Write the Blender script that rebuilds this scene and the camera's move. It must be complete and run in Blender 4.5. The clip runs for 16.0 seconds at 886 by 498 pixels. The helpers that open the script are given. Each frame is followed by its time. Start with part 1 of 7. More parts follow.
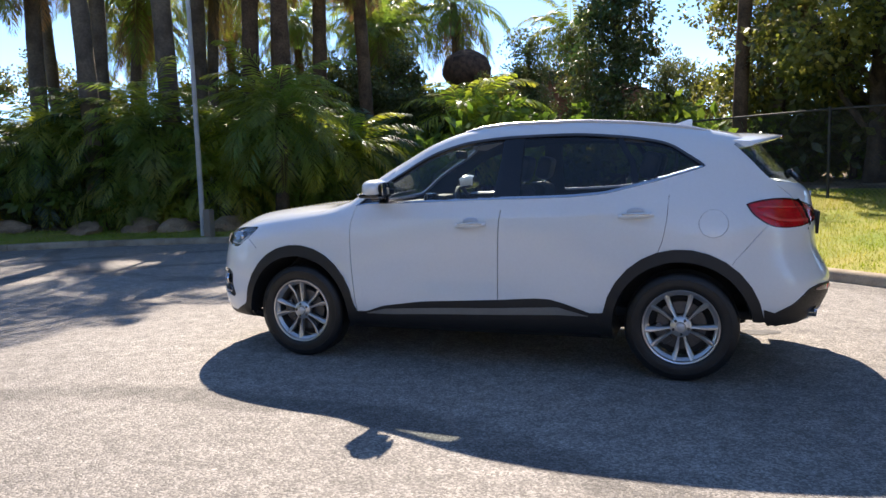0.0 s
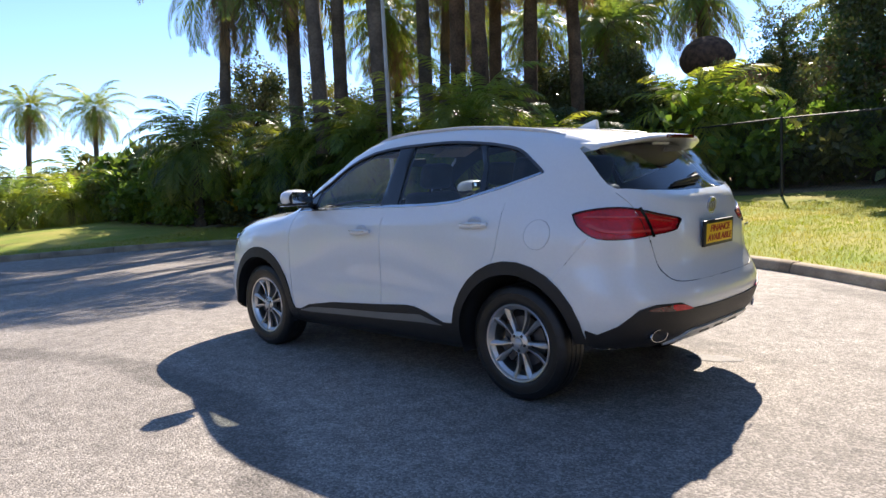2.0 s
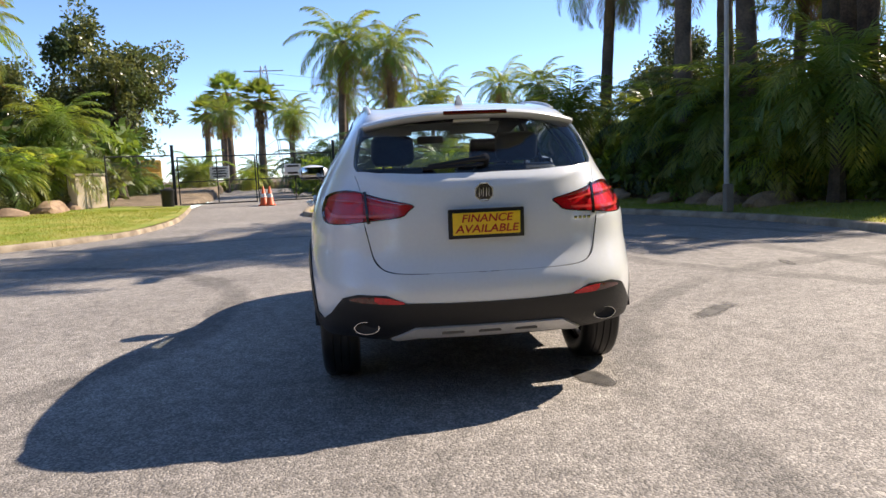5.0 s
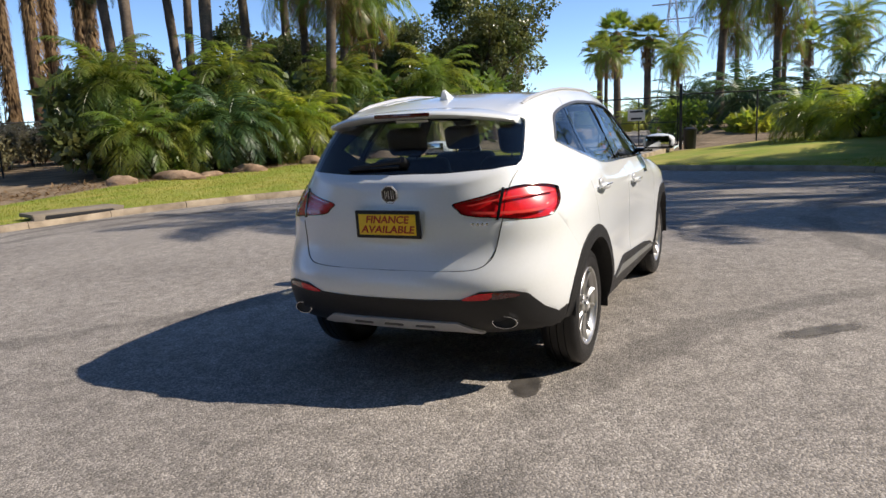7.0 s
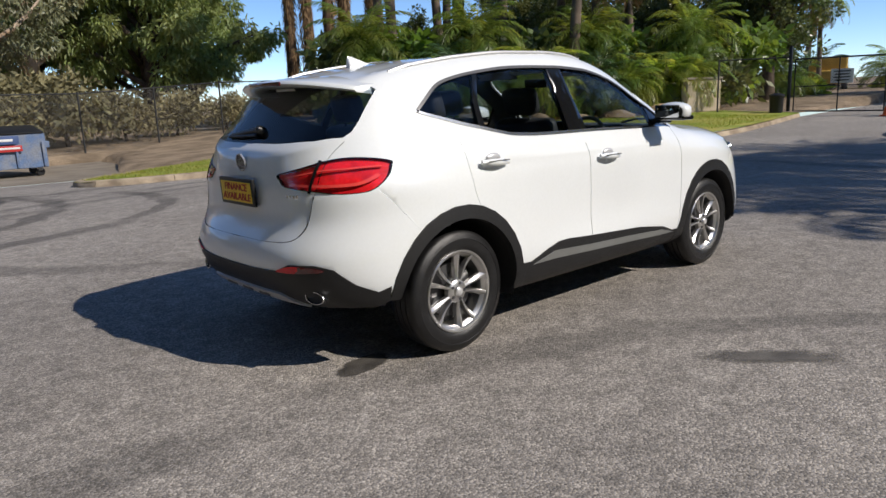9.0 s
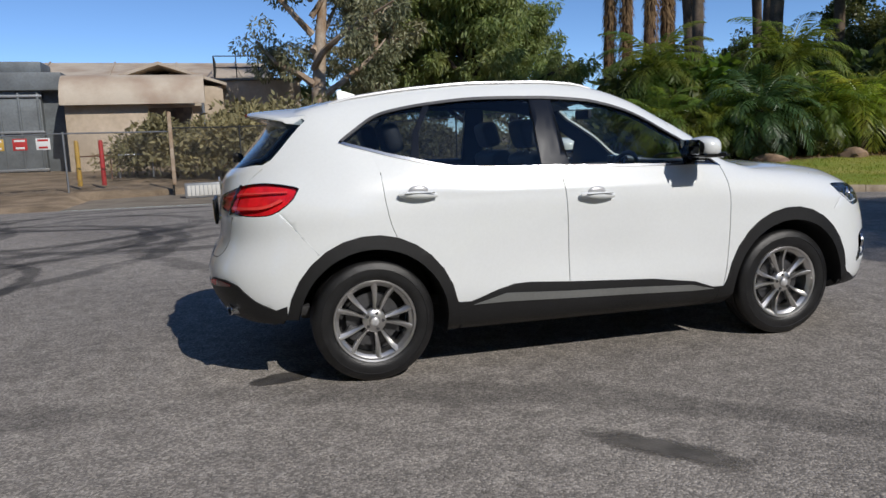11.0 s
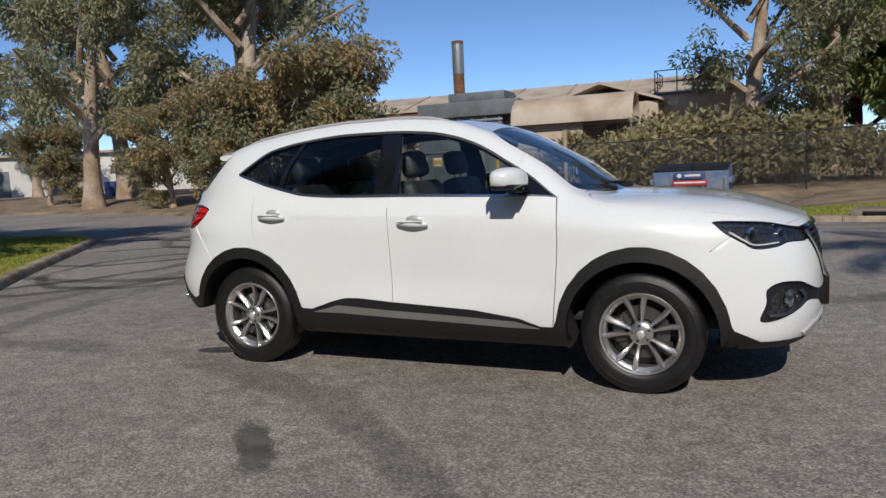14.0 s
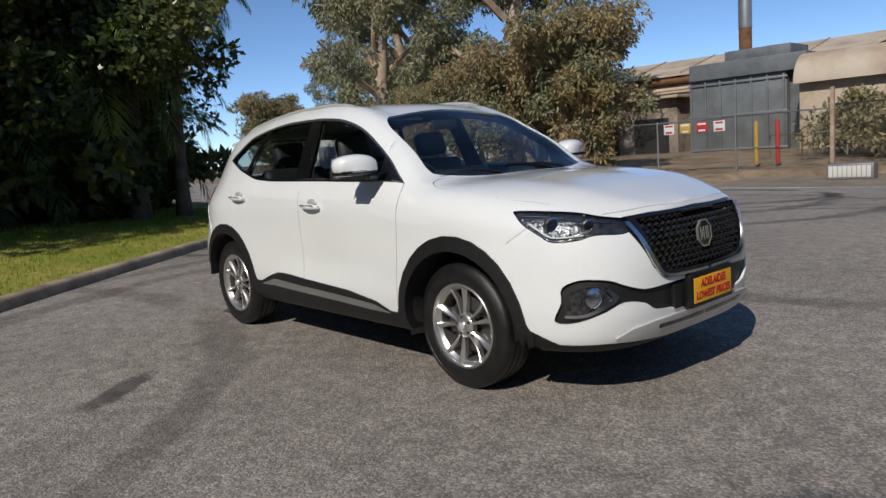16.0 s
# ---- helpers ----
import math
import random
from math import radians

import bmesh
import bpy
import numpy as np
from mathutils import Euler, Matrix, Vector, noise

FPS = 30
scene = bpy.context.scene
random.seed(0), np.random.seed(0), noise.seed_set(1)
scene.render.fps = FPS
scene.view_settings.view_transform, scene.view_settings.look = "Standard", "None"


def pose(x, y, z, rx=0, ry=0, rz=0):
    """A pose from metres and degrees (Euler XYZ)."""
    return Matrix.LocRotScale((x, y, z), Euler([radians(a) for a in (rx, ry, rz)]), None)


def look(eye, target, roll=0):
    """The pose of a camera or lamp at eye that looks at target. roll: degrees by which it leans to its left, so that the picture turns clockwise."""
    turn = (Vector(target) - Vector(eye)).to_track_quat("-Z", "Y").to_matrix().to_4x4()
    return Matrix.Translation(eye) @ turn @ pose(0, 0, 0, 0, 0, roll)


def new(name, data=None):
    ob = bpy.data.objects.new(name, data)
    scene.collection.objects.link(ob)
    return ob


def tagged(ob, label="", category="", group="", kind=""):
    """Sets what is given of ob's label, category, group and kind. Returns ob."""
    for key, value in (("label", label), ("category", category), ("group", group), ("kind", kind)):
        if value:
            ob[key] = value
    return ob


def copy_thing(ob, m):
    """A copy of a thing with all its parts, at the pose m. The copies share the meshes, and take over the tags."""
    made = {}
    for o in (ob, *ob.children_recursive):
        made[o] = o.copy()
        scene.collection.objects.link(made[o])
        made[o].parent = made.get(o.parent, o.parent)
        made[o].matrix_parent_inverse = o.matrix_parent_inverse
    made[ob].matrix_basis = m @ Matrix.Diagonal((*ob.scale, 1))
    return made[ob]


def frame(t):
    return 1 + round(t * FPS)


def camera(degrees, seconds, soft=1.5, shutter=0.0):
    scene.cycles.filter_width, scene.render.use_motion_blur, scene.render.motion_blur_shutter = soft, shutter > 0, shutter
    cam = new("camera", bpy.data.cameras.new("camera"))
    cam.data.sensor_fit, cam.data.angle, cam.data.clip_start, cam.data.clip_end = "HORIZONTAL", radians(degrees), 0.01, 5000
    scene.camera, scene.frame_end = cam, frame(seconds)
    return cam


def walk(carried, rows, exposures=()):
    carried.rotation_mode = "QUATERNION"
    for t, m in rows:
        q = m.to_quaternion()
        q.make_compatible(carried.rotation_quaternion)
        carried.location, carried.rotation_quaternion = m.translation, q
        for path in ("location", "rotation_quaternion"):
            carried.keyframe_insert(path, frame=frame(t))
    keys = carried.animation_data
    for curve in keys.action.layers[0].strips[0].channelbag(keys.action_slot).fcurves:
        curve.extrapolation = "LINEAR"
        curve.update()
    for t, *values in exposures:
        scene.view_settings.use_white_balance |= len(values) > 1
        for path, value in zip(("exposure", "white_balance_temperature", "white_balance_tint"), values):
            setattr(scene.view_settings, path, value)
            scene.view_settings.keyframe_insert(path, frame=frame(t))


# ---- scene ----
cam = camera(62.8, 16.0)
PATH = [
    (0, (-1.52, 5.514, 1.361), (-0.832, 3.649, 1.143), -1.7),
    (0.5, (-2.215, 5.299, 1.363), (-1.308, 3.529, 1.155), -1.9),
    (1, (-2.868, 4.954, 1.34), (-1.776, 3.29, 1.144), -2.3),
    (1.5, (-3.486, 4.616, 1.331), (-2.235, 3.067, 1.141), -2.6),
    (2, (-4.01, 4.149, 1.328), (-2.614, 2.73, 1.136), -2.9),
    (2.5, (-4.505, 3.678, 1.31), (-2.972, 2.409, 1.112), -3.1),
    (3, (-4.858, 3.114, 1.296), (-3.194, 2.024, 1.092), -3.2),
    (3.2, (-4.999, 2.877, 1.258), (-3.288, 1.862, 1.056), -3.2),
    (3.725, (-5.304, 2.25, 1.247), (-3.488, 1.437, 1.04), -3.0),
    (4.25, (-5.563, 1.609, 1.236), (-3.666, 1.011, 1.024), -2.8),
    (4.775, (-5.745, 0.949, 1.224), (-3.788, 0.593, 1.008), -2.6),
    (5.3, (-5.815, 0.276, 1.213), (-3.829, 0.207, 0.992), -2.4),
    (5.5, (-5.807, 0.034, 1.24), (-3.82, 0.073, 1.013), -2.5),
    (6, (-5.751, -0.614, 1.25), (-3.798, -0.267, 0.994), -2.5),
    (6.5, (-5.727, -1.277, 1.39), (-3.861, -0.628, 1.081), -2.8),
    (7, (-5.557, -1.885, 1.455), (-3.77, -1.053, 1.117), -2.6),
    (7.5, (-5.306, -2.464, 1.457), (-3.598, -1.49, 1.095), -2.1),
    (8, (-4.955, -2.942, 1.441), (-3.348, -1.812, 1.064), -2.0),
    (8.5, (-4.5, -3.393, 1.427), (-3.027, -2.104, 1.019), -2.1),
    (9, (-4.014, -3.731, 1.428), (-2.714, -2.271, 1.008), -2.3),
    (9.5, (-3.54, -4.086, 1.405), (-2.433, -2.472, 0.995), -2.3),
    (10, (-3.066, -4.42, 1.419), (-2.169, -2.673, 1.042), -2.1),
    (10.2, (-2.86, -4.526, 1.418), (-2.053, -2.733, 1.052), -1.9),
    (10.725, (-2.288, -4.726, 1.382), (-1.692, -2.845, 1.052), -1.8),
    (11.25, (-1.676, -4.806, 1.347), (-1.259, -2.872, 1.052), -1.8),
    (11.775, (-1.051, -4.864, 1.312), (-0.819, -2.894, 1.053), -1.7),
    (12.3, (-0.389, -5.001, 1.276), (-0.391, -3.014, 1.053), -1.6),
    (12.5, (-0.121, -5.055, 1.303), (-0.226, -3.071, 1.08), -1.9),
    (13, (0.587, -5.185, 1.309), (0.226, -3.231, 1.087), -2.4),
    (13.5, (1.291, -5.086, 1.318), (0.69, -3.191, 1.094), -2.7),
    (14, (1.985, -4.927, 1.335), (1.166, -3.117, 1.106), -2.8),
    (14.5, (2.643, -4.647, 1.305), (1.652, -2.925, 1.074), -3.5),
    (15, (3.282, -4.323, 1.295), (2.118, -2.715, 1.057), -4.2),
    (15.5, (3.766, -3.884, 1.281), (2.432, -2.415, 1.032), -4.9),
    (16, (4.171, -3.434, 1.284), (2.675, -2.133, 1.018), -4.2),
]
EXPOSURE = [(0, 1.66, 7350, 14), (3.2, 1.6, 7350, 14), (5.5, 1.3, 7450, 14), (7, .93, 7250, 12), (9, .5, 6800, 11), (10.2, .25, 6500, 10), (12.5, .08, 6550, 10), (16, .12, 6850, 10)]
walk(cam, [(t, look(eye, target, roll)) for t, eye, target, roll in PATH], EXPOSURE)

# ---- daylight ----
SUN_WAY = Vector((0.376, -0.927, 0.83)).normalized()  # towards the sun
world = bpy.data.worlds.new("sky")
scene.world = world
world.use_nodes = True
wn = world.node_tree.nodes
sky = wn.new("ShaderNodeTexSky")
sky.sky_type, sky.sun_disc = "NISHITA", False
sky.sun_elevation = math.asin(SUN_WAY.z)
sky.sun_rotation = math.atan2(SUN_WAY.x, SUN_WAY.y)
sky.air_density, sky.dust_density, sky.ozone_density, sky.altitude = 0.65, 0.0, 4.0, 1800
clear = wn.new("ShaderNodeHueSaturation")
clear.inputs["Saturation"].default_value = 1.06
world.node_tree.links.new(sky.outputs[0], clear.inputs["Color"])
world.node_tree.links.new(clear.outputs[0], wn["Background"].inputs[0])
wn["Background"].inputs[1].default_value = 0.125
sun = new("sun", bpy.data.lights.new("sun", "SUN"))
sun.data.energy, sun.data.angle, sun.data.color = 3.35, radians(0.55), (1.0, 0.955, 0.89)
sun.matrix_world = look(SUN_WAY * 60, (0, 0, 0))


# ---- materials ----
def surf(name, col, rough=.6, metal=0., var=.12, scale=3., fine=60., bump=0., bump_scale=120., col2=None, coat=0., spec=.5, rough_var=.0, obj_random=0., trans=0.):
    """A material with two scales of variation, relief and wear."""
    m = bpy.data.materials.new(name)
    m.use_nodes = True
    nt = m.node_tree
    N, K = nt.nodes, nt.links
    b = N["Principled BSDF"]
    co = N.new("ShaderNodeTexCoord")
    n1, n2 = N.new("ShaderNodeTexNoise"), N.new("ShaderNodeTexNoise")
    n1.inputs["Scale"].default_value, n1.inputs["Detail"].default_value = scale, 6
    n2.inputs["Scale"].default_value, n2.inputs["Detail"].default_value = fine, 3
    for n in (n1, n2):
        K.new(co.outputs["Object"], n.inputs["Vector"])
    mix = N.new("ShaderNodeMix")
    mix.data_type = "RGBA"
    c2 = col2 or tuple(c * (1 - 2 * var) for c in col)
    mix.inputs["A"].default_value, mix.inputs["B"].default_value = (*col, 1), (*c2, 1)
    ramp = N.new("ShaderNodeMapRange")
    ramp.inputs["From Min"].default_value, ramp.inputs["From Max"].default_value = .38, .66
    K.new(n1.outputs["Fac"], ramp.inputs["Value"])
    K.new(ramp.outputs[0], mix.inputs["Factor"])
    hsv = N.new("ShaderNodeHueSaturation")
    mr = N.new("ShaderNodeMapRange")
    mr.inputs["From Min"].default_value, mr.inputs["From Max"].default_value = .3, .7
    mr.inputs["To Min"].default_value, mr.inputs["To Max"].default_value = 1 - var, 1 + var
    K.new(n2.outputs["Fac"], mr.inputs["Value"])
    last = mr.outputs[0]
    if obj_random:
        oi = N.new("ShaderNodeObjectInfo")
        gi = N.new("ShaderNodeNewGeometry")
        ad = N.new("ShaderNodeMath")
        ad.operation = "ADD"
        K.new(oi.outputs["Random"], ad.inputs[0])
        K.new(gi.outputs["Random Per Island"], ad.inputs[1])
        m2 = N.new("ShaderNodeMapRange")
        m2.inputs["From Max"].default_value = 2
        m2.inputs["To Min"].default_value, m2.inputs["To Max"].default_value = 1 - obj_random, 1 + obj_random
        K.new(ad.outputs[0], m2.inputs["Value"])
        mu = N.new("ShaderNodeMath")
        mu.operation = "MULTIPLY"
        K.new(last, mu.inputs[0])
        K.new(m2.outputs[0], mu.inputs[1])
        last = mu.outputs[0]
    K.new(last, hsv.inputs["Value"])
    K.new(mix.outputs["Result"], hsv.inputs["Color"])
    K.new(hsv.outputs[0], b.inputs["Base Color"])
    b.inputs["Metallic"].default_value = metal
    b.inputs["Specular IOR Level"].default_value = spec
    b.inputs["Coat Weight"].default_value = coat
    b.inputs["Coat Roughness"].default_value = .03
    b.inputs["Roughness"].default_value = rough
    if rough_var:
        rr = N.new("ShaderNodeMapRange")
        rr.inputs["To Min"].default_value, rr.inputs["To Max"].default_value = rough - rough_var, rough + rough_var
        K.new(n1.outputs["Fac"], rr.inputs["Value"])
        K.new(rr.outputs[0], b.inputs["Roughness"])
    if bump:
        n3, bp = N.new("ShaderNodeTexNoise"), N.new("ShaderNodeBump")
        n3.inputs["Scale"].default_value, n3.inputs["Detail"].default_value = bump_scale, 4
        K.new(co.outputs["Object"], n3.inputs["Vector"])
        bp.inputs["Strength"].default_value, bp.inputs["Distance"].default_value = bump, .01
        K.new(n3.outputs["Fac"], bp.inputs["Height"])
        K.new(bp.outputs[0], b.inputs["Normal"])
    if trans:  # light that comes through a leaf
        tr, ms = N.new("ShaderNodeBsdfTranslucent"), N.new("ShaderNodeMixShader")
        hs2 = N.new("ShaderNodeHueSaturation")
        hs2.inputs["Value"].default_value, hs2.inputs["Saturation"].default_value, hs2.inputs["Hue"].default_value = 1.65, 1.1, .485
        K.new(hsv.outputs[0], hs2.inputs["Color"])
        K.new(hs2.outputs[0], tr.inputs["Color"])
        ms.inputs[0].default_value = trans
        K.new(b.outputs[0], ms.inputs[1])
        K.new(tr.outputs[0], ms.inputs[2])
        K.new(ms.outputs[0], N["Material Output"].inputs["Surface"])
    return m


def glass(name, tint, rough=.0, gloss=.05):
    """A thin pane: clear, with a gloss that grows towards the grazing angle alike from both sides."""
    m = bpy.data.materials.new(name)
    m.use_nodes = True
    nt = m.node_tree
    N, K = nt.nodes, nt.links
    N.remove(N["Principled BSDF"])
    t, g, mx, lw = N.new("ShaderNodeBsdfTransparent"), N.new("ShaderNodeBsdfGlossy"), N.new("ShaderNodeMixShader"), N.new("ShaderNodeLayerWeight")
    pw, mr = N.new("ShaderNodeMath"), N.new("ShaderNodeMapRange")
    t.inputs[0].default_value = (*tint, 1)
    g.inputs["Roughness"].default_value = rough
    lw.inputs["Blend"].default_value = .5
    pw.operation, pw.inputs[1].default_value = "POWER", 5.
    mr.inputs["To Min"].default_value, mr.inputs["To Max"].default_value = gloss, .95
    K.new(lw.outputs["Facing"], pw.inputs[0])
    K.new(pw.outputs[0], mr.inputs["Value"])
    K.new(mr.outputs[0], mx.inputs[0])
    K.new(t.outputs[0], mx.inputs[1])
    K.new(g.outputs[0], mx.inputs[2])
    K.new(mx.outputs[0], N["Material Output"].inputs["Surface"])
    return m


PAINT = surf("white_car_paint", (.765, .79, .80), .30, var=.015, scale=2, coat=1.0, spec=.5)
TRIM = surf("black_textured_plastic", (.010, .010, .011), .5, var=.15, bump=.15, bump_scale=900)
GLOSS = surf("gloss_black", (.008, .008, .009), .12, var=.1, coat=.5)
CHROME = surf("satin_chrome", (.62, .63, .65), .22, 1., var=.04)
SILVER = surf("silver_paint", (.60, .60, .61), .36, .4, var=.05)
SATIN = surf("satin_grey_strip", (.20, .205, .20), .42, .3, var=.06)
ALLOY = surf("machined_alloy", (.64, .63, .62), .31, .9, var=.06, fine=300)
LAMP_BOWL = surf("lamp_reflector", (.10, .105, .115), .20, .6, var=.35, scale=40, fine=120, bump=.35, bump_scale=60)
ALLOY_DARK = surf("grey_alloy", (.10, .10, .105), .4, .6, var=.1)
GRILLE = surf("dark_grille", (.035, .035, .038), .25, .4, var=.1)
TYRE = surf("tyre_rubber", (.011, .011, .012), .42, spec=.5, var=.25, scale=12, bump=.2, bump_scale=300)
BLACK_RUBBER = surf("black_moulded_plastic", (.010, .010, .011), .4, var=.15, spec=.4)
CABIN = surf("black_cabin_trim", (.024, .024, .026), .7, var=.2, bump=.15, bump_scale=400)
LEATHER = surf("black_leather", (.05, .05, .056), .5, var=.2, bump=.25, bump_scale=260)
LINING = surf("grey_roof_lining", (.42, .41, .39), .9, var=.06, bump=.1, bump_scale=900)
WINDOW = glass("tinted_glass", (.87, .92, .90), 0., .07)
PRIVACY = glass("dark_tinted_glass", (.62, .67, .70), 0., .07)
SCREEN = glass("windscreen_glass", (.84, .89, .88), 0., .10)
LENS = glass("clear_lens", (.88, .90, .92))
RED_BAR = surf("bright_red_lens", (.80, .07, .06), .15, var=.1, coat=1.)
RED_LENS = surf("red_lamp_lens", (.80, .018, .026), .2, var=.15, scale=14, coat=.2)
RED_DARK = surf("dark_red_lamp_lens", (.10, .003, .004), .08, var=.1, coat=1.)
RED_GLASS = glass("red_lens_cover", (1.0, .94, .94), 0., .04)
MIRROR = surf("mirror_silver", (.55, .57, .60), .03, 1., var=.02)
ORANGE = surf("amber_plate", (.85, .42, .02), .5, var=.04)
YELLOW = surf("yellow_plate", (.92, .60, .03), .45, var=.04)
RED_INK = surf("red_ink", (.45, .02, .015), .5, var=.05)
BADGE_SILVER = surf("badge_silver", (.50, .51, .54), .25, .7, var=.05)
WHITE_PLASTIC = surf("white_plastic", (.75, .75, .74), .5, var=.03)


# ---- builders ----
def mesh_of(name, verts, faces, mat, smooth=True, angle=38):
    me = bpy.data.meshes.new(name)
    me.from_pydata([tuple(map(float, v)) for v in verts], [], [tuple(map(int, f)) for f in faces])
    for m in (mat if isinstance(mat, (list, tuple)) else [mat]):
        me.materials.append(m)
    if smooth:
        me.polygons.foreach_set("use_smooth", [True] * len(me.polygons))
        me.set_sharp_from_angle(angle=radians(angle))
    me.update()
    return me


def part(name, shape, mat, parent=None, label="", smooth=True, angle=38, m=None):
    """Links a bmesh, a mesh or (verts, faces) as one mesh object under a thing or a part."""
    if isinstance(shape, tuple):
        shape = mesh_of(name, shape[0], shape[1], mat, smooth, angle)
    elif isinstance(shape, bmesh.types.BMesh):
        me = bpy.data.meshes.new(name)
        bmesh.ops.recalc_face_normals(shape, faces=shape.faces)
        shape.to_mesh(me)
        shape.free()
        for q in (mat if isinstance(mat, (list, tuple)) else [mat]):
            me.materials.append(q)
        if smooth:
            me.polygons.foreach_set("use_smooth", [True] * len(me.polygons))
            me.set_sharp_from_angle(angle=radians(angle))
        shape = me
    ob = new(name, shape)
    if parent is not None:
        ob.parent = parent
    if m is not None:
        ob.matrix_basis = m
    if label:
        ob["label"] = label
    return ob


def box(sx, sy, sz, bevel=.0, seg=2, at=(0, 0, 0), bm=None, rot=None):
    """A bevelled box of that size, centred at a place."""
    b = bm or bmesh.new()
    mat = Matrix.Translation(at) @ (rot.to_4x4() if rot else Matrix()) @ Matrix.Diagonal((sx, sy, sz, 1))
    vs = bmesh.ops.create_cube(b, size=1, matrix=mat)["verts"]
    if bevel:
        es = list({e for v in vs for e in v.link_edges})
        bmesh.ops.bevel(b, geom=es, offset=bevel, segments=seg, profile=.6, affect="EDGES")
    return b


def rod(p, q, r, r2=None, seg=10, bm=None, caps=True):
    """A round bar from p to q."""
    b = bm or bmesh.new()
    p, q = Vector(p), Vector(q)
    d = q - p
    mat = Matrix.Translation((p + q) / 2) @ d.to_track_quat("Z", "Y").to_matrix().to_4x4()
    bmesh.ops.create_cone(b, cap_ends=caps, segments=seg, radius1=r, radius2=r if r2 is None else r2, depth=d.length, matrix=mat)
    return b


def sweep(pts, radii, seg=8, close=True):
    """(verts, faces) of a tube through points, with a radius at each."""
    pts = [Vector(p) for p in pts]
    vs, fs = [], []
    for i, p in enumerate(pts):
        d = (pts[min(i + 1, len(pts) - 1)] - pts[max(i - 1, 0)]).normalized()
        s = d.cross(Vector((0, 0, 1)) if abs(d.z) < .95 else Vector((1, 0, 0))).normalized()
        t = s.cross(d)
        r = radii[i] if hasattr(radii, "__len__") else radii
        vs += [p + (s * math.cos(a) + t * math.sin(a)) * r for a in (2 * math.pi * k / seg for k in range(seg))]
    for i in range(len(pts) - 1):
        fs += [(i * seg + k, i * seg + (k + 1) % seg, (i + 1) * seg + (k + 1) % seg, (i + 1) * seg + k) for k in range(seg)]
    if close:
        fs += [tuple(range(seg))[::-1], tuple(range((len(pts) - 1) * seg, len(pts) * seg))]
    return vs, fs


def lathe(profile, seg=48, axis="y"):
    """(verts, faces) of a profile of (radius, along) turned round an axis."""
    vs, fs, n = [], [], len(profile)
    for k in range(seg):
        a = 2 * math.pi * k / seg
        for r, h in profile:
            c, s = r * math.cos(a), r * math.sin(a)
            vs.append((c, h, s) if axis == "y" else (c, s, h))
    for k in range(seg):
        for i in range(n - 1):
            a, b = k * n + i, ((k + 1) % seg) * n + i
            fs.append((a, a + 1, b + 1, b))
    return vs, fs


def prism(outline, depth, axis="z", bevel=0.):
    """A plate with the given 2D outline and thickness."""
    b = bmesh.new()
    vs = [b.verts.new({"z": (x, y, 0), "y": (x, 0, y), "x": (0, x, y)}[axis]) for x, y in outline]
    f = b.faces.new(vs)
    r = bmesh.ops.extrude_face_region(b, geom=[f])
    d = {"z": (0, 0, depth), "y": (0, depth, 0), "x": (depth, 0, 0)}[axis]
    bmesh.ops.translate(b, vec=d, verts=[v for v in r["geom"] if isinstance(v, bmesh.types.BMVert)])
    bmesh.ops.recalc_face_normals(b, faces=b.faces)
    if bevel:
        bmesh.ops.bevel(b, geom=[e for e in b.edges if e.calc_face_angle(0) > .9], offset=bevel, segments=2, affect="EDGES")
    return b


def lettering(text, height, depth=.002, bold=0., slant=0.):
    """A mesh of letters, centred, in the xy plane."""
    cu = bpy.data.curves.new("lettering", "FONT")
    cu.body, cu.size, cu.extrude, cu.align_x, cu.align_y = text, height * 1.38, depth, "CENTER", "CENTER"
    cu.offset, cu.shear = bold, slant
    ob = bpy.data.objects.new("lettering", cu)
    scene.collection.objects.link(ob)
    bpy.context.view_layer.update()
    me = bpy.data.meshes.new_from_object(ob.evaluated_get(bpy.context.evaluated_depsgraph_get()))
    bpy.data.objects.remove(ob)
    return me
# ---- the car's skin: longitudinal lines from nose to tail, lofted from sill to roof ----
def curve(*pts):
    """A smooth function through (x, value) pairs, kept free of overshoot."""
    p = sorted(pts)
    xs, ys = np.array([q[0] for q in p], float), np.array([q[1] for q in p], float)
    d = np.diff(ys) / np.diff(xs)
    m = np.r_[d[0], [0 if a * b <= 0 else 2 * a * b / (a + b) for a, b in zip(d[:-1], d[1:])], d[-1]]

    def f(x):
        x = np.clip(np.asarray(x, float), xs[0], xs[-1])
        i = np.clip(np.searchsorted(xs, x) - 1, 0, len(xs) - 2)
        h = xs[i + 1] - xs[i]
        u = (x - xs[i]) / h
        return (ys[i] * (2 * u**3 - 3 * u**2 + 1) + h * m[i] * (u**3 - 2 * u**2 + u)
                + ys[i + 1] * (3 * u**2 - 2 * u**3) + h * m[i + 1] * (u**3 - u**2))
    return f


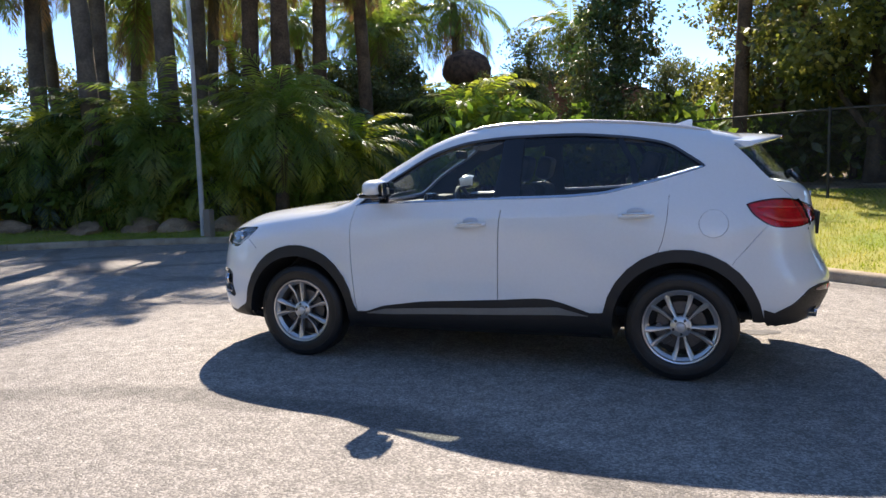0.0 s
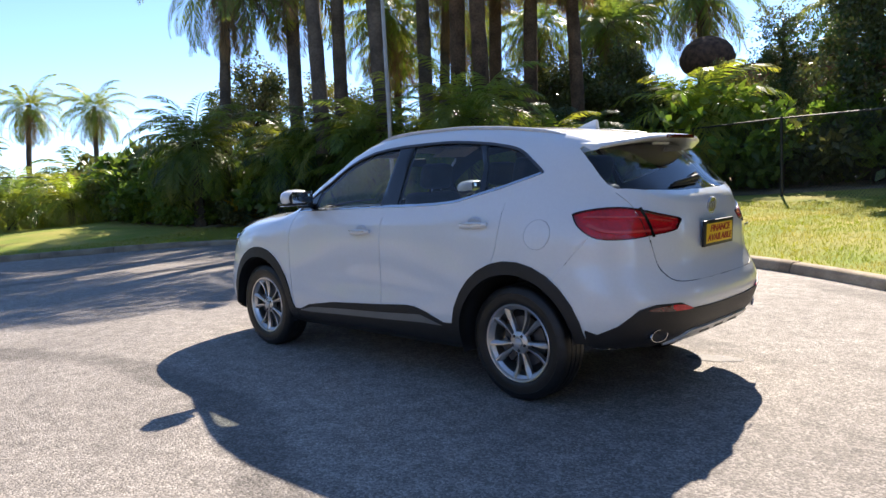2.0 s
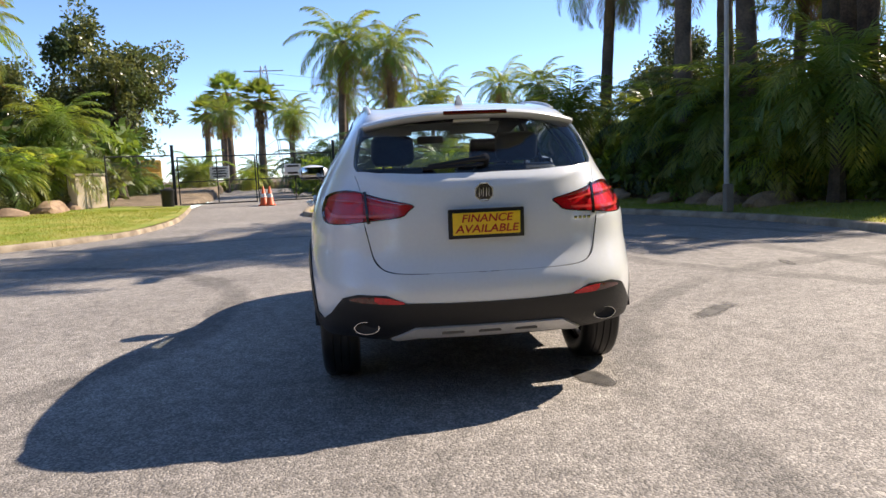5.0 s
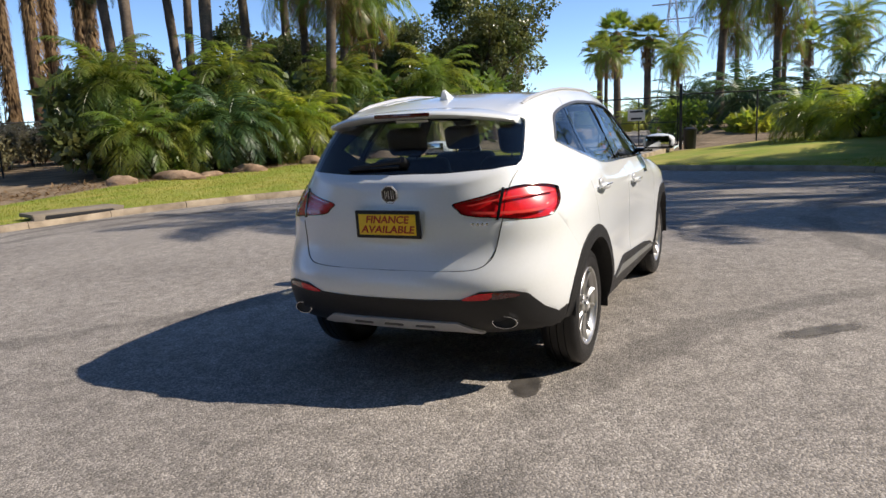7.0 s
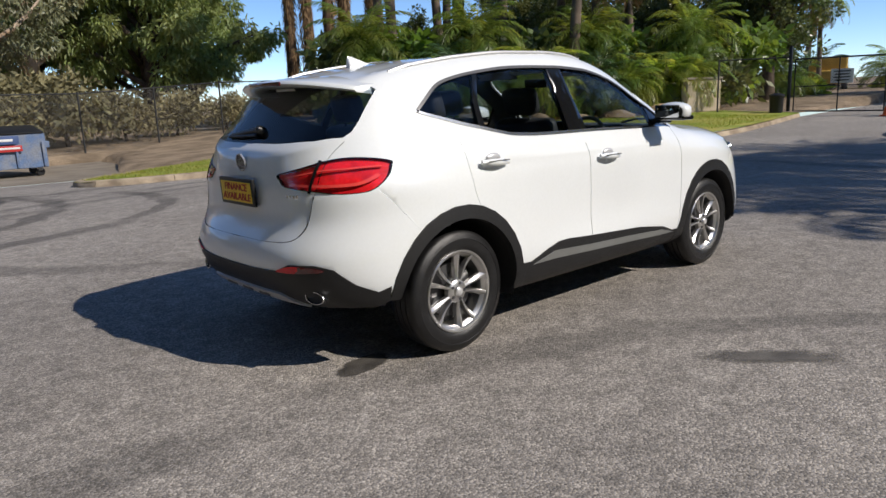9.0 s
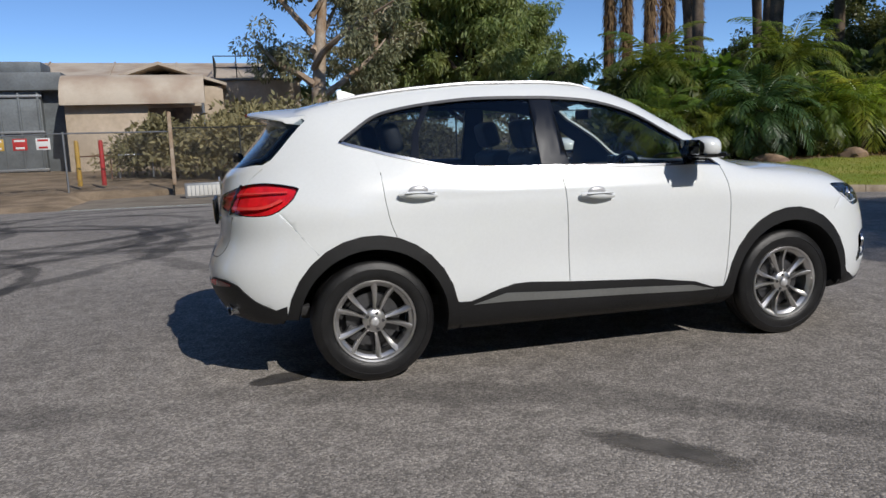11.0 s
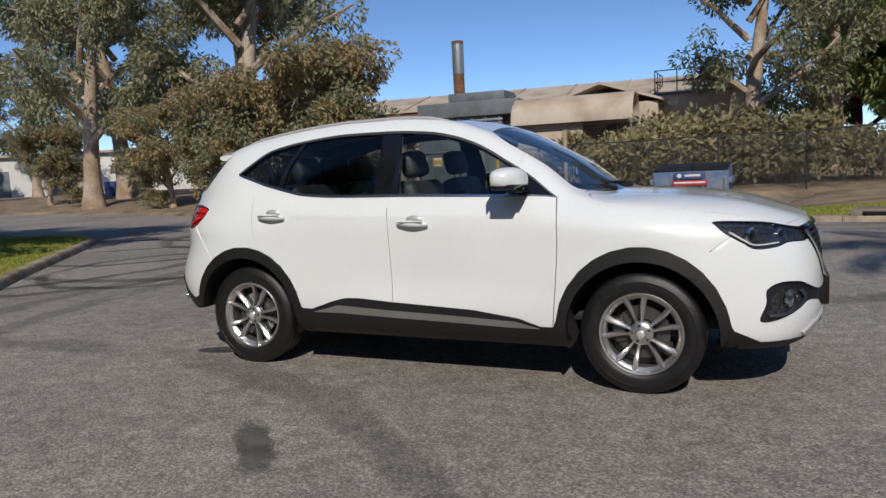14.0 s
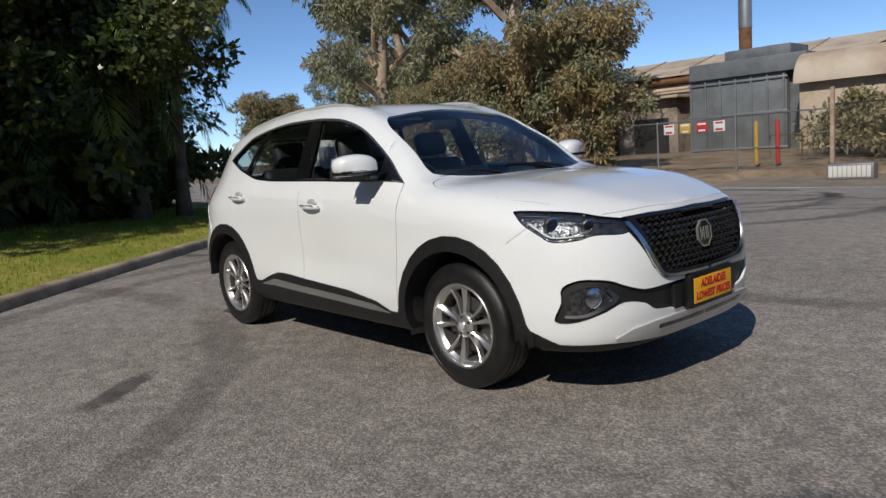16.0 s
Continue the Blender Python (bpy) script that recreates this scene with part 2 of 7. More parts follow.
XF, XR = 1.0, -1.2  # where the rounding of nose and tail begins
RINGS = [  # nose x, tail x, height along x, half width along x, squareness of nose and tail
    (2.07, -2.0, curve((2.1, .25), (1.7, .25), (.9, .235), (-.9, .24), (-1.75, .30), (-2.0, .325)), curve((2, .78), (-2, .78)), 4.0, 3.6),
    (2.195, -2.15, curve((2.2, .285), (1.7, .305), (-.9, .30), (-1.75, .345), (-2.1, .39)), curve((2, .895), (-2, .885)), 3.9, 3.6),
    (2.265, -2.228, curve((2.3, .42), (1.7, .44), (-1.6, .45), (-2.2, .50)), curve((2, .92), (1.36, .932), (0, .918), (-1.36, .932), (-2, .915)), 3.7, 3.5),
    (2.28, -2.25, curve((2.3, .58), (1.7, .61), (-1.6, .63), (-2.2, .635)), curve((2, .92), (1.36, .938), (0, .904), (-1.36, .938), (-2, .915)), 3.5, 3.5),
    (2.275, -2.178, curve((2.3, .74), (1.7, .79), (0, .82), (-1.6, .83), (-2.2, .80)), curve((2, .905), (1.36, .925), (0, .908), (-1.36, .925), (-2, .90)), 3.3, 3.5),
    (2.245, -2.165, curve((2.28, .86), (1.75, .92), (1, .97), (-.5, 1.0), (-1.6, 1.0), (-2.2, .97)), curve((2, .875), (1.2, .905), (0, .905), (-1.2, .908), (-2, .88)), 3.2, 3.5),
    (2.21, -2.145, curve((2.24, .905), (2.0, .955), (1.75, 1.005), (1.4, 1.05), (.9, 1.09), (.3, 1.105), (-.6, 1.12), (-1.2, 1.165), (-1.7, 1.19), (-2.0, 1.15), (-2.15, 1.10)),
     curve((2.2, .80), (1.6, .80), (1.1, .815), (.6, .86), (-.9, .865), (-1.4, .83), (-1.8, .765), (-2.1, .74)), 3.2, 3.6),
    (2.20, -2.13, curve((2.23, .922), (2.05, .985), (1.8, 1.055), (1.4, 1.10), (1.12, 1.112), (.98, 1.14), (.75, 1.295), (.54, 1.405), (.34, 1.50), (.15, 1.56), (0, 1.588), (-.3, 1.607), (-.6, 1.607), (-1.0, 1.585), (-1.3, 1.548), (-1.6, 1.495), (-1.75, 1.43), (-1.93, 1.27), (-2.13, 1.145)),
     curve((2.2, .58), (1.2, .60), (1.0, .715), (.5, .66), (0, .63), (-.6, .61), (-1.3, .60), (-1.75, .605), (-1.95, .64), (-2.1, .64)), 3.4, 4.2),
    (2.195, -2.12, curve((2.22, .935), (2.05, .995), (1.8, 1.065), (1.4, 1.112), (1.12, 1.122), (.95, 1.20), (.75, 1.335), (.54, 1.452), (.34, 1.547), (.15, 1.606), (0, 1.628), (-.3, 1.645), (-.6, 1.645), (-1, 1.628), (-1.3, 1.60), (-1.6, 1.55), (-1.79, 1.49), (-1.93, 1.33), (-2.12, 1.165)),
     curve((2.2, .32), (1.2, .34), (1.0, .40), (.3, .40), (-1.2, .41), (-2, .42)), 3.6, 4.5),
    (2.19, -2.105, curve((2.215, .945), (2.05, 1.0), (1.8, 1.07), (1.4, 1.12), (1.14, 1.13), (.95, 1.225), (.75, 1.36), (.54, 1.475), (.34, 1.57), (.2, 1.615), (0, 1.643), (-.3, 1.66), (-.6, 1.66), (-1, 1.645), (-1.3, 1.615), (-1.6, 1.568), (-1.8, 1.51), (-1.93, 1.36), (-2.105, 1.182)),
     curve((2.2, 0), (-2.1, 0)), 3.6, 4.5),
]


def even(s, k=1.75):
    """An angle that steps evenly along a squarish quarter round."""
    return s**k / (s**k + (1 - s) ** k) * np.pi / 2


def skin(u, v):
    """Points of the left half of the skin: u from 0 (nose) to 3 (tail), v from 0 (sill) to 9 (centre line)."""
    u, v = np.asarray(u, float), np.asarray(v, float)
    rows = []
    for xf, xr, zf, wf, nf, nr in RINGS:
        a, b = even(np.clip(u, 0, 1)), even(np.clip(3 - u, 0, 1))
        x = np.where(u < 1, XF + (xf - XF) * np.cos(a) ** (2 / nf),
                     np.where(u > 2, XR + (xr - XR) * np.cos(b) ** (2 / nr), XF + (XR - XF) * (u - 1)))
        y = wf(x) * np.where(u < 1, np.sin(a) ** (2 / nf), np.where(u > 2, np.sin(b) ** (2 / nr), 1))
        rows.append(np.stack([x, y, zf(x)], -1))
    r = np.stack(rows)
    i = np.clip(np.floor(v).astype(int), 0, len(RINGS) - 2)
    f = (v - i)[..., None]
    idx = np.indices(u.shape) if u.shape else ()
    g = lambda k: r[(np.clip(k, 0, len(RINGS) - 1), *idx)]
    p0, p1, p2, p3 = g(i - 1), g(i), g(i + 1), g(i + 2)
    p0 = np.where((i == 0)[..., None], 2 * p1 - p2, p0)
    over = (i == len(RINGS) - 2)[..., None]
    p3 = np.where(over, np.stack([p1[..., 0], -p1[..., 1], p1[..., 2]], -1), p3)
    return .5 * (2 * p1 + (p2 - p0) * f + (2 * p0 - 5 * p1 + 4 * p2 - p3) * f**2 + (3 * p1 - p0 - 3 * p2 + p3) * f**3)


TABLE_U, TABLE_V = np.meshgrid(np.linspace(0, 3, 601), np.linspace(0, 9, 271), indexing="ij")
TABLE = skin(TABLE_U, TABLE_V)


def on_skin(view, a, b):
    """The (u, v) of a point that is given in side view (s: x, z), front or rear view (f, r: y, z) or from above (t: x, y)."""
    ax = {"s": (0, 2), "f": (1, 2), "r": (1, 2), "t": (0, 1)}[view]
    T = TABLE
    ok = {"s": T[..., 1] > .55, "f": T[..., 0] > 1.5, "r": T[..., 0] < -1.6, "t": T[..., 2] > .88}[view]
    d = (T[..., ax[0]] - a) ** 2 + (T[..., ax[1]] - b) ** 2 + np.where(ok, 0, 9)
    k = np.unravel_index(np.argmin(d), d.shape)
    p, aim = np.array([TABLE_U[k], TABLE_V[k]]), np.array([a, b])
    for _ in range(4):
        e = 1e-4
        q = skin(np.array([p[0], p[0] + e, p[0]]), np.array([p[1], p[1], p[1] + e]))[:, list(ax)]
        jac = np.stack([(q[1] - q[0]) / e, (q[2] - q[0]) / e], 1)
        step = np.linalg.lstsq(jac.T @ jac + 1e-6 * np.eye(2), jac.T @ (aim - q[0]), rcond=None)[0]
        p = np.clip(p + np.clip(step, -.05, .05), (0, 0), (3, 9))
    return p

# ---- the car: its skin cut into panels ----
from mathutils.geometry import delaunay_2d_cdt

KU, KV = 1.6, .25
WHEEL_X, WHEEL_Y, WHEEL_Z = 1.36, .885, .345
car = tagged(new("car"), "white five-door compact sport utility vehicle parked on asphalt", "car")


def to_plane(pts):
    return np.array([on_skin(*p) * (KU, KV) for p in pts])


def rounded(p, closed=True, sub=5):
    """Catmull-Rom through the points of a flat outline."""
    n, out = len(p), []
    for i in range(n if closed else n - 1):
        q = [p[(i + k) % n] if closed else p[min(max(i + k, 0), n - 1)] for k in (-1, 0, 1, 2)]
        for f in np.arange(sub) / sub:
            out.append(.5 * (2 * q[1] + (q[2] - q[0]) * f + (2 * q[0] - 5 * q[1] + 4 * q[2] - q[3]) * f**2 + (3 * q[1] - q[0] - 3 * q[2] + q[3]) * f**3))
    if not closed:
        out.append(p[-1])
    return np.array(out)


def straight(p, closed=True, step=.05):
    out = []
    for i in range(len(p) if closed else len(p) - 1):
        a, b = p[i], p[(i + 1) % len(p)]
        k = max(1, int(np.linalg.norm(b - a) / step))
        out += [a + (b - a) * f / k for f in range(k)]
    if not closed:
        out.append(p[-1])
    return np.array(out)


def inset(p, d):
    """A closed outline moved inwards by d."""
    t = np.roll(p, -1, 0) - np.roll(p, 1, 0)
    n = np.stack([-t[:, 1], t[:, 0]], 1) / np.linalg.norm(t, axis=1, keepdims=True).clip(1e-9)
    area = np.sum(p[:, 0] * np.roll(p[:, 1], -1) - np.roll(p[:, 0], -1) * p[:, 1])
    return p + n * d * (1 if area > 0 else -1)


def ribbon(p, w):
    """An open line made into a strip."""
    t = np.gradient(p, axis=0)
    n = np.stack([-t[:, 1], t[:, 0]], 1) / np.linalg.norm(t, axis=1, keepdims=True).clip(1e-9)
    return np.r_[p + n * w, (p - n * w)[::-1]]


def inside(poly, q):
    x, y, r = q[:, 0], q[:, 1], np.zeros(len(q), bool)
    for (ax, ay), (bx, by) in zip(poly, np.roll(poly, -1, 0)):
        if ay != by:
            r ^= ((ay > y) != (by > y)) & (x < (bx - ax) * (y - ay) / (by - ay) + ax)
    return r


def S(*p):
    return [("s", *q) for q in p]


def Fr(*p):
    return [("f", *q) for q in p]


def Re(*p):
    return [("r", *q) for q in p]


def To(*p):
    return [("t", *q) for q in p]


def arch(x0, a0, a1, rx, rz, n=14):
    return S(*((x0 + rx * math.cos(radians(a)), WHEEL_Z + rz * math.sin(radians(a))) for a in np.linspace(a0, a1, n)))


E_ = 1e-3  # just off the centre line
edge = straight(to_plane(
    Fr((E_, .30), (.45, .30)) + S((2.12, .315), (1.95, .318), (1.82, .385)) + arch(1.335, 8, 172, .474, .498)
    + S((.845, .372), (.77, .372), (.64, .417), (.35, .457), (-.195, .486), (-.45, .505), (-.55, .503), (-.65, .478), (-.81, .423), (-.88, .425))
    + arch(-1.36, 10, 172, .476, .492) + S((-1.83, .475), (-1.89, .452), (-1.99, .50)) + Re((.735, .585), (.66, .608), (.52, .604), (.42, .563), (.2, .555), (E_, .553))), False)
lower = np.r_[edge, [[3 * KU, 0], [0, 0]]]
dlo = rounded(to_plane(S((.862, 1.123), (.714, 1.236), (.518, 1.356), (.322, 1.464), (.125, 1.528), (-.07, 1.558), (-.32, 1.572), (-.54, 1.574), (-.81, 1.563), (-1.083, 1.53), (-1.275, 1.484),
                         (-1.39, 1.415), (-1.488, 1.345), (-1.475, 1.325), (-1.372, 1.293), (-1.168, 1.237), (-.95, 1.187), (-.80, 1.166), (-.22, 1.150), (.4, 1.135), (.80, 1.125))), True, 4)
panes = inset(dlo, .010)
shield = rounded(to_plane(To((1.135, E_), (1.12, .25), (1.06, .50), (.985, .645), (.93, .672), (.80, .655), (.60, .622), (.46, .588), (.37, .50), (.335, .25), (.325, E_))), False, 4)
backlight = straight(to_plane(Re((E_, 1.195), (.30, 1.20), (.53, 1.213), (.635, 1.226)) + S((-1.86, 1.253), (-1.66, 1.462)) + Re((.50, 1.492), (.25, 1.497), (E_, 1.50))), False)
gate = rounded(to_plane(Re((E_, .70), (.30, .702), (.48, .712), (.548, .745), (.578, .80), (.605, .93), (.615, 1.05), (.63, 1.16), (.652, 1.23)) + S((-1.66, 1.475)) + Re((.50, 1.505), (.25, 1.515), (E_, 1.52))), False, 4)
bonnet = rounded(to_plane(To((1.16, E_), (1.145, .25), (1.085, .52), (1.03, .68), (1.07, .77), (1.16, .795), (1.4, .785), (1.66, .765), (1.85, .705)) + Fr((.60, .93), (.45, .937), (.25, .942), (E_, .943))), False, 4)
roof = straight(to_plane(To((.31, E_), (.325, .30), (.34, .47), (.26, .545), (-.3, .545), (-1.0, .53), (-1.55, .51), (-1.72, .44), (-1.77, E_))), False)
lamp_f = rounded(to_plane(S((1.715, .966), (1.85, .962), (1.98, .948)) + Fr((.60, .925), (.515, .905), (.51, .86), (.555, .835), (.66, .838), (.725, .818), (.79, .814)) + S((1.86, .848), (1.775, .90), (1.725, .945))), True, 4)
lamp_r = rounded(to_plane(Re((.358, 1.042), (.42, 1.062), (.60, 1.112)) + S((-1.94, 1.128), (-1.82, 1.122), (-1.735, 1.103), (-1.735, 1.085), (-1.775, 1.03), (-1.86, .972), (-1.93, .956)) + Re((.70, .956), (.60, .968), (.43, .985), (.385, 1.015))), True, 4)
grille = straight(to_plane(Fr((E_, .905), (.35, .90), (.47, .895), (.45, .79), (.41, .70), (.355, .645), (.20, .628), (E_, .622))), False)
grille_rim = straight(to_plane(Fr((E_, .922), (.36, .917), (.535, .908), (.54, .86), (.485, .76), (.44, .665), (.37, .605), (.20, .592), (E_, .588))), False)
mouth = rounded(to_plane(Fr((E_, .575), (.25, .575), (.37, .572), (.50, .568), (.60, .60), (.66, .628), (.75, .636), (.80, .60)) + S((1.975, .53), (1.945, .455), (1.96, .425)) + Fr((.77, .43), (.68, .475), (.60, .515), (.50, .50), (.42, .455), (.2, .435), (E_, .435))), False, 3)
fog = straight(to_plane(S((1.985, .455), (2.01, .53)) + Fr((.785, .578), (.73, .60), (.67, .594), (.63, .54), (.68, .498), (.75, .458))), True, .02)
skid_f = straight(to_plane(Fr((E_, .415), (.30, .412), (.44, .405), (.56, .385), (.63, .345), (.60, .325), (.30, .306), (E_, .302))), False)
skid_r = straight(to_plane(Re((E_, .435), (.38, .435), (.50, .372), (.47, .358), (.36, .378), (E_, .372))), False)
reflector = rounded(to_plane(Re((.43, .566), (.52, .594), (.64, .596), (.70, .582), (.66, .572), (.52, .563))), True, 4)
strip = straight(to_plane(S((.77, .362), (.62, .398), (.2, .418), (-.197, .432), (-.60, .455), (-.80, .404), (-.60, .405), (-.197, .388), (.2, .376), (.6, .362))))
door_f = straight(to_plane(S((.865, 1.117), (.878, 1.0), (.882, .84), (.868, .61), (.845, .378), (.60, .432), (.2, .468), (-.195, .488), (-.203, .87), (-.221, 1.145), (-.23, 1.57), (.15, 1.522), (.52, 1.345))))
door_r = straight(to_plane(S((-.228, 1.145), (-.212, .87), (-.204, .49), (-.45, .507), (-.60, .49), (-.80, .424), (-.905, .427), (-.93, .55), (-1.0, .66), (-1.1, .755), (-1.225, .815), (-1.255, .90), (-1.278, 1.03), (-1.288, 1.16), (-1.33, 1.29), (-1.27, 1.48), (-.9, 1.555), (-.24, 1.57))))
bumper_f = straight(to_plane(Fr((E_, .93), (.50, .915), (.60, .905)) + S((1.90, .90), (1.80, .885), (1.70, .81), (1.64, .765), (1.75, .62), (1.80, .375))), False)
bumper_f = np.r_[bumper_f, [[bumper_f[-1][0], 0], [0, 0]]]
bumper_r = straight(to_plane(S((-1.805, .475), (-1.75, .62), (-1.65, .745), (-1.73, .84), (-1.86, .985)) + Re((.70, .96), (.605, .93), (.578, .80), (.548, .745), (.48, .712), (.30, .702), (E_, .70))), False)
bumper_r = np.r_[bumper_r, [[3 * KU, 0], [bumper_r[0][0], 0]]]
holes = [straight(to_plane(arch(x0, -8, 188, .415, .415, 26)), False) for x0 in (1.335, -1.36)]
holes = [np.r_[h, [[h[-1][0], 0], [h[0][0], 0]]] for h in holes]
cap = to_plane(S(*((-1.545 + .083 * math.cos(a), .99 + .083 * math.sin(a)) for a in np.linspace(0, 2 * math.pi, 33)[:-1])))
seam_lines = [to_plane(S((.865, 1.117), (.878, 1.0), (.882, .84), (.868, .61), (.845, .378))), to_plane(S((-.225, 1.148), (-.207, .87), (-.2, .60), (-.2, .487))),
              to_plane(S((-1.288, 1.17), (-1.278, 1.03), (-1.255, .90), (-1.225, .818)))]
seams = [ribbon(rounded(q, False, 6), .0020) for q in seam_lines]
soft_seams = [ribbon(q, .0026) for q in (gate[: 8 * 4], bonnet[8:])] + [ribbon(to_plane(S((1.80, .885), (1.70, .81), (1.64, .765))), .0018), ribbon(to_plane(S((-1.65, .745), (-1.73, .84), (-1.85, .98))), .0018)]
cap_seam = [np.r_[inset(cap, -.0012), inset(cap, .0012)[::-1]]]
pillars = [to_plane(S(*q)) for q in (((-.215, 1.60), (-.152, 1.12)), ((-.345, 1.60), (-.335, 1.12)), ((-.895, 1.60), (-1.04, 1.38), (-1.075, 1.16)), ((-.93, 1.60), (-1.075, 1.385), (-1.12, 1.19)), ((.60, 1.40), (.635, 1.08)))]


def half_skin():
    """The left half's flat sheet, cut along all outlines: plane points, triangles."""
    gu = np.r_[np.linspace(0, 1, 62)[:-1], np.linspace(1, 2, 70)[:-1], np.linspace(2, 3, 62)] * KU
    gv = np.linspace(0, 9, 73) * KV
    pts = [Vector((a, b)) for a in gu for b in gv]
    edges = []

    def add(p, closed=True):
        k = len(pts)
        pts.extend(Vector((min(max(a, 0), 3 * KU), min(max(b, 0), 9 * KV))) for a, b in p)
        edges.extend((k + i, k + (i + 1) % len(p)) for i in range(len(p) if closed else len(p) - 1))

    for p in (dlo, panes, lamp_f, lamp_r, fog, reflector, strip, *holes, *seams, cap, door_f, door_r, inset(cap, -.0012), inset(cap, .0012), inset(lamp_r, .006), inset(lamp_f, .005)):
        add(p)
    for p in (edge, shield, backlight, gate, bonnet, roof, grille, grille_rim, mouth, skid_f, skid_r, bumper_f, bumper_r, *pillars):
        add(p, False)
    for p in soft_seams:
        add(p)
    out = delaunay_2d_cdt(pts, edges, [], 0, 1e-5)
    return np.array([tuple(v) for v in out[0]]), np.array(out[2])


PLANE, TRIS = half_skin()
CEN = PLANE[TRIS].mean(1)
SKIN = skin((PLANE[:, 0] / KU).clip(0, 3), (PLANE[:, 1] / KV).clip(0, 9))
SKIN[np.abs(SKIN[:, 1]) < 2e-3, 1] = 0
CP = SKIN[TRIS].mean(1)
n0 = np.cross(SKIN[TRIS[:, 1]] - SKIN[TRIS[:, 0]], SKIN[TRIS[:, 2]] - SKIN[TRIS[:, 0]])
if np.sum(n0[:, 1] * (CP[:, 1] > .8)) < 0:
    TRIS, n0 = TRIS[:, ::-1], -n0
NORMAL = np.zeros_like(SKIN)
for k in range(3):
    np.add.at(NORMAL, TRIS[:, k], n0)
NORMAL[SKIN[:, 1] == 0, 1] = 0
NORMAL *= np.where((SKIN[:, 2] > .85) & (np.sum(NORMAL * (SKIN - SKIN * [.8, 0, 0] - [0, 0, .6]), 1) < 0), -1, 1)[:, None]
NORMAL /= np.linalg.norm(NORMAL, axis=1, keepdims=True).clip(1e-12)
CLASS = np.where(CP[:, 0] > .8, "wing", "body_side").astype("<U20")


def paint(name, poly, only=None):
    hit = inside(poly, CEN)
    CLASS[hit if only is None else hit & only] = name


top = lambda p: np.r_[p, [[p[-1][0], 9 * KV], [p[0][0], 9 * KV]]]
paint("roof", top(roof))
paint("bonnet", np.r_[bonnet, [[0, bonnet[-1][1]], [0, 9 * KV], [bonnet[0][0], 9 * KV]]])
paint("front_bumper", bumper_f, CP[:, 0] > 1.5)
paint("rear_bumper", bumper_r, CP[:, 0] < -1.5)
paint("tailgate", np.r_[gate, [[gate[-1][0], 9 * KV], [3 * KU, 9 * KV], [3 * KU, gate[0][1]]]], CP[:, 0] < -1.4)
paint("windscreen", top(shield))
paint("rear_window", np.r_[backlight, [[backlight[-1][0], 9 * KV], [3 * KU, 9 * KV], [3 * KU, backlight[0][1]]]])
paint("front_door", door_f)
paint("rear_door", door_r)
low = inside(lower, CEN)
CLASS[low & (CP[:, 0] > 1.75)] = "front_valance"
CLASS[low & (CP[:, 0] < -1.80)] = "rear_valance"
CLASS[low & (np.abs(CP[:, 0]) <= 1.0)] = "sill_cladding"
CLASS[low & (CP[:, 0] > .8) & (CP[:, 0] <= 1.83)] = "front_arch_cladding"
CLASS[low & (CP[:, 0] < -.86) & (CP[:, 0] >= -1.845)] = "rear_arch_cladding"
paint("window_trim", dlo)
paint("pillar_cover", panes)
inn = inside(panes, CEN)
xl = lambda q: np.interp(CP[:, 2], [on for on in sorted(skin(q[:, 0] / KU, q[:, 1] / KV)[:, 2])], skin(q[:, 0] / KU, q[:, 1] / KV)[np.argsort(skin(q[:, 0] / KU, q[:, 1] / KV)[:, 2]), 0])
CLASS[inn & (CP[:, 0] > xl(pillars[0])) & (CP[:, 0] < xl(pillars[4]))] = "front_side_window"
CLASS[inn & (CP[:, 0] < xl(pillars[1])) & (CP[:, 0] > xl(pillars[2]))] = "rear_side_window"
CLASS[inn & (CP[:, 0] < xl(pillars[3]))] = "quarter_window"
CLASS[inn & (CLASS == "pillar_cover") & (CP[:, 0] > .2)] = "mirror_sail"
CLASS[inn & (CLASS == "pillar_cover") & (CP[:, 0] < -.6)] = "quarter_divider"
paint("grille_surround", np.r_[grille_rim, [[0, grille_rim[-1][1]], [0, grille_rim[0][1]]]])
paint("grille_back", np.r_[grille, [[0, grille[-1][1]], [0, grille[0][1]]]])
paint("lower_intake", np.r_[mouth, [[0, mouth[-1][1]], [0, mouth[0][1]]]])
paint("fog_lamp", fog)
paint("front_skid_plate", np.r_[skid_f, [[0, skid_f[-1][1]], [0, skid_f[0][1]]]])
paint("rear_skid_plate", np.r_[skid_r, [[3 * KU, skid_r[-1][1]], [3 * KU, skid_r[0][1]]]], CP[:, 0] < -1.5)
paint("reflector", reflector)
paint("sill_strip", strip)
paint("lamp_bezel", lamp_f)
paint("headlamp", inset(lamp_f, .005))
paint("tail_bezel", lamp_r)
paint("tail_lamp", inset(lamp_r, .006))
before = CLASS.copy()
for q in seams + soft_seams:
    paint("gap", q)
tri_area = np.linalg.norm(n0, axis=1)
longest = np.max([np.linalg.norm(SKIN[TRIS[:, k]] - SKIN[TRIS[:, k - 1]], axis=1) for k in range(3)], axis=0)
CLASS = np.where((CLASS == "gap") & (tri_area / longest.clip(1e-9) > .0085), before, CLASS)
line = np.concatenate([straight(q, False, .004) for q in (gate[:33], bonnet[8:], to_plane(S((1.80, .885), (1.70, .81), (1.64, .765))), to_plane(S((-1.65, .745), (-1.73, .84), (-1.85, .98))), *(rounded(q, False, 6) for q in seam_lines))])
line = skin(line[:, 0] / KU, line[:, 1] / KV)
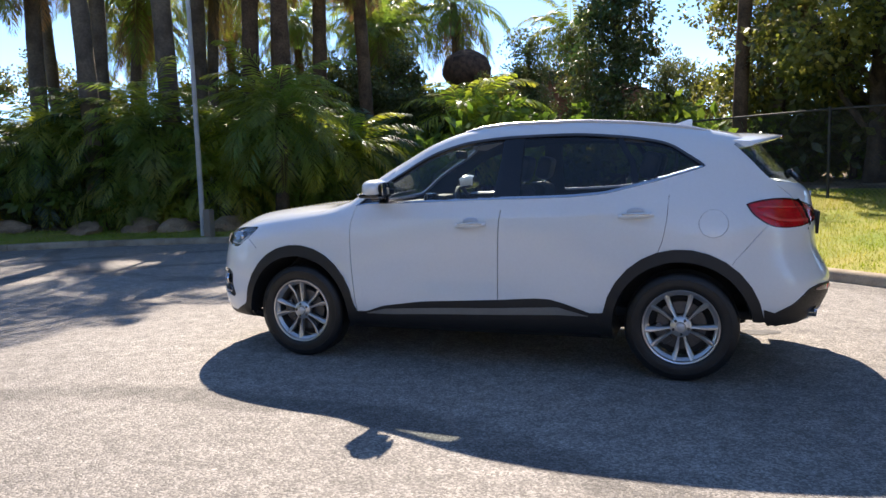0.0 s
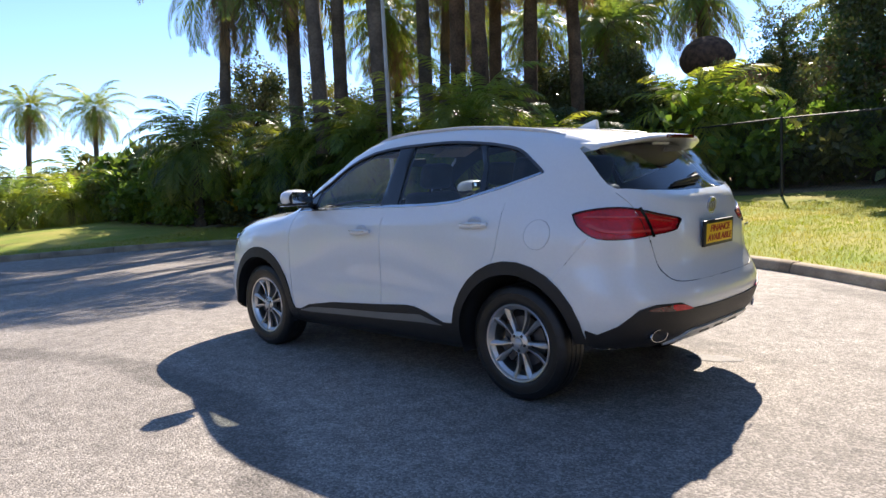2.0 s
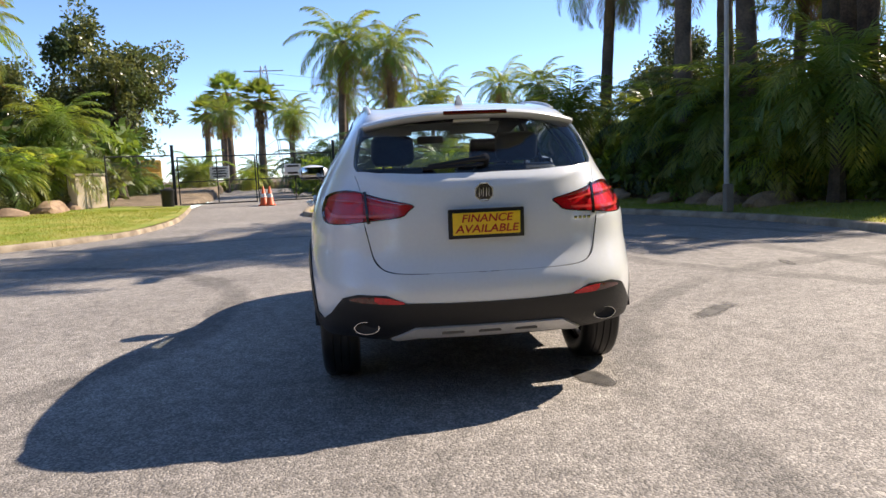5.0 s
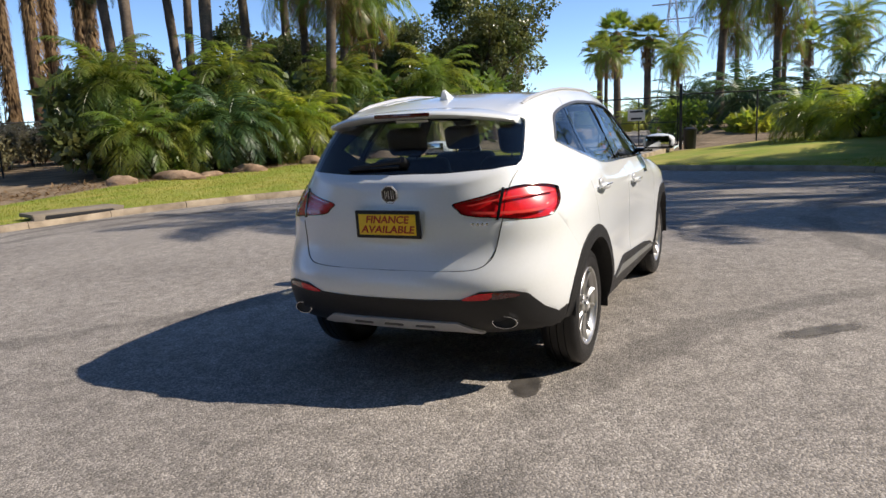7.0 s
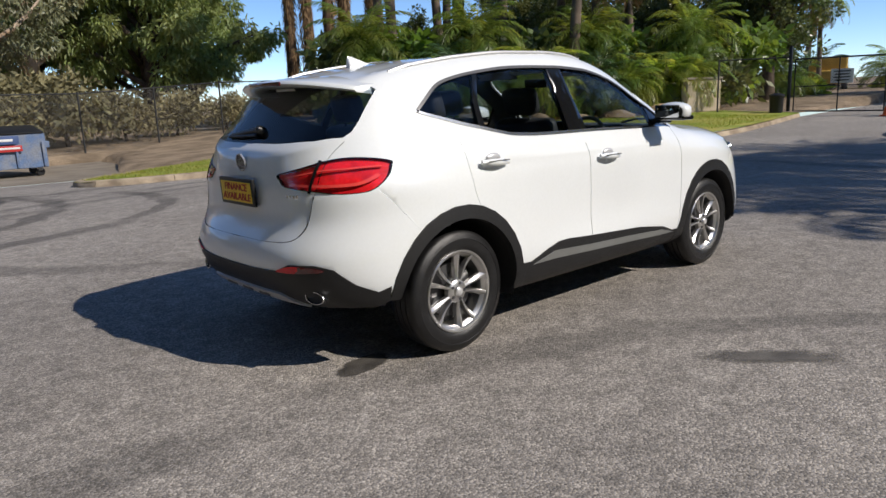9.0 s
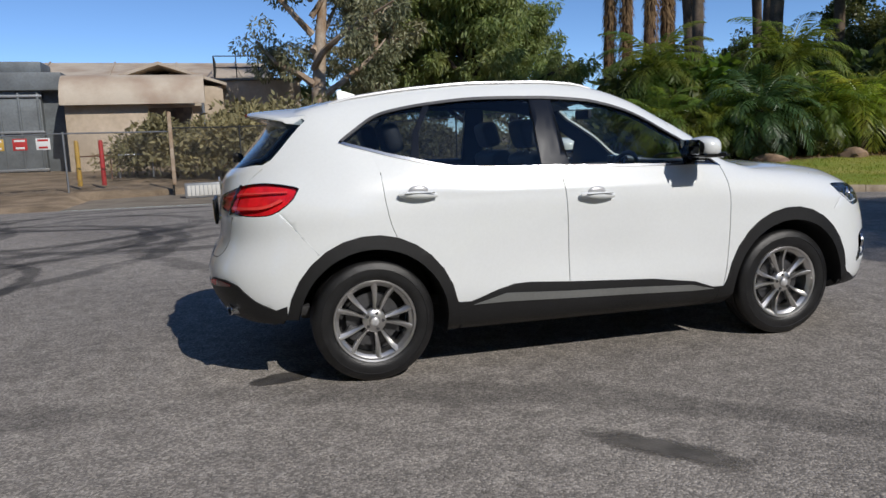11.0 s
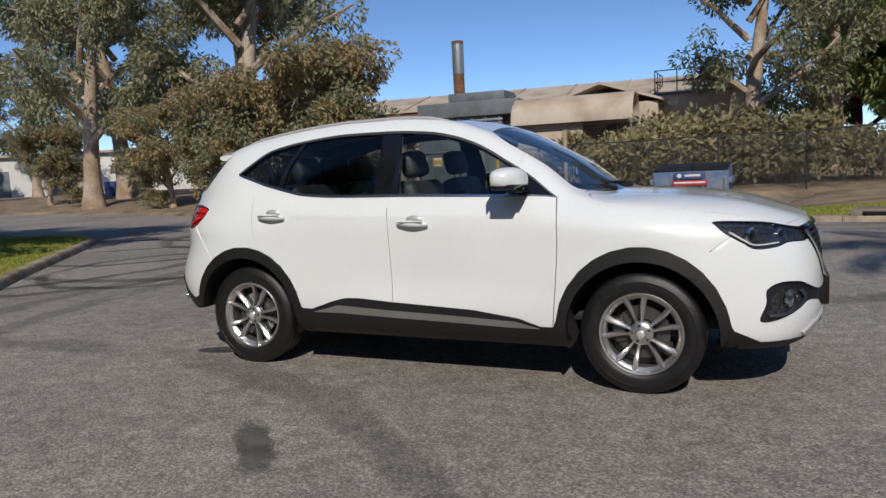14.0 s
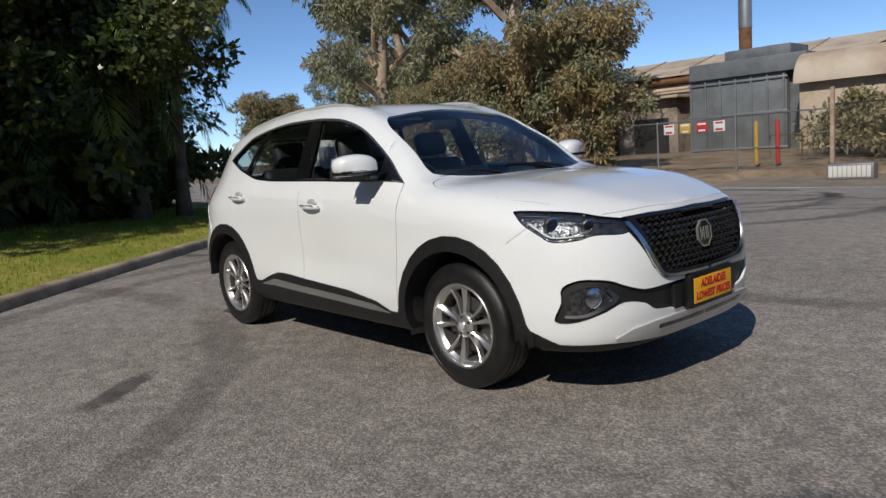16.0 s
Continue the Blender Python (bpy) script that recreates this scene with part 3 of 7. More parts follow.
for i in np.where(CLASS == "gap")[0]:  # slivers off the seam go back to their panel
    if np.min(np.sum((line - CP[i]) ** 2, 1)) > .0055**2 or longest[i] > .06 or CP[i][0] > 1.95:
        CLASS[i] = before[i]
CLASS[(CLASS == "rear_arch_cladding") & (CP[:, 0] < -1.66) & (CP[:, 2] < .40)] = "hole"
CLASS[(CLASS == "rear_valance") & (CP[:, 0] > -2.03) & (CP[:, 2] < .375)] = "hole"
CLASS[(CLASS == "front_arch_cladding") & (CP[:, 0] > 1.70) & (CP[:, 2] < .30)] = "hole"
CLASS[(CLASS == "reflector") & (CP[:, 1] > .575)] = "outer_reflector"
sill_line = np.interp(CP[:, 0], [-1.49, -1.37, -1.17, -.95, -.22, .86], [1.352, 1.308, 1.252, 1.20, 1.163, 1.136])
CLASS[(CLASS == "window_trim") & (CP[:, 2] > sill_line)] = "window_frame"
for q in holes:
    paint("hole", q)
CAP_IN, CAP_RING = inside(inset(cap, .0012), CEN), inside(inset(cap, -.0012), CEN)


def panel(names, side, lift=0., depth=.014, mask=None):
    """(verts, faces) of the named faces of the skin, with turned-in edges; side 0 joins both halves."""
    pick = np.isin(CLASS, names) if mask is None else mask
    V, Fc = [], []
    for sgn in ((1, -1) if side == 0 else (side,)):
        t = TRIS[pick]
        ids, inv = np.unique(t, return_inverse=True)
        t = inv.reshape(-1, 3) + sum(len(v) for v in V)
        p = SKIN[ids] + NORMAL[ids] * lift
        n = NORMAL[ids]
        V.append(np.c_[p, n] * np.r_[1, sgn, 1, 1, sgn, 1])
        Fc.append(t if sgn > 0 else t[:, ::-1])
    V, Fc = np.concatenate(V), np.concatenate(Fc)
    if side == 0:  # weld along the centre line
        key = {}
        ren = np.arange(len(V))
        for i in np.where(np.abs(V[:, 1]) < 1e-6)[0]:
            ren[i] = key.setdefault((round(V[i, 0], 4), round(V[i, 2], 4)), i)
        Fc = ren[Fc]
    faces = [tuple(f) for f in Fc]
    verts = [tuple(v[:3]) for v in V]
    if depth:
        count = {}
        for f in faces:
            for a, b in zip(f, f[1:] + f[:1]):
                count[(a, b)] = 1
        rim, low_of = [e for e in count if (e[1], e[0]) not in count], {}
        for e in rim:
            for i in e:
                if i not in low_of:
                    low_of[i] = len(verts)
                    verts.append(tuple(V[i, :3] - V[i, 3:] * depth))
        faces += [(b, a, low_of[a], low_of[b]) for a, b in rim]
    return verts, faces


for name, mat, lift, depth in (("bonnet", PAINT, 0, .016), ("roof", PAINT, 0, .012), ("front_bumper", PAINT, 0, .014), ("rear_bumper", PAINT, .003, .014), ("tailgate", PAINT, 0, .016),
                               ("windscreen", SCREEN, -.004, 0), ("rear_window", PRIVACY, -.003, 0), ("front_valance", TRIM, .004, .02), ("rear_valance", TRIM, .010, .03),
                               ("grille_surround", GLOSS, .006, .03), ("grille_back", GLOSS, -.03, 0), ("lower_intake", TRIM, -.02, .0), ("front_skid_plate", SILVER, .014, .03), ("rear_skid_plate", SILVER, .022, .03)):
    part(name, panel([name], 0, lift, depth), mat, car, {"windscreen": "clear laminated windscreen", "rear_window": "dark tinted rear glass", "front_skid_plate": "silver lower lip", "rear_skid_plate": "silver bumper insert",
                                                         "grille_surround": "gloss black surround"}.get(name, ""))
for sd in (1, -1):
    for name, mat, lift, depth in (("wing", PAINT, 0, .014), ("front_door", PAINT, 0, .016), ("rear_door", PAINT, 0, .016), ("sill_cladding", TRIM, .008, .02), ("front_arch_cladding", TRIM, .010, .05),
                                   ("rear_arch_cladding", TRIM, .010, .05), ("window_trim", CHROME, .004, .004), ("window_frame", ALLOY_DARK, .004, .004), ("outer_reflector", RED_DARK, .014, .01), ("pillar_cover", GLOSS, -.003, .01), ("mirror_sail", GLOSS, -.003, .01), ("quarter_divider", GLOSS, -.003, .01), ("front_side_window", WINDOW, -.007, 0), ("rear_side_window", PRIVACY, -.007, 0),
                                   ("quarter_window", PRIVACY, -.005, 0), ("sill_strip", SATIN, .013, .01), ("reflector", RED_LENS, .014, .01), ("lamp_bezel", GLOSS, 0, .02), ("tail_bezel", GLOSS, .004, .02)):
        part(name, panel([name], sd, lift, depth), mat, car)
    part("window_seal", panel(["window_trim", "window_frame"], sd, -.001, .034), GLOSS, car)
    if sd > 0:
        part("body_side", panel([], sd, 0, .014, (CLASS == "body_side") & ~CAP_RING), PAINT, car)
        part("fuel_flap", panel([], sd, 0, .012, (CLASS == "body_side") & CAP_IN), PAINT, car)
    else:
        part("body_side", panel(["body_side"], sd, 0, .014), PAINT, car)
    # lamps: a dark bowl, reflectors and a clear or red cover
    hl = part("headlamp", panel(["headlamp"], sd, -.018, 0), LAMP_BOWL, car, "clear headlamp with projector lens")
    part("cover", panel(["headlamp"], sd, .001, 0), LENS, hl)
    tl = part("tail_lamp", panel(["tail_lamp"], sd, -.012, .0), RED_LENS, car, "red wraparound tail lamp")
    part("cover", panel(["tail_lamp"], sd, .004, .01), RED_GLASS, tl)
    fl = part("fog_lamp", panel(["fog_lamp"], sd, -.024, .0), LAMP_BOWL, car, "fog lamp in a chrome-edged recess")

    def strap(pts, view, w, lift, mat, name, parent):
        p = ribbon(rounded(to_plane([(view if isinstance(q[0], float) else q[0], *(q if isinstance(q[0], float) else q[1:])) for q in pts]), False, 6), w)
        n = len(p) // 2
        q = skin(p[:, 0] / KU, p[:, 1] / KV)
        nn = np.array([(skin(a[0] / KU + 1e-3, a[1] / KV) - skin(a[0] / KU, a[1] / KV)) for a in p])
        mm = np.array([(skin(a[0] / KU, a[1] / KV + 1e-2) - skin(a[0] / KU, a[1] / KV)) for a in p])
        nr = np.cross(nn, mm)
        nr /= np.linalg.norm(nr, axis=1, keepdims=True).clip(1e-12)
        nr *= np.sign(np.sum(nr * (q - np.array([0, 0, .7])), 1))[:, None]
        o, d = q + nr * lift, q + nr * (lift - .008)
        vs = np.r_[o, d] * np.array([1, sd, 1])
        m = len(p)
        fs = [(i, i + 1, m - 2 - i, m - 1 - i) for i in range(n - 1)] + [(i, (i + 1) % m, m + (i + 1) % m, m + i) for i in range(m)]
        part(name, (vs, fs), mat, parent)

    strap([("r", .44, 1.035), ("r", .60, 1.065), ("s", -1.93, 1.075), ("s", -1.79, 1.08)], "r", .005, .0065, RED_BAR, "light_bar", tl)
    strap([("r", .46, 1.00), ("r", .60, .995), ("s", -1.93, 1.0), ("s", -1.82, 1.04)], "r", .010, .0065, RED_BAR, "light_bar", tl)
    strap([("r", .585, .960), ("r", .592, 1.03), ("r", .597, 1.118)], "r", .007, .009, GLOSS, "divider", tl)
    strap([("f", .585, .931), ("f", .45, .938), ("f", .25, .943), ("f", .012, .944)], "f", .0022, .0012, TRIM, "bonnet_shut_line", car)
    strap([("r", .012, .700), ("r", .16, .7005), ("r", .30, .702), ("r", .44, .708), ("r", .515, .724), ("r", .552, .755), ("r", .580, .81), ("r", .596, .88), ("r", .606, .945)], "r", .0016, .0022, TRIM, "tailgate_shut_line", car)
    strap([("r", .40, 1.048), ("r", .585, 1.092)], "r", .0016, .0068, CHROME, "bright_line", tl)
    strap([("f", .40, .372), ("f", .20, .370), ("f", .012, .368)], "f", .016, .017, GLOSS, "lip_insert", car)
    strap([("s", 1.76, .945), ("s", 1.90, .935), ("f", .68, .915), ("f", .56, .895)], "s", .004, -.008, CHROME, "reflector_strip", hl)
    strap([("s", 1.80, .91), ("s", 1.87, .865), ("f", .78, .838), ("f", .70, .845)], "s", .006, -.009, WHITE_PLASTIC, "light_guide", hl)
    strap([("s", 1.99, .462), ("f", .75, .466), ("f", .68, .506), ("f", .64, .545), ("f", .67, .588)], "s", .012, .001, CHROME, "chrome_edge", fl)
    strap([("f", .525, .885), ("f", .475, .775), ("f", .43, .675), ("f", .365, .618), ("f", .2, .606), ("f", .012, .602)], "f", .011, .016, CHROME, "grille_chrome", car)
    for view, a, b, r in (("f", .765, .885, .038), ("f", .665, .878, .030)):
        uv = on_skin(view, a, b)
        c = Vector(skin(uv[0], uv[1])) * 1
        c = Vector((c.x - .014, c.y - .010, c.z)) @ Matrix.Diagonal((1, sd, 1))
        mtx = Matrix.Translation(c) @ Vector((.8, .45 * sd, -.05)).to_track_quat("Z", "Y").to_matrix().to_4x4()
        part("projector", lathe([(r * 1.25, -.02), (r * 1.25, -.004), (r * 1.02, .0), (r * .9, -.006), (.0005, -.006)], 24, "z"), CHROME, hl, m=mtx)
        part("projector_lens", lathe([(r * .82, -.012), (r * .8, -.003), (r * .45, .004), (.0005, .006)], 20, "z"), GLOSS, hl, m=mtx)
    uv = on_skin("f", .71, .545)
    c = Vector(skin(uv[0], uv[1]))
    mtx = Matrix.Translation(Vector((c.x - .02, (c.y - .01) * sd, c.z))) @ Vector((1, .4 * sd, 0)).to_track_quat("Z", "Y").to_matrix().to_4x4()
    part("fog_lens", lathe([(.050, -.01), (.050, .004), (.042, .008), (.03, .012), (.0005, .014)], 24, "z"), CHROME, fl, m=mtx)

# dark structure behind the panels
part("inner_shell", panel([], 0, -.032, 0, ~np.isin(CLASS, ["windscreen", "rear_window", "front_side_window", "rear_side_window", "quarter_window", "hole", "headlamp", "tail_lamp", "fog_lamp", "lamp_bezel"])), CABIN, car)
part("underbody", box(3.5, 1.20, .09, .03, at=(0, 0, .37)), CABIN, car)
part("roof_lining", panel([], 0, -.036, 0, (CLASS == "roof")), LINING, car)
for x0 in (1.335, -1.36):
    for sd in (1, -1):
        a = np.linspace(radians(-2 if x0 > 0 else -14), radians(194 if x0 > 0 else 174), 25)
        vs = [(x0 + .418 * math.cos(t), y * sd, WHEEL_Z + .418 * math.sin(t)) for y in (.50, .905) for t in a]
        fs = [(i, i + 1, 26 + i, 25 + i) for i in range(24)] + [tuple(range(25))]
        part("arch_liner", (vs, fs), CABIN, car)


# ---- wheels ----
def wheel_parts():
    """One alloy wheel, outer face towards +y, centred on its axle."""
    rim = [(.215, -.17), (.225, -.165), (.21, -.15), (.198, -.08), (.198, -.03), (.214, -.012), (.230, -.004), (.235, .002), (.231, .007), (.222, .004), (.215, -.012), (.202, -.03)]
    vs, fs = lathe(rim, 56)
    w = part("wheel", (vs, fs), ALLOY, car, "ten-spoke machined alloy wheel with black tyre", angle=30)
    for k in range(10):
        vs, fs = [], []
        way = 1 if k % 2 else -1
        a0, ah = radians(72 * (k // 2) + 90 + 17 * way), radians(72 * (k // 2) + 90 + 15 * way)
        for i in range(9):
            f = i / 8
            r = .040 + f * .190
            a = ah + (a0 - ah) * f**.8 - .05 * way * math.sin(f * math.pi)
            hw = .0075 + .0135 * max(0, f - .25) ** .8
            y = -.010 - .014 * math.sin(f * math.pi) + .008 * f
            c, t = Vector((math.cos(a), 0, math.sin(a))), Vector((-math.sin(a), 0, math.cos(a))) * way
            for off, dy in ((-hw, -.034), (-hw, -.003), (-hw * .80, 0), (-hw * .15, -.001), (hw * .92, -.006 - .012 * f), (hw, -.036)):
                vs.append(tuple(c * r + t * off + Vector((0, y + dy, 0))))
        for i in range(8):
            fs += [(i * 6 + j, i * 6 + j + 1, (i + 1) * 6 + j + 1, (i + 1) * 6 + j)[::-way] for j in range(5)]
        part("spoke", (vs, fs), ALLOY, w, angle=16)
    tp = [(.23, -.185), (.25, -.20), (.29, -.205), (.325, -.198), (.338, -.185), (.343, -.165)]
    for g in (-.14, -.098, -.056):
        tp += [(.345, g - .022), (.345, g - .004), (.337, g - .003), (.337, g + .003), (.345, g + .004)]
    tp += [(.344, -.022), (.340, -.008), (.328, .004), (.305, .012), (.298, .0145), (.296, .012), (.272, .013), (.255, .011), (.242, .006), (.232, -.002)]
    part("tyre", lathe(tp, 72), TYRE, w, "black road tyre")
    part("hub", lathe([(.0005, .004), (.026, .004), (.031, 0), (.033, -.008), (.058, -.012), (.066, -.02), (.068, -.05)], 32), ALLOY, w)
    part("hub_cap", lathe([(.0005, .008), (.018, .008), (.022, .005), (.022, 0)], 24), SILVER, w)
    for k in range(5):
        a = radians(72 * k + 90)
        part("wheel_nut", lathe([(.0005, .002), (.008, .002), (.010, -.004), (.010, -.02)], 6), ALLOY_DARK, w, m=Matrix.Translation((.047 * math.cos(a), -.006, .047 * math.sin(a))))
    part("brake_disc", lathe([(.04, -.085), (.07, -.085), (.075, -.075), (.152, -.075), (.152, -.098), (.075, -.098)], 40), ALLOY_DARK, w)
    part("brake_caliper", box(.07, .05, .14, .012, at=(.125, -.08, .03)), ALLOY_DARK, w)
    # added dark disc that stands in for the shade behind the spokes
    part("wheel_backing", lathe([(.0005, -.13), (.2, -.13)], 32), CABIN, w)
    return w


first = wheel_parts()
first.matrix_basis = pose(1.335, WHEEL_Y - .012, WHEEL_Z, 0, 14, 0)
for x0, sd, turn in ((-1.36, 1, 40), (1.335, -1, 10), (-1.36, -1, 55)):
    copy_thing(first, pose(x0, (WHEEL_Y - .012) * sd, WHEEL_Z, 0, turn, 0 if sd > 0 else 180))

# ---- mirrors, handles, rails, fin, spoiler ----
for sd in (1, -1):
    b = bmesh.new()
    bmesh.ops.create_uvsphere(b, u_segments=24, v_segments=14, radius=1)
    for v in b.verts:
        x, y, z = v.co
        k = 1 + .25 * y
        v.co = (.085 * math.copysign(abs(x) ** .75, x) * (1.1 - .15 * y) - .02 * y, .130 * y, .073 * math.copysign(abs(z) ** .7, z) * (1 - .12 * y) + .01 * y)
    bmesh.ops.bisect_plane(b, geom=b.verts[:] + b.edges[:] + b.faces[:], plane_co=(0, 0, -.028), plane_no=(0, 0, -1), clear_outer=True)
    back = b.copy()
    bmesh.ops.bisect_plane(b, geom=b.verts[:] + b.edges[:] + b.faces[:], plane_co=(-.081, 0, 0), plane_no=(-1, .1, 0), clear_outer=True)
    bmesh.ops.bisect_plane(back, geom=back.verts[:] + back.edges[:] + back.faces[:], plane_co=(-.082, 0, 0), plane_no=(1, -.1, 0), clear_outer=True)
    for v in back.verts:
        v.co = (v.co.x, v.co.y * .985, v.co.z * .985 + .0002)
    mir = part("side_mirror", b, PAINT, car, "white door mirror with black back", m=Matrix.Translation((.63, .995 * sd, 1.232)) @ Matrix.Diagonal((1, sd, 1, 1)))
    part("mirror_housing", back, BLACK_RUBBER, mir, "black rear housing")
    part("mirror_base", box(.15, .22, .03, .012, at=(0, .0, -.036)), GLOSS, mir)
    part("mirror_stalk", box(.07, .14, .035, .015, at=(.035, -.125, -.058)), GLOSS, mir)
    part("mirror_glass", box(.008, .185, .085, .003, at=(-.096, 0, .012)), MIRROR, mir)
    part("indicator", box(.03, .10, .008, .003, at=(.085, .03, -.026)), CHROME, mir)
    for hx, hz in ((-1.098, 1.048), (-.027, .992)):
        yb = float(skin(*on_skin("s", hx, hz))[1])
        bow = [(-.105 + .21 * i / 10, yb + .022 + .014 * math.sin(math.pi * i / 10), -.001 * i) for i in range(11)]
        vs, fs = sweep(bow, [.010 + .008 * math.sin(math.pi * (i + .5) / 11) for i in range(11)], 10)
        h = part("door_handle", ([(v[0], v[1], v[2] * 1.15) for v in vs], fs), PAINT, car, "white pull handle with chrome strip", m=Matrix.Translation((hx, 0, hz)) @ Matrix.Diagonal((1, sd, 1, 1)))
        b = bmesh.new()
        bmesh.ops.create_uvsphere(b, u_segments=18, v_segments=10, radius=1, matrix=Matrix.Translation((.005, yb + .002, .018)) @ Matrix.Diagonal((.055, .014, .026, 1)))
        part("finger_cup", b, SILVER, h)
        part("handle_strip", box(.17, .004, .005, .001, at=(0, yb + .052, .004)), CHROME, h)
    pts, rad = [], []
    for i in range(25):
        x = .10 - 1.62 * i / 24
        k = on_skin("t", x, .555 - .02 * i / 24)
        p = skin(k[0], k[1])
        pts.append((x, .565 - .025 * i / 24, p[2] - .008 + .012 * min(1, 4 * math.sin(math.pi * i / 24))))
        rad.append(.012)
    vs, fs = sweep([(p[0], p[1] * sd, p[2]) for p in pts], rad, 8)
    part("roof_rail", (vs, fs), SILVER, car, "satin silver roof rail")
    # exhaust trim
    EX = Vector(skin(*on_skin("r", .625, .432)))
    vs, fs = lathe([(.060, -.06), (.066, -.06), (.066, 0), (.068, .003), (.066, .008), (.061, .008), (.059, .0), (.059, -.06)], 32, "y")
    ex = part("exhaust_tip", ([(v[0], v[1], v[2] * .50) for v in vs], fs), CHROME, car, "oval chrome exhaust outlet", m=Matrix.Translation((EX.x - .022, EX.y * sd, EX.z)) @ pose(0, 0, 0, 0, 0, 90 - 12 * sd))
    # flat black disc closes the tube in place of its shaded depth
    part("exhaust_bore_shade", ([(v[0], v[1], v[2] * .50) for v in lathe([(.060, -.004), (.0005, -.004)], 24, "y")[0]], lathe([(.060, -.004), (.0005, -.004)], 24, "y")[1]), CABIN, ex)
fin = bmesh.new()
for x, y, z in ((.10, .004, 0), (-.08, .03, 0), (.02, .006, .030), (-.055, .008, .068), (-.075, .008, .066)):
    fin.verts.new((x, y, z)), fin.verts.new((x, -y, z))
bmesh.ops.convex_hull(fin, input=fin.verts[:])
bmesh.ops.bevel(fin, geom=fin.edges[:], offset=.004, segments=2, affect="EDGES")
part("roof_aerial", fin, PAINT, car, "white shark fin aerial", m=Matrix.Translation((-1.32, 0, 1.603)) @ pose(0, 0, 0, 0, -6, 0))

# roof spoiler: a wing that overhangs the rear glass
vs, fs, n = [], [], 25
for i in range(n):
    y = -.585 + 1.17 * i / (n - 1)
    e = abs(y) / .585
    dx, dz = .19 * e**2.6, -.05 * e**2.4
    for x, z in ((-1.64, 1.553), (-1.80, 1.545), (-1.93, 1.532), (-1.965, 1.524), (-1.972, 1.512), (-1.955, 1.500), (-1.86, 1.488), (-1.74, 1.490)):
        vs.append((x + dx * (1 if x < -1.7 else .2), y, z + dz))
for i in range(n - 1):
    fs += [(i * 8 + j, i * 8 + (j + 1) % 8, (i + 1) * 8 + (j + 1) % 8, (i + 1) * 8 + j) for j in range(8)]
fs += [tuple(range(8))[::-1], tuple(range((n - 1) * 8, n * 8))]
sp = part("roof_spoiler", (vs, fs), PAINT, car, angle=60)
part("brake_light", box(.012, .34, .022, .006, at=(-1.972, 0, 1.511)), RED_DARK, sp, "dark red high brake light")

# ---- rear fittings ----
tailp = lambda y, z, off: Vector((float(skin(*on_skin("r", max(abs(y), E_), z))[0]) - off, y, z))
wp = part("rear_wiper", sweep([tailp(-.03, 1.268, .035), tailp(.04, 1.262, .032), tailp(.16, 1.248, .026), tailp(.27, 1.238, .02)], [.017, .015, .012, .008], 8), BLACK_RUBBER, car, "black rear wiper arm")
part("wiper_boss", lathe([(.0005, .02), (.020, .018), (.026, .0), (.028, -.04)], 20, "z"), BLACK_RUBBER, wp, m=Matrix.Translation(tailp(-.03, 1.268, .025)) @ Vector((-1, 0, .6)).to_track_quat("Z", "Y").to_matrix().to_4x4())
part("wiper_blade", sweep([tailp(-.02, 1.240, .012), tailp(.14, 1.232, .012), tailp(.30, 1.228, .012)], .009, 6), BLACK_RUBBER, wp)
part("rear_label", box(.003, .20, .016, .0005, at=tailp(0, 1.478, .004), rot=Euler((0, radians(-40), 0)).to_matrix()), WHITE_PLASTIC, car, "white sticker on the rear glass")
octo = [(math.cos(radians(22.5 + 45 * k)), math.sin(radians(22.5 + 45 * k))) for k in range(8)]


def badge(parent, m, r):
    """A chrome-rimmed octagonal emblem with plain bars."""
    b = part("badge", prism([(x * r, y * r * 1.03) for x, y in octo], .008, "x", .002), GLOSS, parent, "octagonal black and chrome emblem", m=m)
    ring = bmesh.new()
    for rr, h in ((1.04, 0), (1.04, .011), (.93, .011), (.93, 0)):
        for x, y in octo:
            ring.verts.new((h, x * r * rr, y * r * rr * 1.03))
    ring.verts.ensure_lookup_table()
    for k in range(3):
        for i in range(8):
            ring.faces.new([ring.verts[q] for q in (k * 8 + i, k * 8 + (i + 1) % 8, (k + 1) * 8 + (i + 1) % 8, (k + 1) * 8 + i)])
    part("badge_rim", ring, BADGE_SILVER, b)
    for y, h, w in ((-.52, .95, .09), (-.30, .6, .07), (-.08, .95, .09), (.26, .95, .09), (.52, .95, .07)):
        part("badge_bar", box(.010, r * w, r * h, .001, at=(.006, y * r, 0)), BADGE_SILVER, b)


badge(car, Matrix.Translation((-2.150, 0, 1.098)) @ pose(0, 0, 0, 0, 8, 180), .048)
pl = part("rear_plate", box(.018, .388, .150, .006, at=(0, 0, 0)), BLACK_RUBBER, car, "yellow sign plate in a black frame", m=Matrix.Translation((-2.192, 0, .942)) @ pose(0, 0, 0, 0, 3, 180))
part("plate_face", box(.004, .345, .112, .001, at=(.009, 0, 0)), YELLOW, pl)
for txt, z, h in (("FINANCE", .026, .040), ("AVAILABLE", -.027, .040)):
    me = lettering(txt, h, .002, .0007, .18)
    me.materials.append(RED_INK)
    sx = (.262 if txt == "FINANCE" else .328) / me_w if (me_w := max(v.co.x for v in me.vertices) - min(v.co.x for v in me.vertices)) else 1
    part("lettering", me, None, pl, m=Matrix.Translation((.0115, 0, z)) @ pose(0, 0, 0, 90, 0, 90) @ Matrix.Diagonal((sx, 1, 1, 1)))
for k, w in enumerate((.02, .02, .02, .02)):
    part("small_badge", box(.004, .016, .016, .001, at=(-2.158 + .004 * k, -.475 - .024 * k, .945)), CHROME, car)

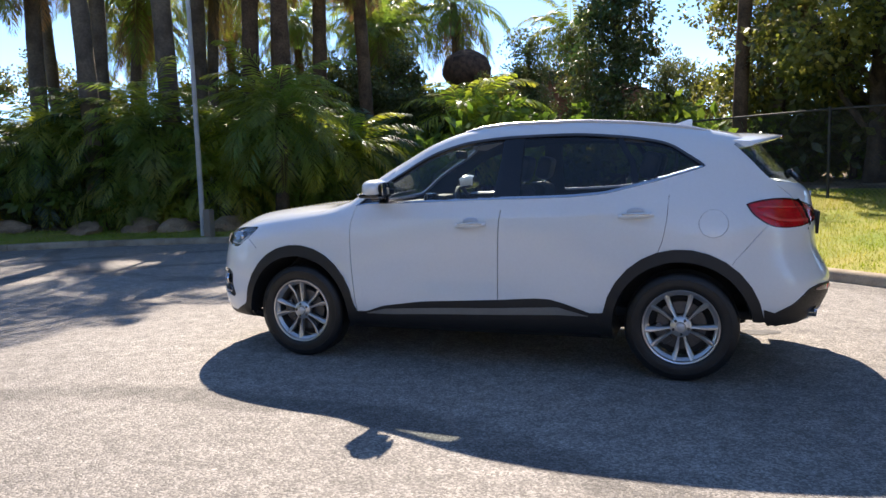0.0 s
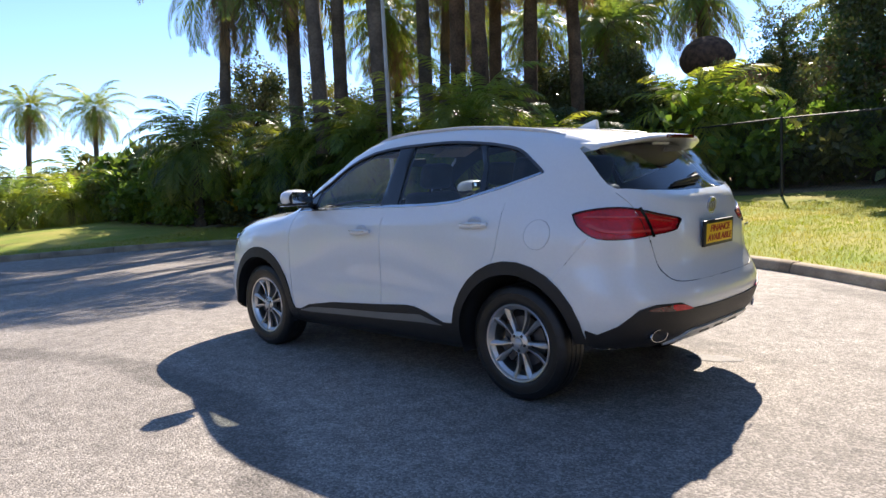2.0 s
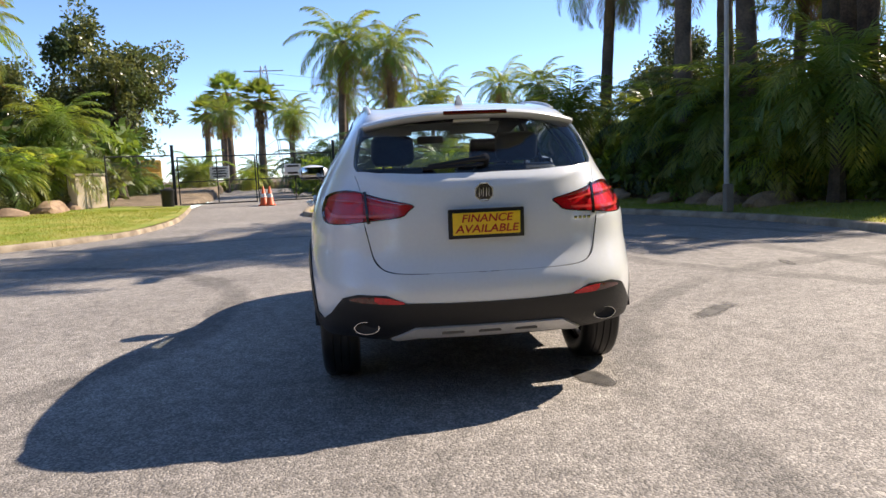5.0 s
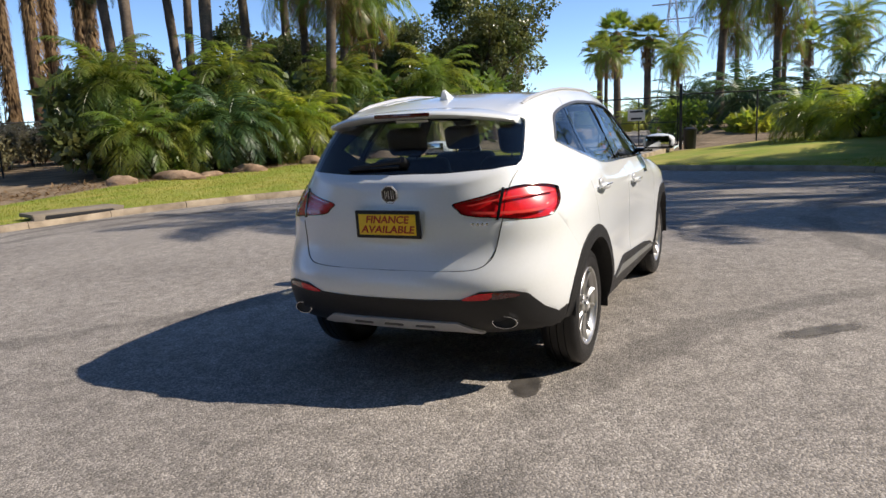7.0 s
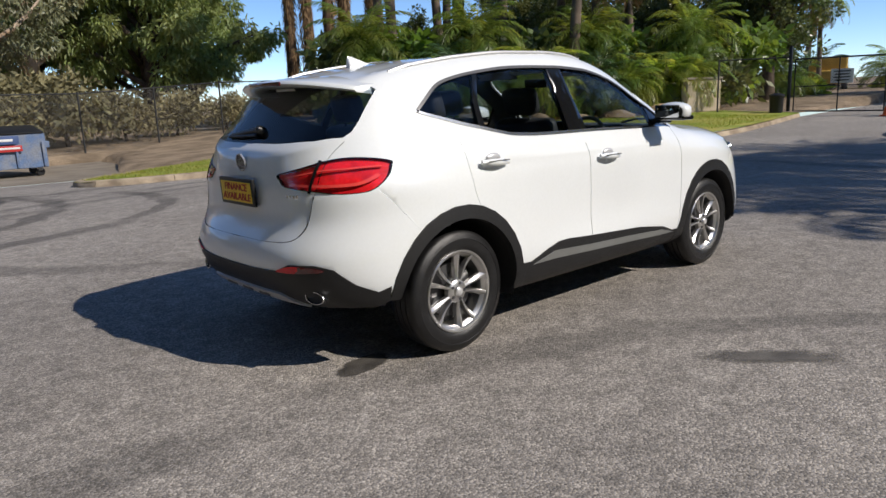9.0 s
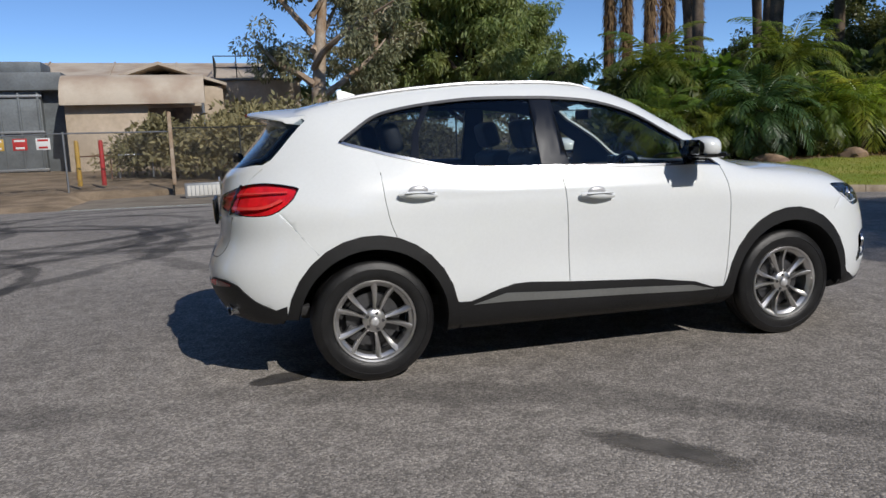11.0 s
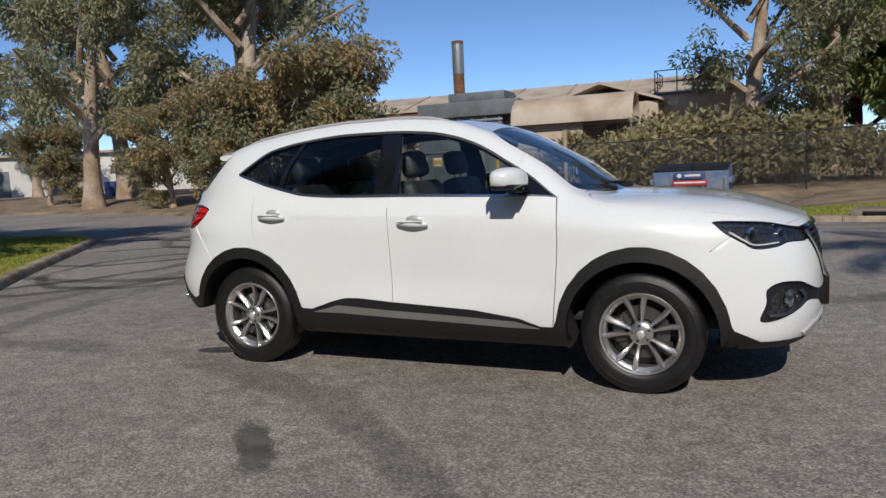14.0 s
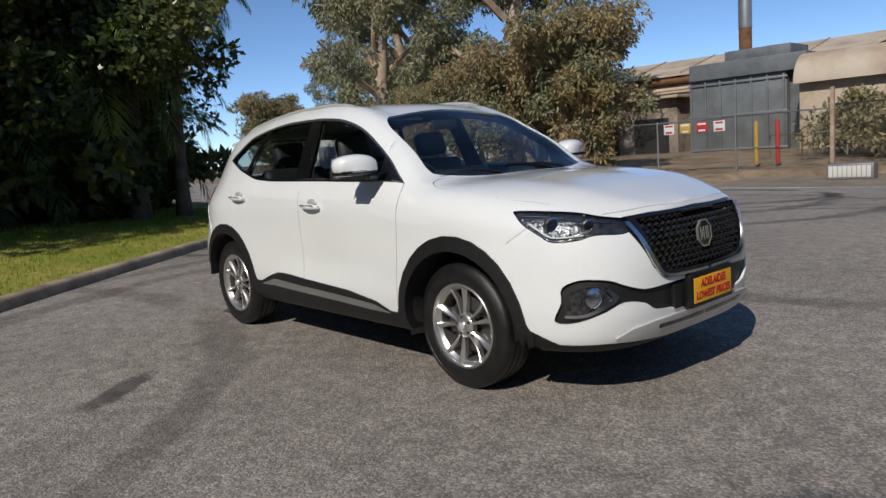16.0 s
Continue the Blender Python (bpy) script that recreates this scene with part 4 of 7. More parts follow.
for y in (-.19, 0, .19):
    q_ = tailp(y, .400, .024)
    part("insert_relief", prism([(-.062, -.020), (.062, -.020), (.040, .026), (-.040, .026)], .010, "x", .004), ALLOY_DARK, car, m=Matrix.Translation(q_ + Vector((-.006, 0, .004))))

# ---- front fittings ----
CELL = bpy.data.meshes.new("grille_cell")
bm_ = bmesh.new()
for rr, h in ((1, 0), (.72, .016), (.5, .010)):
    for a, b_ in ((-.0215, 0), (0, .0145), (.0215, 0), (0, -.0145)):
        bm_.verts.new((h, a * rr, b_ * rr))
bm_.verts.ensure_lookup_table()
for k in range(2):
    for i in range(4):
        bm_.faces.new([bm_.verts[q] for q in (k * 4 + i, k * 4 + (i + 1) % 4, k * 4 + 4 + (i + 1) % 4, k * 4 + 4 + i)])
bm_.to_mesh(CELL)
bm_.free()
CELL.materials.append(GRILLE)
hexes = part("grille_mesh", box(.02, .30, .012, .003, at=(2.225, 0, .902)), GLOSS, car, "dark diamond mesh grille")
for r_ in range(9):
    for c_ in range(-10, 11):
        z, y = .645 + r_ * .030, (c_ + .5 * (r_ % 2)) * .046
        lim = np.interp(z, [.63, .70, .79, .89], [.33, .40, .44, .455])
        if abs(y) > lim:
            continue
        uv = on_skin("f", max(abs(y), E_), z)
        x = float(skin(uv[0], uv[1])[0])
        part("grille_cell", CELL, None, hexes, m=Matrix.Translation((x - .022, y, z)))
badge(car, Matrix.Translation((2.262, 0, .775)) @ pose(0, 0, 0, 0, -6, 0), .070)
pf = part("front_plate", box(.05, .42, .175, .012), BLACK_RUBBER, car, "amber sign plate in a black holder", m=Matrix.Translation((2.285, 0, .505)))
part("holder_back", box(.05, .60, .13, .015, at=(-.035, 0, -.01)), BLACK_RUBBER, pf)
part("plate_face", box(.004, .372, .128, .001, at=(.025, 0, 0)), ORANGE, pf)
me = lettering("ADELAIDES", .042, .002, .0014, .1)
me.materials.append(RED_INK)
wd = max(v.co.x for v in me.vertices) - min(v.co.x for v in me.vertices)
part("lettering", me, None, pf, m=Matrix.Translation((.0275, 0, .030)) @ pose(0, 0, 0, 90, 0, 90) @ Matrix.Diagonal((.25 / wd, 1, 1, 1)))
me = lettering("LOWEST PRICES", .040, .002, .0014, .1)
me.materials.append(RED_INK)
wd = max(v.co.x for v in me.vertices) - min(v.co.x for v in me.vertices)
part("lettering", me, None, pf, m=Matrix.Translation((.0275, 0, -.030)) @ pose(0, 0, 0, 90, 0, 90) @ Matrix.Diagonal((.335 / wd, 1, 1, 1)))
for y in (.33, -.25):
    part("front_wiper", sweep([(1.10, y, 1.135), (1.05, y - .15, 1.165), (1.02, y - .45, 1.178)], [.012, .009, .006], 6), TRIM, car)

# ---- cabin ----
part("cabin_floor", box(2.9, 1.4, .06, .02, at=(-.35, 0, .40)), CABIN, car)
part("dashboard", box(.42, 1.46, .30, .08, 3, at=(.82, 0, .95)), CABIN, car)
part("instrument_hood", box(.16, .36, .08, .03, at=(.62, -.37, 1.11)), CABIN, car)
part("centre_screen", box(.03, .26, .15, .008, at=(.61, 0, 1.10), rot=Euler((0, radians(-12), 0)).to_matrix()), GLOSS, car)
part("console", box(.9, .22, .30, .05, at=(.15, 0, .58)), CABIN, car)
part("parcel_shelf", box(.55, 1.15, .03, .01, at=(-1.70, 0, 1.02)), CABIN, car)


def seat(name, x, y, w):
    """A padded seat: cushion, back with bolsters, headrest on two posts."""
    s = part(name, box(.52, w, .16, .06, 3, at=(.12, 0, .0)), LEATHER, car, "black leather seat", m=Matrix.Translation((x, y, .585)))
    rot = Euler((0, radians(-16), 0)).to_matrix()
    part("backrest", box(.15, w, .66, .065, 3, at=(-.20, 0, .33), rot=rot), LEATHER, s)
    for q in (-1, 1):
        part("bolster", box(.19, .09, .50, .04, 3, at=(-.17, q * (w / 2 - .045), .30), rot=rot), LEATHER, s)
        part("headrest_post", rod((-.285, q * .06, .60), (-.315, q * .06, .72), .007), CHROME, s)
    part("headrest", box(.11, .27, .18, .05, 3, at=(-.315, 0, .765), rot=rot), LEATHER, s)
    return s


for y in (.37, -.37):
    seat("front_seat", .05, y, .50)
for y in (.40, -.40):
    seat("rear_seat", -.83, y, .56)
part("steering_column", rod((.62, -.37, .98), (.44, -.37, 1.03), .035), CABIN, car)
ring = [(.43 + .055 * math.cos(a), -.37 + .185 * math.sin(a), 1.03 + .175 * math.cos(a)) for a in np.linspace(0, 2 * math.pi, 33)]
sw = part("steering_wheel", sweep(ring, .015, 8, False), LEATHER, car, "black three-spoke steering wheel")
part("wheel_boss", box(.04, .15, .11, .02, at=(.435, -.37, 1.03)), CABIN, sw)
for q in (-1, 1):
    part("wheel_spoke", box(.02, .12, .035, .008, at=(.432, -.37 + q * .12, 1.03)), CABIN, sw)
part("inside_mirror", box(.03, .22, .065, .015, at=(.33, 0, 1.47)), CABIN, car)
part("sun_visor", box(.16, .40, .015, .006, at=(.22, -.36, 1.545), rot=Euler((0, radians(22), 0)).to_matrix()), LINING, car)
part("sun_visor", box(.16, .40, .015, .006, at=(.22, .36, 1.545), rot=Euler((0, radians(22), 0)).to_matrix()), LINING, car)

# ---- ground ----
def smooth_line(pts, closed=False, sub=6):
    return rounded(np.array(pts, float), closed, sub)


KERB_SOUTH = smooth_line([(22, 1.7), (17, 2.2), (14.9, 1.9), (13.85, .6), (13.35, -1.3), (12.9, -3.0), (12.15, -4.25), (11.0, -5.35), (9.7, -6.05), (8.2, -6.6), (6.5, -7.1), (4.5, -7.2), (2.5, -6.75), (.4, -5.6), (-1.0, -4.85), (-2.6, -3.65),
                          (-4.4, -1.95), (-7, 1.0), (-8.4, 2.65), (-10.7, 5.5), (-11.8, 6.6), (-13.4, 7.1), (-20, 7.3), (-34, 7.5)])
KERB_NORTH = smooth_line([(1.9, 13.6), (.7, 12.8), (.2, 12.0), (.8, 11.2), (2.5, 10.8), (5, 9.95), (7.5, 8.45), (9, 7.25), (10.4, 6.35), (11.8, 5.75), (14.5, 5.6), (17.5, 5.95), (21.5, 6.6)])
FAR_EDGE = smooth_line([(-80, 27), (-30, 20.6), (-16, 16.4), (-9.7, 15.1), (-5, 14.7), (-1.5, 14.4), (1.9, 13.6)])
ROAD = np.r_[FAR_EDGE[:-1], KERB_NORTH, [[30, 7.4], [60, 12], [60, 6], [30, 2.0]], KERB_SOUTH, [[-80, 8]]]
APRON = np.array([(-6.5, 14.5), (-3, 14.2), (-1.5, 14.0), (1.9, 13.3), (2.2, 15.5), (3.2, 18.6), (3.2, 20.2), (-3.8, 19.4), (-6.5, 18.6)])
LAWN_S = np.r_[KERB_SOUTH[:-6], [[-26, 5], [-24, -3], [-13, -8], [-6, -12], [-1, -14.5], [5.2, -13.4], [5.9, -11.2], [7.1, -9.3], [9.4, -7.75], [12.4, -6.9], [15, -5.5], [17.5, -5.1], [19, -5.2], [24.6, -4.6], [23.4, -1.2], [22.5, .6]]]
LAWN_N = np.r_[KERB_NORTH, [[21.5, 9.6], [19.5, 10.4], [16.5, 11.4], [14, 12.4], [11.5, 13.4], [9, 14.2], [5.5, 14.5], [2.4, 13.8]]]


def away(p, line):
    """Distance from points to an open line."""
    best = np.full(len(p), 1e9)
    for a, b in zip(line[:-1], line[1:]):
        d = b - a
        f = np.clip(((p - a) @ d) / max(d @ d, 1e-9), 0, 1)
        best = np.minimum(best, np.linalg.norm(p - a - f[:, None] * d, axis=1))
    return best


def swale(x, y):
    """The shallow fall of the paving towards the plant yard."""
    x, y = np.asarray(x), np.asarray(y)
    return .24 * np.clip((y - 7) / 9, 0, 1) * np.clip((27 - y) / 6, 0, 1) * np.clip((9 - x) / 6, 0, 1)


def rise(x, y):
    """Height of the unpaved ground: lawns climb to the south, the rest is nearly level."""
    p = np.stack([np.atleast_1d(x), np.atleast_1d(y)], 1).astype(float)
    ds, dn = away(p, KERB_SOUTH), np.minimum(away(p, KERB_NORTH), away(p, FAR_EDGE))
    south = np.clip((ds < dn) * 1.0, 0, 1)
    w = 1 / (1 + np.exp(np.clip((ds - dn) / 1.5, -30, 30)))
    hs = .105 + .95 * (1 - np.exp(-((ds / 9.5) ** 1.25)))
    hn = .10 + .25 * (1 - np.exp(-dn / 8))
    wob = .025 * np.sin(p[:, 0] * .9 + 1.3 * np.sin(p[:, 1] * .7)) * np.clip(np.minimum(ds, dn) / 2, 0, 1)
    east = .22 * np.clip((p[:, 0] - 10) / 12, 0, 1)
    far = np.clip((np.hypot(p[:, 0], p[:, 1]) - 60) / 60, 0, 1)
    return ((w * hs + (1 - w) * hn + wob + east * (1 - w)) * (1 - far)) - swale(p[:, 0], p[:, 1])


def gz(x, y):
    return float(rise(x, y)[0])


def road_z(x, y):
    return .20 * np.clip((np.asarray(x) - 10) / 12, 0, 1) ** 1.5 - swale(x, y)


def build_ground():
    xs = np.r_[np.linspace(-1500, -90, 8), np.linspace(-80, -26, 28), np.arange(-25, 27, .6), np.linspace(28, 90, 26), np.linspace(120, 1500, 8)]
    ys = np.r_[np.linspace(-1500, -60, 8), np.linspace(-50, -17, 20), np.arange(-16, 23, .6), np.linspace(24, 70, 22), np.linspace(90, 1500, 8)]
    pts = [Vector((a + .03 * math.sin(b * 3), b)) for a in xs for b in ys]
    edges = []
    for line in (ROAD, APRON, LAWN_S, LAWN_N):
        k = len(pts)
        pts += [Vector(q) for q in line]
        edges += [(k + i, k + (i + 1) % len(line)) for i in range(len(line))]
    out = delaunay_2d_cdt(pts, edges, [], 0, 1e-4)
    P, T = np.array([tuple(v) for v in out[0]]), np.array(out[2])
    C = P[T].mean(1)
    cls = np.full(len(T), "ground", "<U10")
    cls[inside(LAWN_S, C)] = "lawn_s"
    cls[inside(LAWN_N, C)] = "lawn_n"
    cls[inside(APRON, C)] = "apron"
    cls[inside(ROAD, C)] = "road"
    H = rise(P[:, 0], P[:, 1])
    RZ = road_z(P[:, 0], P[:, 1])
    open_edge = ((away(P, np.r_[ROAD, ROAD[:1]]) < 2e-3) | (away(P, np.r_[APRON, APRON[:1]]) < 2e-3)) & (away(P, KERB_SOUTH) > .05) & (away(P, KERB_NORTH) > .05)
    H = np.where(open_edge, RZ - .003, H)
    for name, ob_name, mat, label, cat in (("ground", "ground", SOIL, "brown earth with leaf litter and dry grass", "ground"), ("lawn_s", "lawn", LAWN, "sunlit mown lawn rising from the kerb", "lawn"),
                                           ("lawn_n", "lawn", LAWN, "narrow mown lawn strip before garden bed", "lawn"), ("apron", "concrete_apron", CONCRETE, "worn concrete driveway apron with dust", "pavement"), ("road", "road", ASPHALT, "grey chip-seal asphalt turning circle with tyre marks", "road")):
        t = T[cls == name]
        ids, inv = np.unique(t, return_inverse=True)
        z = {"road": RZ[ids], "apron": RZ[ids] + .004}.get(name, H[ids])
        ob = part(ob_name, (np.c_[P[ids], z], inv.reshape(-1, 3)), mat, None, angle=80)
        tagged(ob, label, cat, kind="structure")


def asphalt():
    """Chip-seal: pale stones in dark binder, worn lanes, stains and rubber arcs."""
    m = surf("asphalt", (.298, .270, .240), .82, var=.08, scale=.35, fine=18, col2=(.222, .200, .178))
    nt = m.node_tree
    N, K = nt.nodes, nt.links
    b = N["Principled BSDF"]
    co = [n for n in N if n.type == "TEX_COORD"][0]
    base = b.inputs["Base Color"].links[0].from_socket
    vo = N.new("ShaderNodeTexVoronoi")
    vo.inputs["Scale"].default_value = 95
    K.new(co.outputs["Object"], vo.inputs["Vector"])
    sep = N.new("ShaderNodeSeparateColor")
    K.new(vo.outputs["Color"], sep.inputs[0])
    st = N.new("ShaderNodeMapRange")
    st.inputs["To Min"].default_value, st.inputs["To Max"].default_value = .58, 1.55
    pw = N.new("ShaderNodeMath")
    pw.operation, pw.inputs[1].default_value = "POWER", 1.6
    K.new(sep.outputs[0], pw.inputs[0])
    K.new(pw.outputs[0], st.inputs["Value"])
    clump = N.new("ShaderNodeTexNoise")
    clump.inputs["Scale"].default_value, clump.inputs["Detail"].default_value = 7, 8
    K.new(co.outputs["Object"], clump.inputs["Vector"])
    cm = N.new("ShaderNodeMapRange")
    cm.inputs["From Min"].default_value, cm.inputs["From Max"].default_value = .3, .7
    cm.inputs["To Min"].default_value, cm.inputs["To Max"].default_value = .78, 1.20
    K.new(clump.outputs[0], cm.inputs["Value"])
    mu = N.new("ShaderNodeMath")
    mu.operation = "MULTIPLY"
    K.new(st.outputs[0], mu.inputs[0])
    K.new(cm.outputs[0], mu.inputs[1])
    val = mu.outputs[0]
    # rubber arcs left by turning cars, as rings with broken edges
    wob = N.new("ShaderNodeTexNoise")
    wob.inputs["Scale"].default_value = 1.2
    K.new(co.outputs["Object"], wob.inputs["Vector"])
    brk = N.new("ShaderNodeTexNoise")
    brk.inputs["Scale"].default_value = .55
    K.new(co.outputs["Object"], brk.inputs["Vector"])
    for cx, cy, r, w, dark in ((-6, 9, 3.1, .16, .45), (-5.2, 9.6, 4.3, .18, .50), (-8, 8, 2.2, .15, .45), (-3, 8.5, 3.4, .17, .52), (2, 2, 7.0, .18, .66), (2.6, 1.6, 8.3, .18, .68), (-3, -6, 5.2, .17, .68), (5, -9, 6.6, .18, .70), (-9.5, 10, 3.0, .17, .45), (1, 6.5, 4.6, .17, .62), (-7, 6, 4.0, .16, .48), (-4, 11, 2.6, .15, .45), (-6.2, 3.4, 1.9, .11, .40), (-7.8, 3.2, 2.6, .12, .45), (-8.8, 5.6, 2.4, .13, .36), (-5.6, 6.6, 2.2, .12, .40), (-10, 3.5, 3.6, .13, .36)):
        df = N.new("ShaderNodeVectorMath")
        df.operation = "DISTANCE"
        df.inputs[1].default_value = (cx, cy, 0)
        flat = N.new("ShaderNodeVectorMath")
        flat.operation = "MULTIPLY"
        flat.inputs[1].default_value = (1, 1, 0)
        K.new(co.outputs["Object"], flat.inputs[0])
        K.new(flat.outputs[0], df.inputs[0])
        a1 = N.new("ShaderNodeMath")
        a1.operation = "MULTIPLY_ADD"
        a1.inputs[1].default_value, a1.inputs[2].default_value = .5, -r - .25
        K.new(wob.outputs[0], a1.inputs[0])
        a2 = N.new("ShaderNodeMath")
        a2.operation = "ADD"
        K.new(df.outputs["Value"], a2.inputs[0])
        K.new(a1.outputs[0], a2.inputs[1])
        a3 = N.new("ShaderNodeMath")
        a3.operation = "ABSOLUTE"
        K.new(a2.outputs[0], a3.inputs[0])
        band = N.new("ShaderNodeMapRange")
        band.interpolation_type = "SMOOTHSTEP"
        band.inputs["From Min"].default_value, band.inputs["From Max"].default_value = w * .55, w * 1.25
        band.inputs["To Min"].default_value, band.inputs["To Max"].default_value = dark, 1
        K.new(a3.outputs[0], band.inputs["Value"])
        fade = N.new("ShaderNodeMapRange")
        fade.inputs["From Min"].default_value, fade.inputs["From Max"].default_value = .33, .46
        K.new(brk.outputs[0], fade.inputs["Value"])
        lerp = N.new("ShaderNodeMix")
        lerp.data_type = "FLOAT"
        lerp.inputs[2].default_value = 1
        K.new(fade.outputs[0], lerp.inputs[0])
        K.new(band.outputs[0], lerp.inputs[3])
        m2 = N.new("ShaderNodeMath")
        m2.operation = "MULTIPLY"
        K.new(val, m2.inputs[0])
        K.new(lerp.outputs[0], m2.inputs[1])
        val = m2.outputs[0]
    h2 = N.new("ShaderNodeHueSaturation")
    K.new(base, h2.inputs["Color"])
    K.new(val, h2.inputs["Value"])
    K.new(h2.outputs[0], b.inputs["Base Color"])
    bp = N.new("ShaderNodeBump")
    bp.inputs["Strength"].default_value, bp.inputs["Distance"].default_value = .8, .006
    K.new(vo.outputs["Distance"], bp.inputs["Height"])
    bp.invert = True
    K.new(bp.outputs[0], b.inputs["Normal"])
    return m


ASPHALT = asphalt()
LAWN = surf("mown_grass", (0.195, 0.25, 0.04), .9, var=.28, scale=.8, fine=45, bump=.6, bump_scale=60, col2=(0.35, 0.31, 0.085), spec=.2)
SOIL = surf("leaf_litter", (.29, .22, .15), .95, var=.3, scale=1.2, fine=40, bump=.6, bump_scale=35, col2=(.15, .112, .075), spec=.2)
CONCRETE = surf("concrete", (.25, .215, .17), .85, var=.12, scale=1.5, fine=50, bump=.2, bump_scale=90, col2=(.18, .15, .115), spec=.3)
LAMP_GREY = surf("weathered_zinc", (.46, .46, .45), .5, .1, var=.1, scale=3, col2=(.36, .36, .35))
KERBMAT = surf("kerb_concrete", (.39, .315, .225), .85, var=.14, scale=3, fine=60, bump=.25, bump_scale=80, col2=(.20, .155, .11), spec=.3, obj_random=.15)
BLADE = surf("grass_blade", (0.18, 0.24, 0.033), .7, var=.25, scale=1.5, col2=(0.33, 0.30, 0.075), obj_random=.35, trans=.4, spec=.2)
PALM_LEAF = surf("palm_leaf", (0.116, 0.194, 0.043), .36, var=.2, scale=.8, col2=(0.217, 0.232, 0.046), obj_random=.3, trans=.5)
PALM_LIME = surf("bright_palm_leaf", (0.217, 0.31, 0.054), .36, var=.2, scale=.9, col2=(0.341, 0.326, 0.062), obj_random=.3, trans=.55)
PALM_DARK = surf("dark_palm_leaf", (0.053, 0.105, 0.033), .45, var=.2, scale=.8, obj_random=.3, trans=.25)
DEAD_LEAF = surf("dead_palm_leaf", (0.275, 0.175, 0.081), .8, var=.25, scale=1., col2=(0.163, 0.1, 0.05), obj_random=.3, trans=.2)
PALM_BARK = surf("palm_bark", (.17, .13, .095), .9, var=.2, scale=2, fine=18, bump=.6, bump_scale=16, col2=(.09, .07, .055), spec=.2)
SHAG_BARK = surf("shaggy_trunk", (.15, .095, .06), .95, var=.3, scale=2.5, fine=22, bump=1., bump_scale=12, col2=(.07, .045, .03), spec=.15)
GUM_BARK = surf("gum_bark", (.42, .34, .26), .8, var=.15, scale=1.6, fine=12, bump=.3, bump_scale=14, col2=(.26, .17, .10), spec=.2)
DARK_BARK = surf("dark_bark", (.10, .075, .055), .9, var=.25, scale=3, fine=20, bump=.6, bump_scale=16, spec=.2)
GUM_LEAF = surf("gum_leaf", (0.19, 0.205, 0.11), .5, var=.2, scale=.5, col2=(0.27, 0.25, 0.14), obj_random=.35, trans=.25)
GUM_BROWN = surf("olive_brown_leaf", (0.225, 0.19, 0.085), .6, var=.2, scale=.5, col2=(0.30, 0.22, 0.11), obj_random=.35, trans=.25)
WEEP_LEAF = surf("weeping_leaf", (0.20, 0.265, 0.085), .55, var=.2, scale=.5, col2=(0.25, 0.28, 0.095), obj_random=.35, trans=.4)
# lighter, yellower leaf: the look of sunlight is put into its colour
SUN_LEAF = surf("sunlit_leaf", (.14, .17, .04), .45, var=.25, scale=.6, col2=(.20, .19, .05), obj_random=.35, trans=.45)
FIG_LEAF = surf("dark_green_leaf", (0.062, 0.093, 0.031), .34, var=.25, scale=.7, col2=(0.132, 0.139, 0.046), obj_random=.35, trans=.3)
SHRUB_LEAF = surf("shrub_leaf", (0.093, 0.171, 0.034), .34, var=.25, scale=1., col2=(0.171, 0.232, 0.046), obj_random=.35, trans=.48)
YELLOW_LEAF = surf("yellow_leaf", (.42, .30, .03), .5, var=.2, scale=2., obj_random=.3, trans=.35)
DRY_LEAF = surf("dry_scrub_leaf", (0.264, 0.225, 0.109), .7, var=.2, scale=.8, col2=(0.155, 0.147, 0.07), obj_random=.35, trans=.2)
ROCK = surf("sandstone", (.36, .25, .165), .9, var=.2, scale=2.5, fine=25, bump=.6, bump_scale=14, col2=(.20, .13, .085), spec=.2)
STEEL = surf("galvanised_steel", (.34, .35, .36), .45, .7, var=.1, scale=3)
FENCE_DARK = surf("dark_fence_wire", (.045, .045, .043), .6, .3, var=.2)
WIRE = surf("chain_wire", (.16, .155, .145), .6, .4, var=.2)
BEIGE = surf("beige_wall", (.52, .43, .33), .85, var=.08, scale=.7, fine=6, bump=.1, bump_scale=30, col2=(.42, .34, .25), spec=.2)
ROOFMAT = surf("weathered_roof", (.50, .43, .34), .7, var=.12, scale=.8, col2=(.36, .27, .20))
RUST = surf("rusty_steel", (.22, .105, .05), .8, .2, var=.25, scale=3, bump=.3, bump_scale=40, col2=(.12, .06, .035))
GREY_STEEL = surf("grey_painted_steel", (.17, .19, .20), .55, .2, var=.12, scale=1.2, fine=10, col2=(.12, .13, .135))
SHED_WALL = surf("stained_wall", (.30, .25, .20), .9, var=.25, scale=1.2, fine=6, bump=.2, bump_scale=20, col2=(.13, .10, .08))
WHITE_WALL = surf("white_wall", (.62, .61, .57), .85, var=.07, scale=.8)
BIN_BLUE = surf("faded_blue_steel", (.10, .16, .28), .55, .1, var=.18, scale=4, fine=30, col2=(.19, .21, .25))
BLACK_STEEL = surf("black_steel", (.015, .015, .016), .5, .2, var=.2)
CONE = surf("orange_plastic", (.75, .11, .02), .5, var=.08)
SIGN_WHITE = surf("sign_white", (.68, .68, .66), .6, var=.06)
SIGN_RED = surf("sign_red", (.45, .03, .03), .6, var=.08)
SIGN_BLUE = surf("sign_blue", (.05, .09, .22), .6, var=.08)
TRUCK_YELLOW = surf("faded_yellow_paint", (.55, .34, .06), .5, var=.15, scale=3)
build_ground()


